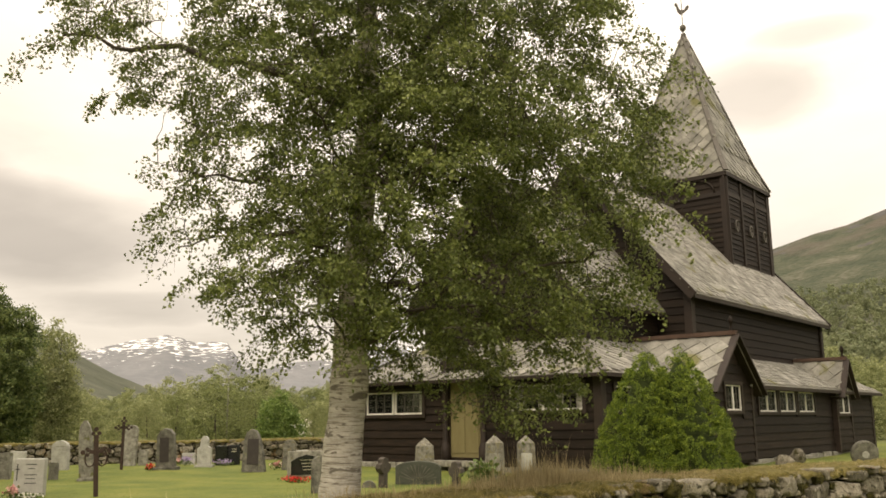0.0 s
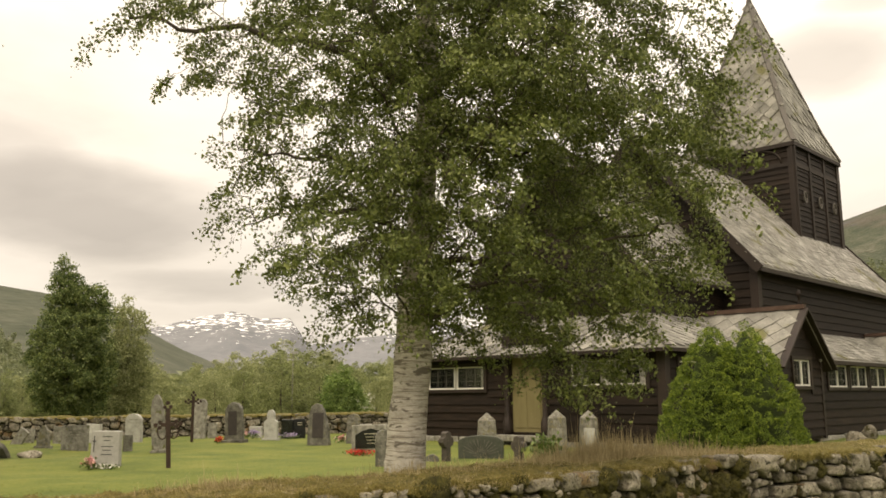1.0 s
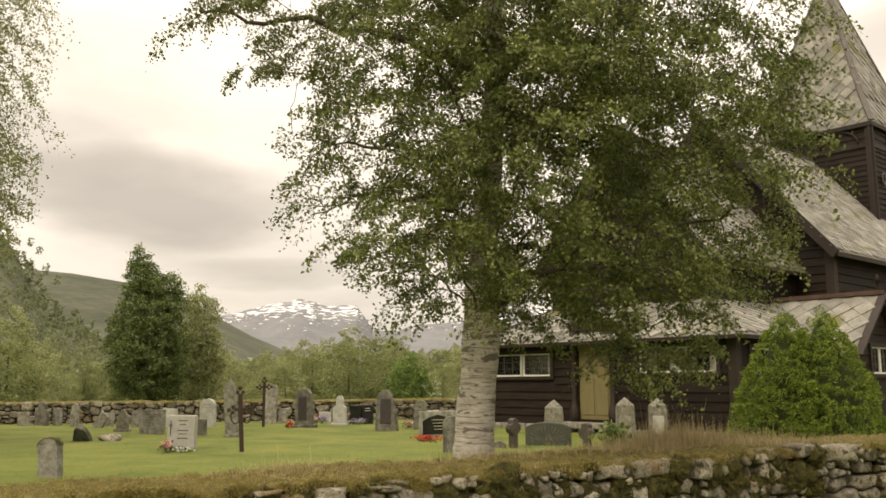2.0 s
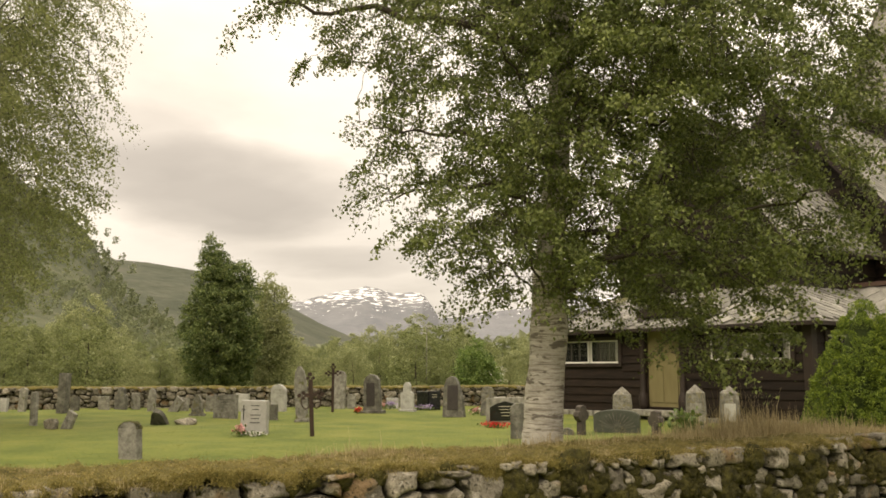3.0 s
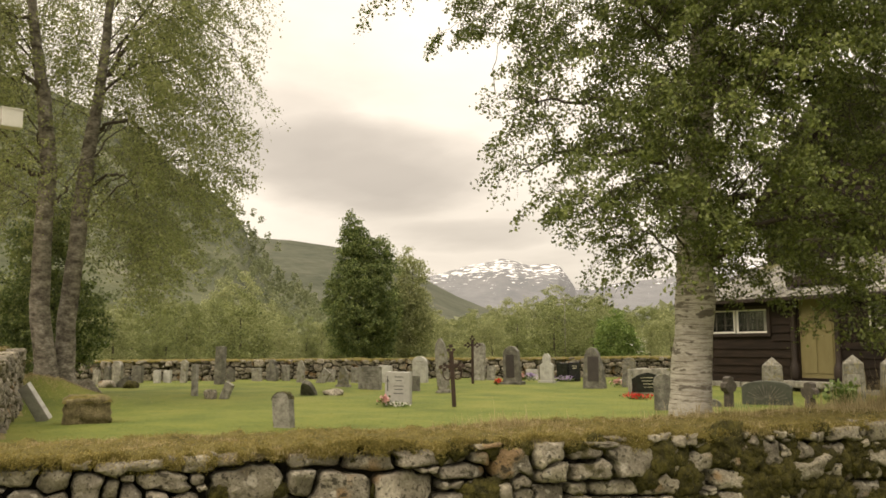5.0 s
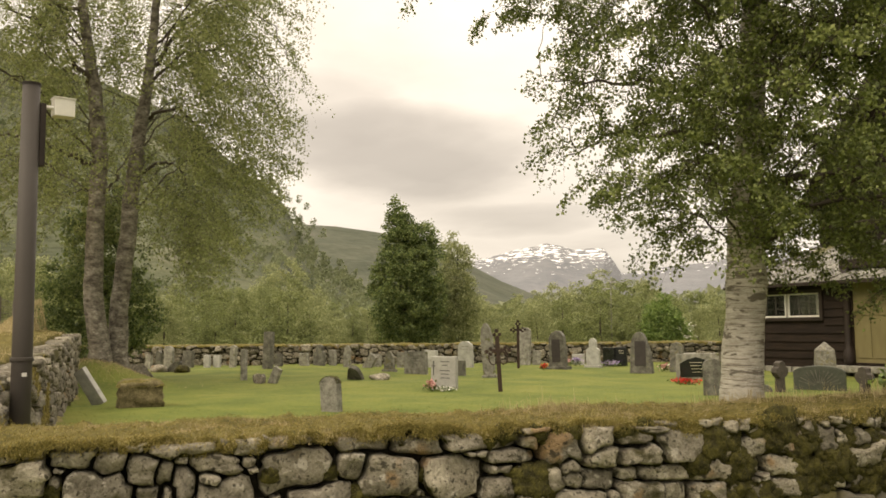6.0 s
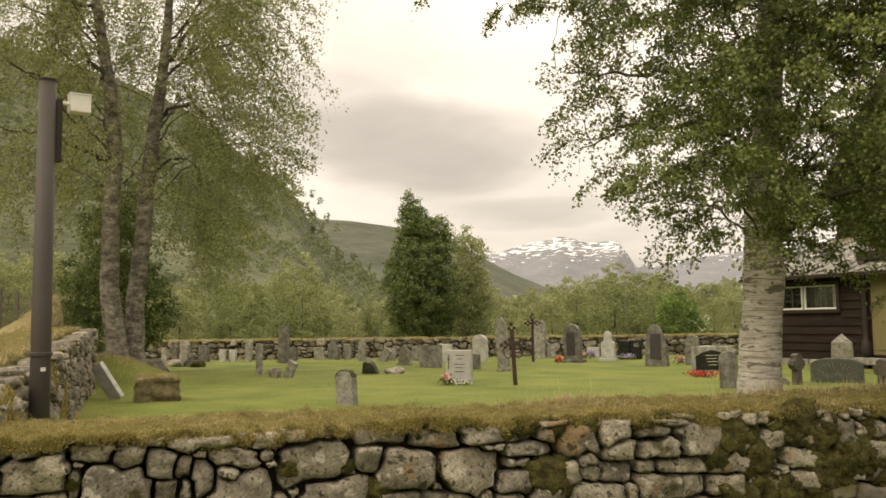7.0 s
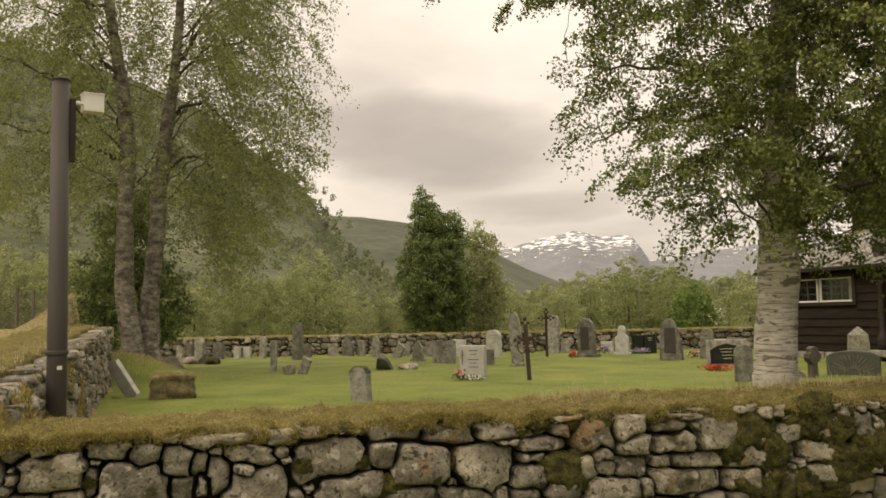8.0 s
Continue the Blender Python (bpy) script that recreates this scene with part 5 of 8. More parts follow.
for place, k in enumerate(order):
    poly = fitted_outline(k, laid, rng, rng.uniform(0.003, 0.010) if rng.random() < 0.82 else rng.uniform(0.010, 0.02), 0.53)
    v, f, (cy, cz) = dressed_stone(poly, rng, rng.uniform(-0.03, 0.035))
    m = pose(face_x(cy), cy, cz, 0, 0, -8)
    if place < 298:
        one = Geo()
        one.add(v, f)
        me = mesh_of("stone", one, M["fieldstone"], True)
        flat_faces(me)
        link("stone", me, road_wall).matrix_basis = m
    else:
        g.add([m @ Vector(p) for p in v], f)
shape = [v.co.copy() for v in STONES[0].vertices], [tuple(p.vertices) for p in STONES[0].polygons]
y = -5.5
for row in range(3):
    y = -5.5
    while y < 15.5:
        w, h = rng.uniform(0.2, 0.45), 0.2
        if y > 12 or row > 0:
            chink_z = -0.45 + row * 0.2 if y < 12 else rng.uniform(-0.4, 0.45)
            vs, fs = shape
            m = Matrix.Translation((face_x(y) - 0.14, y, chink_z)) @ Matrix.Diagonal((0.3, w * 1.1, h * 1.1, 1))
            g.add([m @ v for v in vs], fs)
        y += w
ob = link("chinking_stones", mesh_of("chinking_stones", g, M["fieldstone_joined"], True), road_wall)
tagged(ob, kind="stuff")


M["mosshair"] = leaf_mat("olive_moss", [(0.15, (0.095, 0.080, 0.019)), (0.5, (0.265, 0.218, 0.066)), (0.85, (0.49, 0.40, 0.165))], 0.2, 0.9, 9.0, 0.5)


def turf_cap(name, parent, line_f, s0, s1, top, width, lip, seed, step=0.03, hump=0.045, cols=30):
    """A thick uneven sod of moss and dry grass over the crest. line_f(s): the face's place and outward direction."""
    g = Geo()
    v = []
    n = int((s1 - s0) / step)
    high = top
    for i in range(n + 1):
        s = s0 + (s1 - s0) * i / n
        (px, py), (ox, oy) = line_f(s)
        top = high if isinstance(high, float) else spline(high, s)
        edge = 0.05 * noise.noise((s * 2.1, seed, 0)) + 0.035 * noise.noise((s * 6.3, seed, 3)) + 0.018 * noise.noise((s * 15, seed, 5))
        drop = lip + 0.045 * noise.noise((s * 1.7, seed, 7)) + 0.035 * noise.noise((s * 5.5, seed, 9)) + 0.03 * noise.noise((s * 15, seed, 2)) + 0.012 * noise.noise((s * 37, seed, 2))
        for c in range(cols + 1):
            k = c / cols
            if k < 0.16:
                q = k / 0.16
                o = 0.0 + edge * 0.9 - 0.01 * q
                z = top - max(drop, 0.01) * (1 - q) ** 1.2 + 0.02 * q
            else:
                q = (k - 0.16) / 0.84
                o = -0.01 + edge * 0.9 * (1 - q) - q * (width - 0.01)
                z = top + 0.02 + hump * math.sin(min(q * 1.25, 1) * math.pi / 2) - (0.65 * max(q - 0.8, 0) / 0.2 if q > 0.8 else 0)
            x, y = px + ox * o, py + oy * o
            z += 0.024 * noise.noise((x * 5, y * 5, seed)) + 0.055 * (0.24 - abs(noise.noise((x * 7, y * 7, seed + z * 5)))) + 0.034 * (0.24 - abs(noise.noise((x * 16, y * 16, seed + z * 14)))) + 0.012 * noise.noise((x * 36, y * 36, seed)) + 0.02 * noise.noise((x * 1.3, y * 1.3, seed + 3))
            v.append((x, y, z))
    f = [(i * (cols + 1) + c, (i + 1) * (cols + 1) + c, (i + 1) * (cols + 1) + c + 1, i * (cols + 1) + c + 1) for i in range(n) for c in range(cols)]
    g.add(v, f)
    return part(name, g, M["cap"], parent, "thick cap of yellow-brown moss and dry grass", smooth=True)


M["cap"] = mat("mossy_turf", [(0.34, (0.048, 0.042, 0.010)), (0.44, (0.10, 0.085, 0.021)), (0.54, (0.16, 0.132, 0.038)), (0.64, (0.215, 0.172, 0.062)), (0.74, (0.28, 0.22, 0.095))], 12, 0.95, 1.0, 130, depth=0.05, detail=9)
cap = turf_cap("turf_cap", road_wall, lambda s: ((face_x(s), s), (1, -0.12)), -6, 15.5, WALL_TOP - 0.015, 1.05, 0.028, 1.3, hump=0.0)


def blades(name, places, lengths, material, lean=0.5, width=0.004, seed=1, bias=(0, 0)):
    """Grass blades, each a thin tapering strip of two bends."""
    r = np.random.default_rng(seed)
    p = np.asarray(places, dtype=float)
    n = len(p)
    L = np.asarray(lengths, dtype=float)[:, None]
    az = r.uniform(0, 2 * np.pi, n)
    t = r.normal(0, lean, n)
    d = np.stack([np.cos(az) * t + bias[0], np.sin(az) * t + bias[1], np.ones(n)], 1)
    d /= np.linalg.norm(d, axis=1, keepdims=True)
    side = np.stack([-np.sin(az + 0.8), np.cos(az + 0.8), np.zeros(n)], 1) * width / 2
    mid = p + d * L * 0.55
    d2 = d + np.stack([np.cos(az), np.sin(az), -0.3 * np.ones(n)], 1) * np.abs(t)[:, None] * 0.8
    tip = mid + d2 / np.linalg.norm(d2, axis=1, keepdims=True) * L * 0.45
    v = np.stack([p - side, p + side, mid + side * 0.7, mid - side * 0.7, tip], 1).reshape(-1, 3)
    b = np.arange(n)[:, None] * 5
    tris = np.concatenate([b + [0, 1, 2], b + [0, 2, 3], b + [3, 2, 4]], 1).reshape(-1, 3)
    return fast_mesh(name, v, tris, material)


def crest_z(y, back):
    q = min(max(back / 1.05, 0), 1)
    return WALL_TOP + 0.005 + 0.0 * math.sin(min(q * 1.25, 1) * math.pi / 2) - (0.65 * max(q - 0.8, 0) / 0.2 if q > 0.8 else 0)


rng = np.random.default_rng(4)
for name, label, count, lo, hi, mt, cut, sign, wid in (("wall_moss", "short olive moss and grass covering the wall", 80000, 0.006, 0.018, "mosshair", -0.12, -1, 0.0048), ("dry_grass", "short dry yellow grass on the mossy wall", 95000, 0.012, 0.036, "straw", 0.0, 1, 0.0034)):
    pl, ln = [], []
    for i in range(count):
        y = -1.2 + 12.5 * rng.random() ** 1.25
        back = rng.uniform(-0.03, 0.98) if rng.random() < 0.9 else rng.uniform(-0.02, 0.12)
        dense = noise.noise((y * 1.1, back * 1.9, 4.4)) + 0.5 * noise.noise((y * 3.7, back * 3.7, 8)) + 0.75 * (back - 0.48)
        if sign * dense < cut and rng.random() > 0.2:
            continue
        pl.append((face_x(y) - back, y, crest_z(y, max(back, 0)) - 0.012 - (0.04 * rng.random() if back < 0.03 else 0)))
        ln.append(rng.uniform(lo, hi) * (1 + 0.5 * max(dense, 0)))
    me = blades(name, pl, ln, M[mt], 1.5, wid, 5)
    tagged(new(name, me), label, "grass", kind="stuff")

# moss fibres standing out of the sod itself
co = np.array([v.co[:] for v in cap.data.vertices])
co = co[(co[:, 1] > -0.9) & (co[:, 1] < 8.5) & (co[:, 2] > 0.4)]
lip = np.interp(co[:, 1], *zip(*WALL_FACE)) - co[:, 0]
share = np.where(lip < 0.12, 3.0, 1.0) * np.where(co[:, 1] < 3.5, 2.0, 1.0)
pick = rng.choice(len(co), 130000, p=share / share.sum())
fibre = blades("moss_fibres", co[pick] + rng.normal(0, 0.009, (130000, 3)) - np.array([0, 0, 0.004]), rng.uniform(0.004, 0.012, 130000), M["mosshair"], 1.6, 0.005, 9, (0.5, 0.0))
tagged(link("moss_fibres", fibre, road_wall), kind="stuff")

# longer withered tufts
pl, ln = [], []
for cy, back, spread, count, tall in ((2.85, 0.75, 0.12, 900, 0.10), (3.05, 0.7, 0.28, 1700, 0.065), (2.6, 0.5, 0.28, 1200, 0.05), (3.1, 0.88, 0.4, 420, 0.06), (4.35, 0.8, 0.30, 800, 0.12), (4.9, 0.8, 0.35, 700, 0.10), (5.4, 0.7, 0.35, 1500, 0.12), (5.9, 0.65, 0.35, 2600, 0.13), (6.15, 0.7, 0.26, 2200, 0.24), (6.6, 0.65, 0.35, 2600, 0.16), (7.2, 0.6, 0.4, 1500, 0.10), (8.6, 0.6, 0.6, 1200, 0.07), (10, 0.6, 0.8, 1000, 0.08)):
    for i in range(count):
        y = cy + rng.normal(0, spread)
        b = min(max(back + rng.normal(0, 0.14), 0.1), 0.95)
        pl.append((face_x(y) - b, y, crest_z(y, b) - 0.03))
        ln.append(tall * rng.uniform(0.35, 1.25) * (1.7 if rng.random() < 0.06 else 1))
me = blades("withered_grass", pl, ln, M["straw"], 0.75, 0.0042, 6, (0.1, -0.25))
tagged(new("withered_grass", me), "tufts of long withered straw-coloured grass", "grass", kind="stuff")


def moss_lumps():
    g = Geo()
    r = random.Random(31)
    spots = [(2.32, 0.27, 0.12), (3.41, 0.42, 0.13), (3.81, 0.48, 0.14), (3.92, 0.38, 0.12), (3.91, 0.26, 0.11), (3.98, 0.17, 0.13), (4.14, 0.29, 0.13), (3.26, 0.32, 0.09), (1.91, 0.49, 0.05), (1.43, 0.24, 0.07), (3.35, 0.13, 0.1), (3.7, 0.12, 0.1), (4.49, 0.36, 0.12), (4.77, 0.33, 0.1), (5.9, 0.46, 0.1), (5.5, 0.33, 0.05)]
    spots += [(r.uniform(3.3, 7.0), r.uniform(0.05, 0.5), r.uniform(0.04, 0.11)) for _ in range(110)]
    spots += [(r.uniform(1.9, 4.6), r.uniform(0.47, 0.54), r.uniform(0.03, 0.06)) for _ in range(26)]
    spots += [(r.uniform(-0.4, 3.2), r.uniform(0.1, 0.5), r.uniform(0.015, 0.045)) for _ in range(24)]
    spots += [(r.uniform(7.5, 11), r.uniform(0.2, 0.5), r.uniform(0.03, 0.09)) for _ in range(20)]
    for y, z, rad in spots:
        bm = bmesh.new()
        bmesh.ops.create_icosphere(bm, subdivisions=4 if rad > 0.06 else 3, radius=1)
        o = Vector((y * 3.1, z * 7, rad * 40))
        vs = []
        for v in bm.verts:
            p = v.co * (1 + 0.40 * noise.noise(v.co * 1.4 + o) + 0.24 * noise.noise(v.co * 4 + o) + 0.10 * noise.noise(v.co * 11 + o))
            vs.append((face_x(y) - 0.035 + p.x * min(rad * 0.75, 0.07), y + p.y * rad * 1.15, z + p.z * rad * 0.9))
        g.add(vs, [tuple(q.index for q in f.verts) for f in bm.faces])
        bm.free()
    rr = np.random.default_rng(12)
    co = np.array(g.v)
    pick = co[rr.integers(0, len(co), 80000)]
    hair = blades("moss_hair", pick, rr.uniform(0.008, 0.026, len(pick)), M["mossdark"], 1.3, 0.005, 3, (0.8, 0.0))
    tagged(link("moss_hair", hair, road_wall), kind="stuff")
    ob = link("moss_cushions", mesh_of("moss_cushions", g, M["moss"], True), road_wall)
    tagged(ob, kind="stuff")


M["mossdark"] = leaf_mat("brown_moss", [(0.2, (0.016, 0.015, 0.004)), (0.5, (0.072, 0.065, 0.015)), (0.85, (0.215, 0.19, 0.052))], 0.15, 0.9, 14.0, 0.6)
moss_lumps()

# side wall with the dry bank behind it, and the wall at the far end of the churchyard
SIDE = [(-17.6, 0.87), (-14, 0.53), (-9.7, 0.13), (-7, -0.13), (-4.9, -0.33)]
side_wall = wall_core("boundary_wall", "dry-stone side wall holding up a bank of dry grass", SIDE, -0.2, 0.62, 0.6, -1)
SIDE_TOPS = (0.72, 0.76, 0.84, 0.97, 1.02)


def packed_face(parent, a, b, z0, tops, keep, seed, ws=(0.14, 0.34), tries=5000):
    """Stones fitted together over a straight face from a to b, large ones first; the biggest are single pieces, the rest joined."""
    r = random.Random(seed)
    a, b = Vector(a), Vector(b)
    d = b - a
    length = d.length
    d.normalize()
    ang = math.degrees(math.atan2(d.y, d.x))
    plan = np.zeros((4000, 5))
    n = 0
    for i in range(tries):
        k = 1 - i / tries
        w = ws[0] * 0.45 + (ws[1] - ws[0] * 0.45) * k * r.uniform(0.6, 1)
        h = w * r.uniform(0.4, 0.8)
        s = r.uniform(0, length)
        top = tops[0] + (tops[1] - tops[0]) * s / length
        z = r.uniform(z0, top - h * 0.4)
        q = plan[:n]
        if n and ((np.abs(q[:, 0] - s) < (q[:, 2] + w) * 0.44) & (np.abs(q[:, 1] - z) < (q[:, 3] + h) * 0.44)).any():
            continue
        plan[n] = (s, z, w, h, r.gauss(0, 12))
        n += 1
    plan = [tuple(float(e) for e in q) for q in plan[:n]]
    g = Geo()
    for k in range(n):
        s = plan[k][0]
        poly = fitted_outline(k, plan, r, r.uniform(0.004, 0.014), tops[0] + (tops[1] - tops[0]) * s / length + r.uniform(-0.03, 0.03))
        v, f, (cs, cz) = dressed_stone(poly[::2], r, r.uniform(-0.05, 0.05))
        p = a + d * cs
        m = pose(p.x, p.y, cz, 0, 0, ang - 90)
        if k < keep:
            one = Geo()
            one.add(v, f)
            link("stone", mesh_of("stone", one, M["fieldstone"], True), parent).matrix_basis = m
        else:
            g.add([m @ Vector(e) for e in v], f)
    if g.v:
        tagged(link("stone_courses", mesh_of("stone_courses", g, M["fieldstone_joined"], True), parent), kind="stuff")


for i, (p, q) in enumerate(zip(SIDE[::-1], SIDE[::-1][1:])):
    packed_face(side_wall, p, q, 0.0, SIDE_TOPS[i:i + 2], 75, 40 + i, (0.10, 0.30))
turf_cap("turf_cap", side_wall, lambda s: ((s, spline(SIDE, s) - 0.22), (0, 1)), -17.6, -4.7, [(-17.6, 1.03), (-14, 0.98), (-9.7, 0.85), (-7, 0.77), (-4.7, 0.70)], 0.75, 0.06, 9.1, 0.06, 0.05, 16)
FAR0, FAR1 = (-29.6, 1.4), (-20.6, 19.4)
far_wall = wall_core("boundary_wall", "far dry-stone wall of the churchyard with grassy top", [FAR0, FAR1], -0.3, 0.58, 0.7, 1)
fd = (Vector(FAR1) - Vector(FAR0)).normalized()
packed_face(far_wall, FAR0, FAR1, -0.05, (0.60, 0.60), 280, 60, (0.12, 0.36), 9000)
turf_cap("turf_cap", far_wall, lambda s: ((FAR0[0] + fd.x * s, FAR0[1] + fd.y * s), (fd.y, -fd.x)), 0, (Vector(FAR1) - Vector(FAR0)).length, 0.565, 0.75, 0.02, 6.6, 0.08, 0.03, 12)

# dry grass over the bank
rng = np.random.default_rng(24)
pl = []
while len(pl) < 70000:
    x = -4.6 - 16 * rng.random() ** 1.5
    by = spline(BANK, min(max(x, -17.6), -4))
    y = by - 0.12 - 3.2 * rng.random() ** 1.6
    if noise.noise((x * 0.9, y * 0.9, 6)) < -0.25 and rng.random() > 0.3:
        continue
    pl.append((x, y, ground_z(x, y) - 0.02))
for i in range(9000):
    x, y = -18.9 + rng.normal(0, 0.8), 1.2 + rng.normal(0, 0.6)
    pl.append((x, y, ground_z(x, y) - 0.02))
for i in range(16000):
    x = -4.7 - 12.5 * rng.random() ** 1.5
    y = spline(SIDE, x) - 0.24 - 0.6 * rng.random()
    pl.append((x, y, spline([(-17.6, 1.03), (-14, 0.98), (-9.7, 0.85), (-7, 0.77), (-4.7, 0.70)], x)))
mp = []
for i in range(15000):
    x = -4.6 - 5.5 * rng.random() ** 1.3
    top = spline([(-17.6, 1.03), (-14, 0.98), (-9.7, 0.85), (-7, 0.77), (-4.7, 0.70)], x)
    q = rng.random()
    if noise.noise((x * 2.2, q * 1.5, 3.3)) < 0.05:
        continue
    mp.append((x, spline(SIDE, x) + 0.06 - 0.3 * max(q - 0.7, 0), min(0.15 + q * 0.8, 1.0) * top))
tagged(link("moss_hair", blades("moss_hair", mp, rng.uniform(0.02, 0.05, len(mp)), M["mosshair"], 1.3, 0.008, 27), side_wall), kind="stuff")
me = blades("bank_grass", pl, rng.uniform(0.02, 0.08, len(pl)), M["straw"], 1.0, 0.006, 25)
tagged(new("bank_grass", me), "pale dry grass on the bank", "grass", kind="stuff")


# ---- trees ----
def bend(a, b, lift, n=7):
    """A curved way from a to b that bows upwards by lift."""
    a, b = Vector(a), Vector(b)
    m = (a + b) / 2 + Vector((0, 0, lift))
    return [a.lerp(m, k / (n - 1)).lerp(m.lerp(b, k / (n - 1)), k / (n - 1)) for k in range(n)]


def sprig(rng, at, way, length, droop, twigs, per, loose, hang, wood, thick):
    """One leafy spray: a thin shoot from at along way that droops, side twigs on both sides of it, and the places of their leaves."""
    up = Vector((rng.normal(0, 0.5), rng.normal(0, 0.5), 1)).normalized()
    side = way.cross(up).normalized()

    def axis(k):
        return at + way * (length * k) + Vector((0, 0, -droop * length * k * k))
    if wood is not None:
        wood.tube([axis(k) for k in (0, 0.35, 0.7, 1.0)], [thick, thick * 0.8, thick * 0.6, thick * 0.35], 3, False)
    got = []
    for i in range(twigs):
        k = 0.12 + 0.88 * (i + rng.random()) / twigs
        a = rng.uniform(0.5, 1.15)
        sgn = 1 if i % 2 else -1
        d = way * math.cos(a) + side * (sgn * math.sin(a)) + up * rng.normal(0, 0.22)
        tl = length * (0.62 - 0.34 * k) * rng.uniform(0.7, 1.3)
        p = axis(k)
        if wood is not None:
            wood.tube([p, p + d * (tl * 0.55) + Vector((0, 0, -hang * tl * 0.3)), p + d * tl + Vector((0, 0, -hang * tl))], [thick * 0.5, thick * 0.4, thick * 0.25], 3, False)
        t = rng.uniform(0.12, 1.05, per)[:, None]
        got.append(np.array(p) + np.array(d) * tl * t + np.array([0, 0, -hang * tl]) * t * t + rng.normal(size=(per, 3)) * loose)
    return np.concatenate(got)


def gnarled(way, rough, r, n=4):
    """A polyline made finer and crooked."""
    out = []
    way = [Vector(q) for q in way]
    for k in range(len(way) - 1):
        step = (way[k + 1] - way[k]).length
        for j in range(n):
            q = way[k].lerp(way[k + 1], j / n)
            out.append(q + Vector((r.gauss(0, 1), r.gauss(0, 1), r.gauss(0, 0.8))) * step * rough if k or j else q)
    return out + [way[-1]]


def grow(name, label, base, trunk_path, trunk_r, inside, box, sprays, length, leaf, leaf_m, bark_m, seed, droop=0.25, twigs=9, per=13, loose=0.014, hang=0.35, limbs=18, limb_r=0.0075, arch=0.12, made=(), gap=0.0, gap_size=0.6, near=0.12, trunk_sides=14, limb_from=0.2, twiggy=True, fold=0.22, extra=(), group="", shoot=0.005, wander=0.45):
    """A tree: trunk, crooked limbs reaching into the crown's space, and leafy sprays that grow outwards from them. inside(x, y, z), box: the crown's space, measured from the base."""
    rng = np.random.default_rng(seed)
    r = random.Random(seed)
    tree = thing(name, label, "tree", base, group=group)
    tp = [Vector(p) for p in trunk_path]
    fine, fr = [], []
    for i in range(len(tp) - 1):
        for k in range(6):
            q = tp[i].lerp(tp[i + 1], k / 6)
            rr = trunk_r[i] + (trunk_r[i + 1] - trunk_r[i]) * k / 6
            fine.append(q + Vector((noise.noise((q.z * 1.3, seed, 0)), noise.noise((q.z * 1.3, seed, 5)), 0)) * rr * 0.25)
            fr.append(rr * (1 + 0.08 * noise.noise((q.z * 4, seed, 2)) + 0.05 * noise.noise((q.z * 11, seed, 4))))
    fine.append(tp[-1])
    fr.append(trunk_r[-1])
    g = Geo()
    g.tube(fine, fr, trunk_sides)
    part("trunk", g, bark_m, tree, smooth=True)
    # where the sprays stand, apart from one another
    pts = np.zeros((sprays + sum(m for m, _ in extra), 3))
    have = 0
    for many, where in ((sprays, None), *extra):
        want, guard = have + many, 0
        while have < want and guard < (many * 3000 if where else many * 150):
            guard += 1
            p = [r.uniform(box[k], box[k + 3]) for k in range(3)]
            if not inside(*p) or (where and not where(*p)):
                continue
            if gap and not where and noise.noise((p[0] / gap_size + seed, p[1] / gap_size, p[2] / gap_size)) + 0.4 * noise.noise((p[0] / gap_size * 2.7, p[1] / gap_size * 2.7 + seed, p[2] / gap_size * 2.7)) < gap - 0.45:
                continue
            if have and ((pts[:have] - p) ** 2).sum(1).min() < near * near:
                continue
            pts[have] = p
            have += 1
    pts = [Vector(p) for p in pts[:have]]
    # limbs
    spine = list(zip(fine, fr))
    nodes = [(q, rr) for q, rr in spine if q.z > fine[-1].z * limb_from]
    wood = Geo()

    def limb(way, r0):
        n = len(way)
        radii = [r0 * (1 - 0.8 * k / (n - 1)) for k in range(n)]
        if twiggy:
            lg = Geo()
            lg.tube(way, radii, 7)
            part("limb", lg, M["twig"], tree, smooth=True)
        else:
            wood.tube(way, radii, 5)
        nodes.extend((way[k], radii[k]) for k in range(max(2, n // 4), n))
    for r0, *way in made:
        limb(gnarled(way, 0.055, r, 5), r0)
    for e in r.sample(pts, min(limbs, len(pts))):
        reach = math.hypot(e.x - fine[0].x, e.y - fine[0].y)
        zs = max(e.z - 0.75 * reach * r.uniform(0.4, 1.1), fine[-1].z * limb_from * 0.9)
        q, rr = min(spine, key=lambda s: abs(s[0].z - zs))
        limb(gnarled(bend(q, e, reach * arch * r.uniform(0.4, 1.5), 5), 0.05, r, 3), min(rr * 0.4, 0.006 + reach * limb_r))
    npos = np.array([[*q] for q, _ in nodes])
    far_off = [float(((npos - np.array(p)) ** 2).sum(1).min()) for p in pts]
    pts = [p for _, p in sorted(zip(far_off, pts), key=lambda s: s[0])]
    store = np.full((len(npos) + len(pts), 3), 1e6)
    store[:len(npos)] = npos
    leafpos = []
    for p in pts:
        ln = r.uniform(*length)
        q0, _ = min(spine[::4], key=lambda s: abs(s[0].z - p.z))
        way = Vector((p.x - q0.x, p.y - q0.y, 0))
        way = (way.normalized() + Vector((r.gauss(0, wander), r.gauss(0, wander), r.gauss(0.1, 0.25)))).normalized()
        at = p - way * (ln * 0.5)
        d2 = ((store[:len(nodes)] - np.array(at) - np.array([0, 0, -0.1])) ** 2).sum(1)
        q, rr = nodes[int(np.argmin(d2))]
        dist = (q - at).length
        store[len(nodes)] = p
        nodes.append((p, max(rr * 0.6, shoot)))
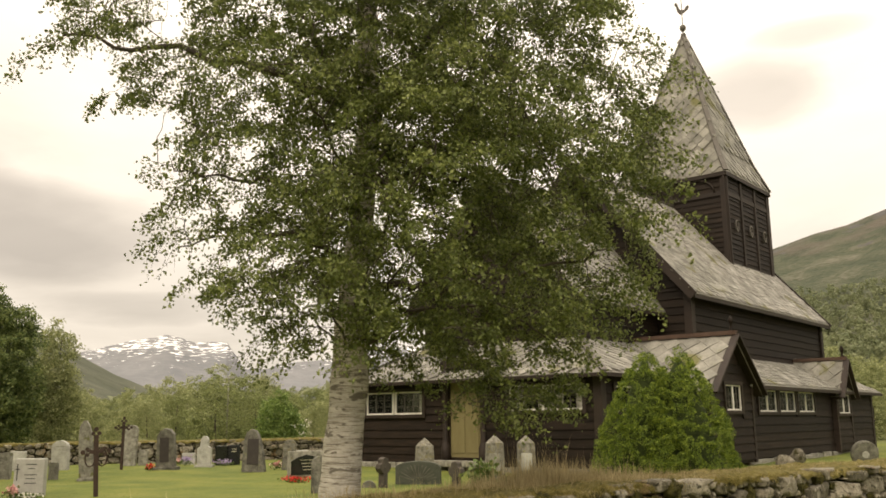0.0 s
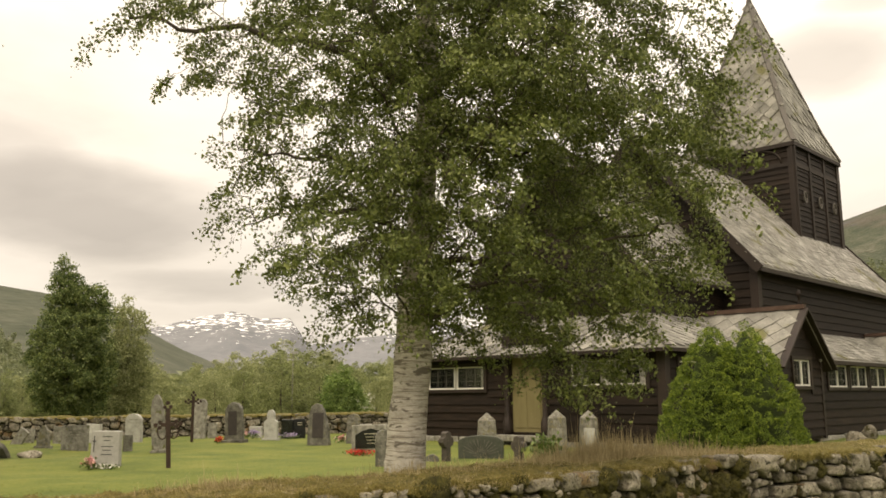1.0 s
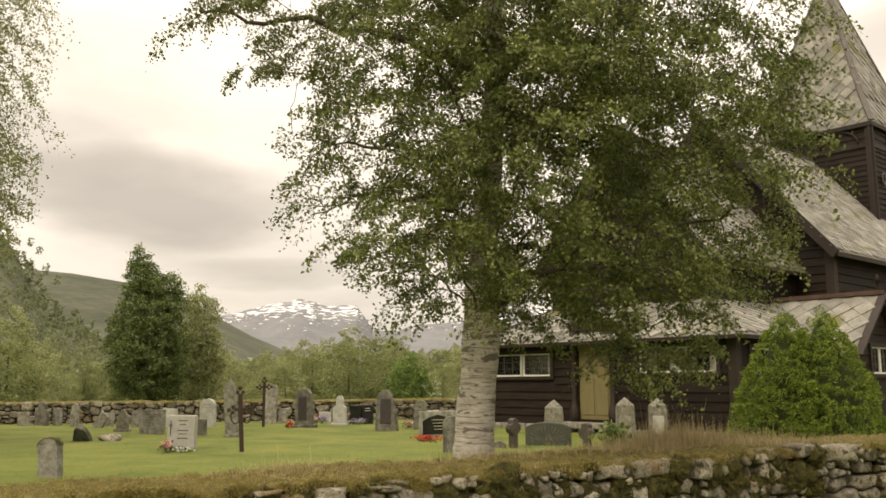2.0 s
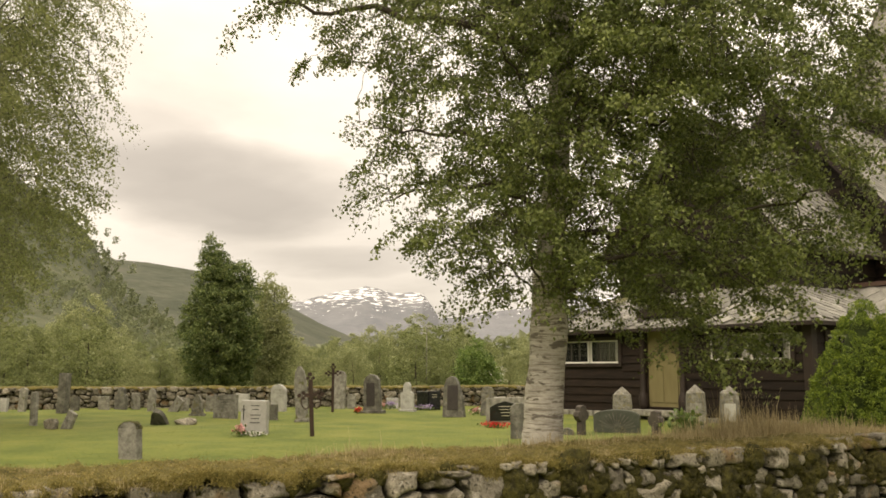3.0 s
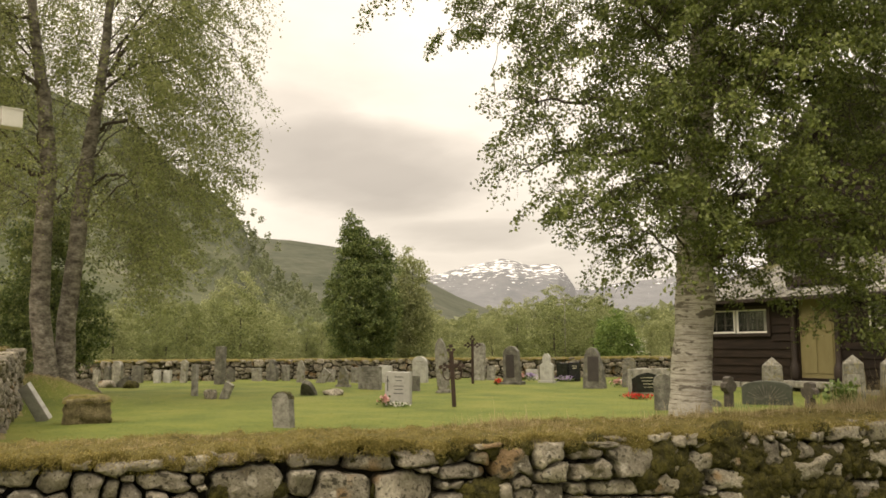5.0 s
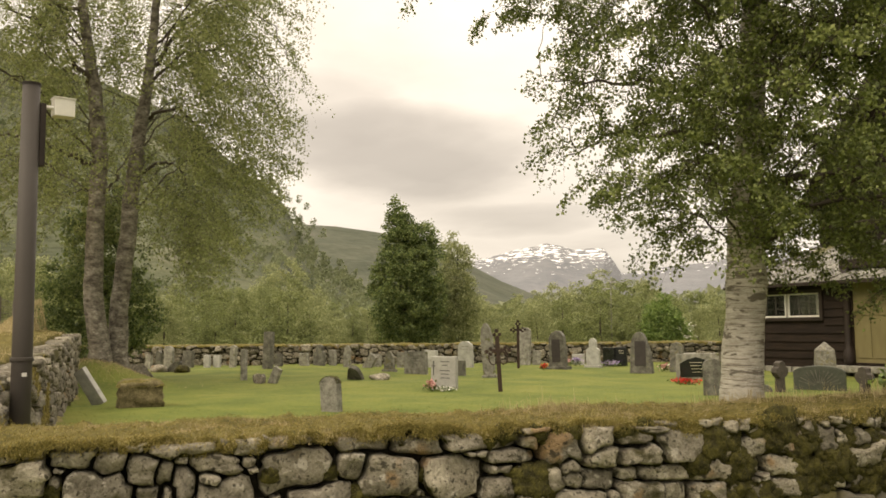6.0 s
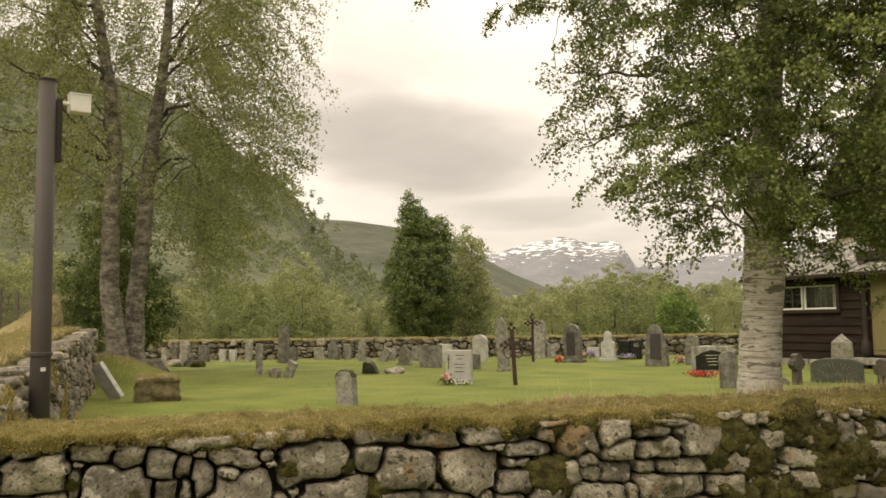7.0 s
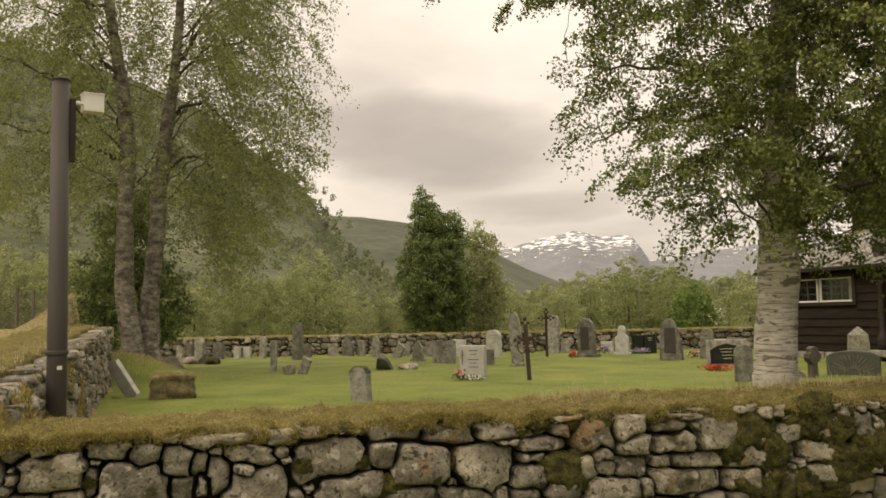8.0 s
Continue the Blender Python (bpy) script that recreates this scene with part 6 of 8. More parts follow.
        if twiggy and dist > 0.04:
            t0 = min(rr, shoot * (1.0 + dist))
            wood.tube(gnarled(bend(q, at, dist * 0.12, 3), 0.10, r, 2), [t0 * (1 - 0.08 * k) for k in range(5)], 3, False)
        leafpos.append(sprig(rng, at, way, ln, droop * r.uniform(0.5, 1.6), twigs, max(4, int(per * r.uniform(0.65, 1.35))), loose, hang * r.uniform(0.5, 1.5), wood if twiggy else None, shoot * 0.7))
    pos = np.concatenate(leafpos)
    if wood.v:
        tagged(part("branchwork", wood, M["twig"], tree, smooth=True), kind="stuff")
    sizes = leaf * rng.uniform(0.65, 1.25, len(pos))
    link("crown", leaves_mesh("crown", pos, sizes, leaf_m, fold, 0.5, 0.74, rng), tree)
    return tree


# the old birch just behind the wall. right, back: the crown is measured across and along the view of it
RX, RY = 0.766, 0.643


def birch_space(x, y, z):
    u, w = x * RX + y * RY, -x * RY + y * RX
    left = spline([(1.45, -0.25), (1.65, -0.45), (2.0, -0.9), (2.4, -1.28), (2.76, -1.45), (3.3, -1.42), (3.65, -1.65), (3.9, -2.3), (4.2, -2.45), (4.5, -2.3), (5.5, -2.3), (7, -1.6), (8.2, -0.3)], z)
    right = spline([(1.05, 1.6), (1.5, 1.8), (1.9, 2.2), (2.4, 2.42), (2.94, 2.5), (3.74, 2.62), (4.2, 2.3), (5.5, 2.1), (7, 1.4), (8.2, 0.3)], z)
    floor = spline([(-2.6, 3.7), (-2.0, 3.4), (-1.7, 2.6), (-1.1, 1.95), (-0.6, 1.62), (-0.1, 1.55), (0.3, 1.52), (0.65, 1.5), (0.8, 1.3), (1.0, 1.12), (1.6, 1.12), (1.8, 1.55), (2.1, 1.8), (2.3, 2.0), (2.6, 2.6)], u)
    mid, half = (left + right) / 2, (right - left) / 2
    if half <= 0.05 or z < floor or z > 8.2:
        return False
    if 0.26 < u < 0.52 and 1.95 < z < 2.6 and noise.noise((u * 4, w * 4, z * 4)) > 0.0:
        return False
    e = (u - mid) / half
    deep = 1.55 * min(1, (z - 0.7) / 1.5) * min(1, (8.6 - z) / 2.5)
    return abs(e) < 0.98 and abs(w) < deep * math.sqrt(max(0.0, 1 - 0.8 * e * e)) + 0.1


BX, BY = -5.0, 4.75


def across(u, w, z):
    """A place by its distance to the right, behind and above the foot of the birch."""
    return (u * RX - w * RY, u * RY + w * RX, z)


BIRCH_LIMBS = [(0.052, across(0.17, 0, 3.5), across(-0.2, -0.1, 3.74), across(-0.74, -0.15, 3.92), across(-1.55, -0.2, 4.12), across(-2.3, -0.2, 4.2)),
               (0.05, across(0.2, 0, 3.5), across(0.48, -0.1, 3.85), across(0.8, -0.1, 4.4), across(1.1, -0.1, 5.2)),
               (0.045, across(0.17, 0, 3.55), across(-0.08, -0.15, 3.85), across(-0.32, -0.1, 4.3), across(-0.45, 0.1, 5.1)),
               (0.035, across(0.19, 0, 3.2), across(0.6, -0.2, 3.22), across(1.1, -0.3, 3.2), across(1.8, -0.3, 3.4)),
               (0.036, across(0.08, 0, 1.98), across(0.32, -0.25, 2.08), across(0.75, -0.4, 2.12), across(1.35, -0.5, 2.15), across(2.0, -0.5, 2.32)),
               (0.028, across(0.07, 0, 1.72), across(0.3, -0.25, 1.84), across(0.7, -0.45, 1.9), across(1.15, -0.6, 1.92), across(1.5, -0.65, 1.66)),
               (0.026, across(0.1, 0, 2.3), across(-0.3, -0.25, 2.48), across(-0.8, -0.3, 2.55), across(-1.25, -0.25, 2.42)),
               (0.028, across(0.13, 0, 2.7), across(-0.35, 0.1, 2.95), across(-0.9, 0.1, 3.05), across(-1.4, 0, 3.1)),
               (0.03, across(0.15, 0, 2.9), across(0.5, 0.1, 3.1), across(1.0, 0.2, 3.05), across(1.6, 0.2, 2.8))]
grow("birch_tree", "old white-barked birch with a wide green leafy crown", (BX, BY, 0.0),
     [across(-0.03, 0, -0.15), across(-0.02, 0, 0.25), across(0.0, 0, 0.9), across(0.045, 0, 1.5), across(0.08, 0, 2.1), across(0.14, 0, 2.9), across(0.19, 0, 3.5), across(0.15, 0.05, 4.6), across(0.2, 0, 5.8), across(0.2, 0, 7.8)],
     [0.19, 0.163, 0.150, 0.142, 0.112, 0.095, 0.098, 0.085, 0.055, 0.015],
     birch_space, (-3, -3, 1.0, 3, 3, 8.2), 980, (0.26, 0.48), 0.030, M["birch_leaf"], M["bark"], 11, droop=0.4, twigs=10, per=19, loose=0.023, hang=0.6, limbs=26, limb_r=0.0055, made=BIRCH_LIMBS, gap=0.45, gap_size=0.42, near=0.14, trunk_sides=20, limb_from=0.23, shoot=0.004, wander=0.8,
     extra=((26, lambda x, y, z: 0.8 < x * RX + y * RY < 1.75 and z < 2.2 and -1.0 < -x * RY + y * RX < -0.1), (130, lambda x, y, z: -0.5 < x * RX + y * RY < 1.0 and 2.1 < z < 4.8), (190, lambda x, y, z: 0.4 < x * RX + y * RY < 2.4 and 2.8 < z < 5.2), (28, lambda x, y, z: 1.35 < x * RX + y * RY < 2.45 and 2.0 < z < 3.0), (40, lambda x, y, z: 0.1 < x * RX + y * RY < 0.9 and 1.6 < z < 2.5), (62, lambda x, y, z: -0.2 < x * RX + y * RY < 0.4 and -0.9 < -x * RY + y * RX < -0.12 and 1.75 < z < 4.8)))


# the twin birches at the end of the side wall
def twin_space(lo, hi, stems):
    def f(x, y, z):
        # y runs across the view here, x along it
        right = spline([(1.6, hi * 0.45), (2.6, hi * 0.62), (3.6, hi * 0.84), (4.4, hi * 0.97), (6.5, hi * 1.02), (8.5, hi * 1.0), (11, hi * 0.6), (13, 0.3)], z)
        left = spline([(2.0, lo * 0.3), (3.5, lo * 0.7), (5, lo), (9, lo), (13, -0.2)], z)
        floor = (2.6 if y < 0.9 or hi < 3 else 1.5) + 1.8 * abs(noise.noise((x * 0.7, y * 0.7, 3)))
        # little grows just in front of the two stems
        if x > -0.15 and noise.noise((x * 2, y * 2, z * 2)) > -0.22:
            for stem in stems:
                if abs(y - spline(stem, z)) < 0.34:
                    return False
        # and the middle of the crown is airy
        if -0.9 < y < 1.3 and noise.noise((x * 3 + 9, y * 3, z * 3)) > -0.05:
            return False
        return left < y < right and z > floor and abs(x) < 2.6 * min(1, (13.3 - z) / 4)
    return f


TX = -18.9
grow("birch_tree", "tall grey-barked birch with thin weeping foliage, one of two", (TX, 1.22, 0.4),
     [(0, 0.14, -0.3), (0, 0.10, 0.3), (0, -0.05, 1.6), (0, -0.03, 3.0), (0, 0.02, 4.2), (0, -0.12, 5.6), (0, -0.30, 6.6), (0, -0.42, 7.6), (0.1, -0.5, 10), (0.1, -0.4, 12.5)],
     [0.30, 0.21, 0.185, 0.17, 0.16, 0.135, 0.105, 0.09, 0.07, 0.03],
     twin_space(-3.4, 2.2, ([(0, 0), (4, 0), (7.6, -0.4), (12, -0.4)], [(0, 0.5), (4, 0.8), (6, 1.1), (12, 1.4)])), (-2.8, -4, 2, 2.8, 3, 13), 370, (0.6, 1.1), 0.056, M["birch_leaf_pale"], M["bark_grey"], 23, droop=0.75, twigs=10, per=13, loose=0.055, hang=1.0, limbs=16, limb_r=0.0048, arch=0.34,
     made=[(0.05, (0, -0.05, 4.0), (0.2, -0.6, 4.15), (0.4, -1.2, 4.5), (0.4, -1.75, 4.42), (0.4, -2.6, 4.6)), (0.055, (0, -0.12, 5.6), (0.2, -0.55, 6.1), (0.3, -0.9, 6.6), (0.3, -1.5, 6.85), (0.3, -2.2, 7.3)), (0.03, (0, -0.1, 3.3), (0.3, 0.3, 3.7), (0.3, 0.5, 4.2), (0.2, 0.9, 4.6)), (0.04, (0, -0.4, 7.2), (0.2, -1.0, 7.25), (0.2, -1.7, 7.2))],
     gap=0.26, gap_size=0.9, near=0.25, limb_from=0.3, group="twin birches", shoot=0.0042)
grow("birch_tree", "tall grey-barked birch with thin weeping foliage, one of two", (TX - 0.3, 1.66, 0.35),
     [(0, 0.06, -0.3), (0, 0.03, 0.3), (0, 0.08, 1.6), (0, 0.2, 3.0), (0, 0.28, 4.2), (0, 0.46, 5.6), (0, 0.58, 6.6), (0, 0.62, 7.6), (0.1, 0.9, 10), (0.1, 1.0, 12.5)],
     [0.29, 0.20, 0.175, 0.165, 0.155, 0.12, 0.10, 0.085, 0.06, 0.03],
     twin_space(-1.5, 3.15, ([(0, -0.4), (4, -0.45), (7.6, -0.85), (12, -0.85)], [(0, 0.05), (4, 0.3), (6, 0.52), (12, 0.9)])), (-2.8, -2, 1.5, 2.8, 4.6, 13), 650, (0.6, 1.1), 0.056, M["birch_leaf_pale"], M["bark_grey"], 37, droop=0.75, twigs=10, per=13, loose=0.055, hang=1.0, limbs=20, limb_r=0.0048, arch=0.34,
     made=[(0.045, (0, 0.45, 5.2), (0.3, 0.75, 5.32), (0.4, 1.1, 5.38), (0.4, 1.45, 5.1), (0.5, 1.7, 4.5)), (0.06, (0, 0.56, 6.2), (0.1, 0.9, 6.8), (0.2, 1.3, 7.4), (0.2, 2.0, 8.2)), (0.04, (0, 0.35, 4.0), (0.3, 0.8, 4.25), (0.4, 1.1, 4.15), (0.4, 1.3, 3.7)), (0.035, (0, 0.5, 5.9), (0.3, 1.2, 6.6), (0.4, 2.0, 6.9), (0.4, 2.9, 6.3), (0.4, 3.4, 5.3)), (0.03, (0, 0.6, 6.8), (0.2, 1.4, 7.6), (0.3, 2.4, 7.9), (0.3, 3.3, 7.3), (0.3, 3.7, 6.5))],
     gap=0.26, gap_size=0.9, near=0.25, limb_from=0.28, group="twin birches", shoot=0.0042)


def profile_space(rows, deep, turn, seed, wob=0.16, second=None):
    """A crown by its height, left and right reach as seen along the bearing turn, uneven all round. second: another such outline for a side leader."""
    c, d = math.cos(radians(turn)), math.sin(radians(turn))

    def f(x, y, z):
        u, w = x * c + y * d, -x * d + y * c
        for table in (rows, second):
            if not table or z < table[0][0] or z > table[-1][0]:
                continue
            lo, hi = spline([q[:2] for q in table], z), spline([(q[0], q[2]) for q in table], z)
            mid, half = (lo + hi) / 2, (hi - lo) / 2
            half *= 1 + wob * (noise.noise((u * 1.6 + seed, w * 1.6, z * 1.6)) + 0.7 * noise.noise((u * 3.8 + seed, w * 3.8, z * 3.8)))
            if half > 0.02 and ((u - mid) / half) ** 2 + (w / (deep * half)) ** 2 < 1:
                return True
        return False
    return f


def lobed_space(h, half, low, seed, count=16, size=(0.22, 0.42), taper=0.8):
    """A crown of leafy boughs: rounded lobes set round the stem, narrower towards a pointed top, with gaps between."""
    q = random.Random(seed)
    lobes = []
    for i in range(count):
        k = ((i + q.random()) / count) ** 0.9
        a = i * 2.4 + q.uniform(-0.5, 0.5)
        wide = half * (1 - taper * k ** 1.3)
        rad = half * q.uniform(*size) * (1 - 0.45 * k)
        out = max(wide - rad, 0) * q.uniform(0.75, 1.1)
        lobes.append((out * math.cos(a), out * math.sin(a), low + (h - low) * (0.08 + 0.86 * k), rad, rad * q.uniform(0.9, 1.5)))
    lobes.append((0, 0, h - half * 0.35, half * 0.15, half * 0.4))
    core = half * 0.45

    def f(x, y, z):
        for cx, cy, cz, a, b in lobes:
            e = ((x - cx) ** 2 + (y - cy) ** 2) / (a * a) + ((z - cz) / b) ** 2
            if 0.22 < e < 1:
                return True
        k = (z - low) / (h - low)
        return 0 < k < 0.75 and x * x + y * y < (core * (1 - k)) ** 2
    return f


# the dark alder against the far wall and its paler neighbour
grow("alder_tree", "dense dark-green young tree behind the far wall", (-27.9, 12.0, -0.1), [(0, 0, -0.2), (-0.1, -0.2, 2), (-0.18, -0.4, 4.9)], [0.16, 0.1, 0.02],
     profile_space([(0.3, -0.5, 0.7), (0.9, -0.9, 0.9), (1.6, -1.28, 1.08), (2.3, -1.35, 1.12), (3.2, -1.28, 1.02), (3.8, -1.05, 0.95), (4.4, -0.92, 0.6), (4.9, -0.78, 0.15), (5.35, -0.62, -0.25), (5.8, -0.48, -0.42)], 0.95, 66.7, 5, 0.2, [(3.4, 0.0, 1.1), (4.2, 0.15, 1.0), (4.7, 0.3, 0.85), (5.0, 0.5, 0.65)]), (-2.4, -2.4, 0, 2.4, 2.4, 6), 900, (0.24, 0.46), 0.075, M["alder_leaf"], M["twig"], 51, droop=0.1, twigs=7, per=8, loose=0.045, hang=0.2, limbs=10, limb_r=0.003, near=0.12, twiggy=False, wander=0.9, extra=((70, lambda x, y, z: z > 4.3), (16, lambda x, y, z: z > 5.1)))
grow("birch_tree", "young pale-green birch beside the alder", (-29.2, 14.4, -0.1), [(0, 0, -0.2), (0, 0, 2), (0.1, 0.1, 4.2)], [0.05, 0.035, 0.01],
     profile_space([(0.3, -0.5, 0.6), (1.5, -0.75, 0.85), (2.6, -0.68, 0.72), (3.6, -0.5, 0.5), (4.3, -0.38, 0.34), (4.9, -0.1, 0.02)], 1.0, 65, 8, 0.25), (-1.6, -1.6, 0, 1.6, 1.6, 5.2), 330, (0.3, 0.55), 0.085, M["wood_leaf"], M["twig"], 53, droop=0.4, twigs=7, per=8, loose=0.06, limbs=6, limb_r=0.002, gap=0.12, gap_size=0.6, near=0.15, twiggy=False)
grow("alder_tree", "dark shrubby tree behind the twin birches", (-22.0, 1.5, 0.5), [(0, 0, -0.2), (0, 0, 1.6), (0.1, 0.1, 3.6)], [0.12, 0.08, 0.02],
     lobed_space(4.4, 1.55, 0.1, 7, 22, (0.26, 0.42), 0.6), (-2, -2, 0, 2, 2, 4.6), 330, (0.35, 0.6), 0.075, M["alder_leaf"], M["twig"], 57, droop=0.2, twigs=8, per=9, loose=0.05, limbs=14, gap=0.15, gap_size=0.7, near=0.15, twiggy=False)

grow("garden_shrub", "fresh green rounded shrub behind the far wall", (-23.2, 19.1, -0.1), [(0, 0, -0.2), (0, 0, 0.8), (0, 0, 1.6)], [0.05, 0.03, 0.01],
     profile_space([(0.1, -0.55, 0.55), (0.6, -0.75, 0.75), (1.2, -0.75, 0.8), (1.8, -0.55, 0.55), (2.25, -0.1, 0.15)], 1.0, 50.5, 3, 0.25), (-1, -1, 0, 1, 1, 2.4), 240, (0.22, 0.4), 0.07, M["shrub_leaf"], M["twig"], 58, droop=0.1, twigs=7, per=8, loose=0.04, limbs=6, limb_r=0.003, near=0.1, twiggy=False, wander=0.8)

# woodland behind the churchyard: a few kinds, each tree a thing of its own
kinds = []
for i, (h, half, low, pt, lm, seed) in enumerate(((4.4, 1.5, 0.2, 0.35, "wood_leaf", 61), (5.2, 1.35, 0.3, 0.6, "wood_leaf", 62), (3.6, 1.7, 0.1, 0.15, "wood_leaf", 63), (5.0, 1.6, 0.2, 0.4, "wood_leaf_b", 64), (4.6, 1.3, 0.2, 0.65, "wood_leaf_b", 65))):
    if lm not in M:
        # lightened for haze in the same way
        M[lm] = leaf_mat("greener_woodland_leaves", [(0.15, (0.10, 0.125, 0.05)), (0.5, (0.215, 0.248, 0.098)), (0.85, (0.36, 0.385, 0.17))], 0.46)
    kinds.append((h, grow("woodland_tree", "pale green deciduous tree at the wood's edge", (-40 - 3 * i, -60, -1.5), [(0, 0, -0.2), (0, 0, h * 0.4), (0.05, 0.05, h * 0.7)], [0.07, 0.04, 0.01],
                  lobed_space(h, half * 1.15, low, seed, 20, (0.24, 0.45), 0.35 + 0.6 * pt), (-2.4, -2.4, 0, 2.4, 2.4, h + 0.3), 190, (0.35, 0.65), 0.095, M[lm], M["twig"], seed, droop=0.35, twigs=7, per=8, loose=0.06, limbs=5, limb_r=0.003, near=0.18, twiggy=False, group="woodland edge")))
TREELINE = [(5, 4.6), (16, 4.6), (19, 3.0), (25, 2.5), (47, 2.5), (48, 2.6), (50.5, 3.0), (52.4, 4.0), (54.9, 4.3), (57, 2.7), (59.6, 2.5), (62, 2.2), (66, 2.3), (69.2, 2.3), (71.5, 2.2), (74.3, 4.1), (78, 3.4), (81, 3.0), (84, 3.6), (90, 4.2), (100, 5)]
r = random.Random(77)
for dist, lo, hi, step, scale in ((36, 46, 60, 3.0, 0.80), (37, 73, 92, 3.6, 0.95), (46, 45, 96, 2.6, 0.95), (58, 45, 98, 2.1, 1.0), (74, 44, 100, 1.7, 1.0), (52, 6, 20, 2.4, 0.95), (70, 4, 24, 2.0, 1.0)):
    az = lo + r.uniform(0, step)
    while az < hi:
        d = dist * r.uniform(0.92, 1.1)
        top = 1.1 + d * math.tan(radians(spline(TREELINE, az) * scale * r.uniform(0.72, 1.08)))
        h, kind = r.choice(kinds)
        s = max(top, 1.6) / h
        x, y = -math.sin(radians(az)) * d, math.cos(radians(az)) * d
        m = pose(x, y, ground_z(x, y) - 0.1, r.uniform(-3, 3), r.uniform(-3, 3), r.uniform(0, 360)) @ Matrix.Diagonal((s * r.uniform(0.9, 1.3), s * r.uniform(0.9, 1.3), s, 1))
        copy_thing(kind, m)
        az += step * r.uniform(0.6, 1.4)
for h, k in kinds:
    for o in (*k.children_recursive, k):
        bpy.data.objects.remove(o)


def far_woods():
    """Woods across the valley floor and the trees on the steep side: rough little crowns, past counting."""
    rr = np.random.default_rng(9)
    groups = []
    hill = bpy.data.objects["hillside"].data
    co = np.array([v.co[:] for v in hill.vertices])
    co = co[(co[:, 2] > 1)]
    pick = co[rr.integers(0, len(co), 10500)] + rr.normal(0, 1, (10500, 3)) * np.array([7, 7, 1.0])
    dist = np.hypot(pick[:, 0], pick[:, 1])
    keep = (dist < 700)
    groups.append((pick[keep], np.clip(dist[keep] / 90, 2.2, 6.0)))
    fell = bpy.data.objects["fell_side"].data
    co = np.array([v.co[:] for v in fell.vertices])
    bearing = np.degrees(np.arctan2(-co[:, 0], co[:, 1]))
    co = co[(co[:, 2] > 2) & (co[:, 2] < 120) & (bearing > 8) & (bearing < 26)]
    pick = co[rr.integers(0, len(co), 3400)] + rr.normal(0, 1, (3400, 3)) * np.array([16, 16, 3.0])
    groups.append((pick, rr.uniform(5, 11, 3400)))
    az = np.radians(rr.uniform(42, 102, 1500))
    d = rr.uniform(95, 330, 1500)
    groups.append((np.stack([-np.sin(az) * d, np.cos(az) * d, np.zeros(1500)], 1), rr.uniform(3.2, 5.5, 1500)))
    az = np.radians(rr.uniform(0, 30, 300))
    d = rr.uniform(90, 300, 300)
    groups.append((np.stack([-np.sin(az) * d, np.cos(az) * d, np.zeros(300)], 1), rr.uniform(3.2, 5.5, 300)))
    pos, size = [], []
    for c, s in groups:
        k = 30
        q = rr.normal(size=(len(c), k, 3))
        q /= np.linalg.norm(q, axis=2, keepdims=True)
        q *= rr.uniform(0.5, 1.0, (len(c), k, 1))
        q = q * s[:, None, None] * np.array([0.36, 0.36, 0.5]) + np.array([0, 0, 0.5]) * s[:, None, None]
        pos.append((c[:, None, :] + q).reshape(-1, 3))
        size.append(np.repeat(s * 0.26, k))
    pos, size = np.concatenate(pos), np.concatenate(size)
    ob = link("far_woods", leaves_mesh("far_woods", pos, size, M["far_leaf"], 0.2, 0.2, 0.9, rr))
    tagged(ob, "mixed birch woods on the valley floor and steep side", "woods", kind="stuff")


# the valley's haze is mixed into these lighter greens
M["far_leaf"] = leaf_mat("far_woodland_leaves", [(0.15, (0.11, 0.135, 0.07)), (0.5, (0.195, 0.222, 0.118)), (0.85, (0.30, 0.31, 0.17))], 0.4, patch=0.035, share=0.6)
far_woods()


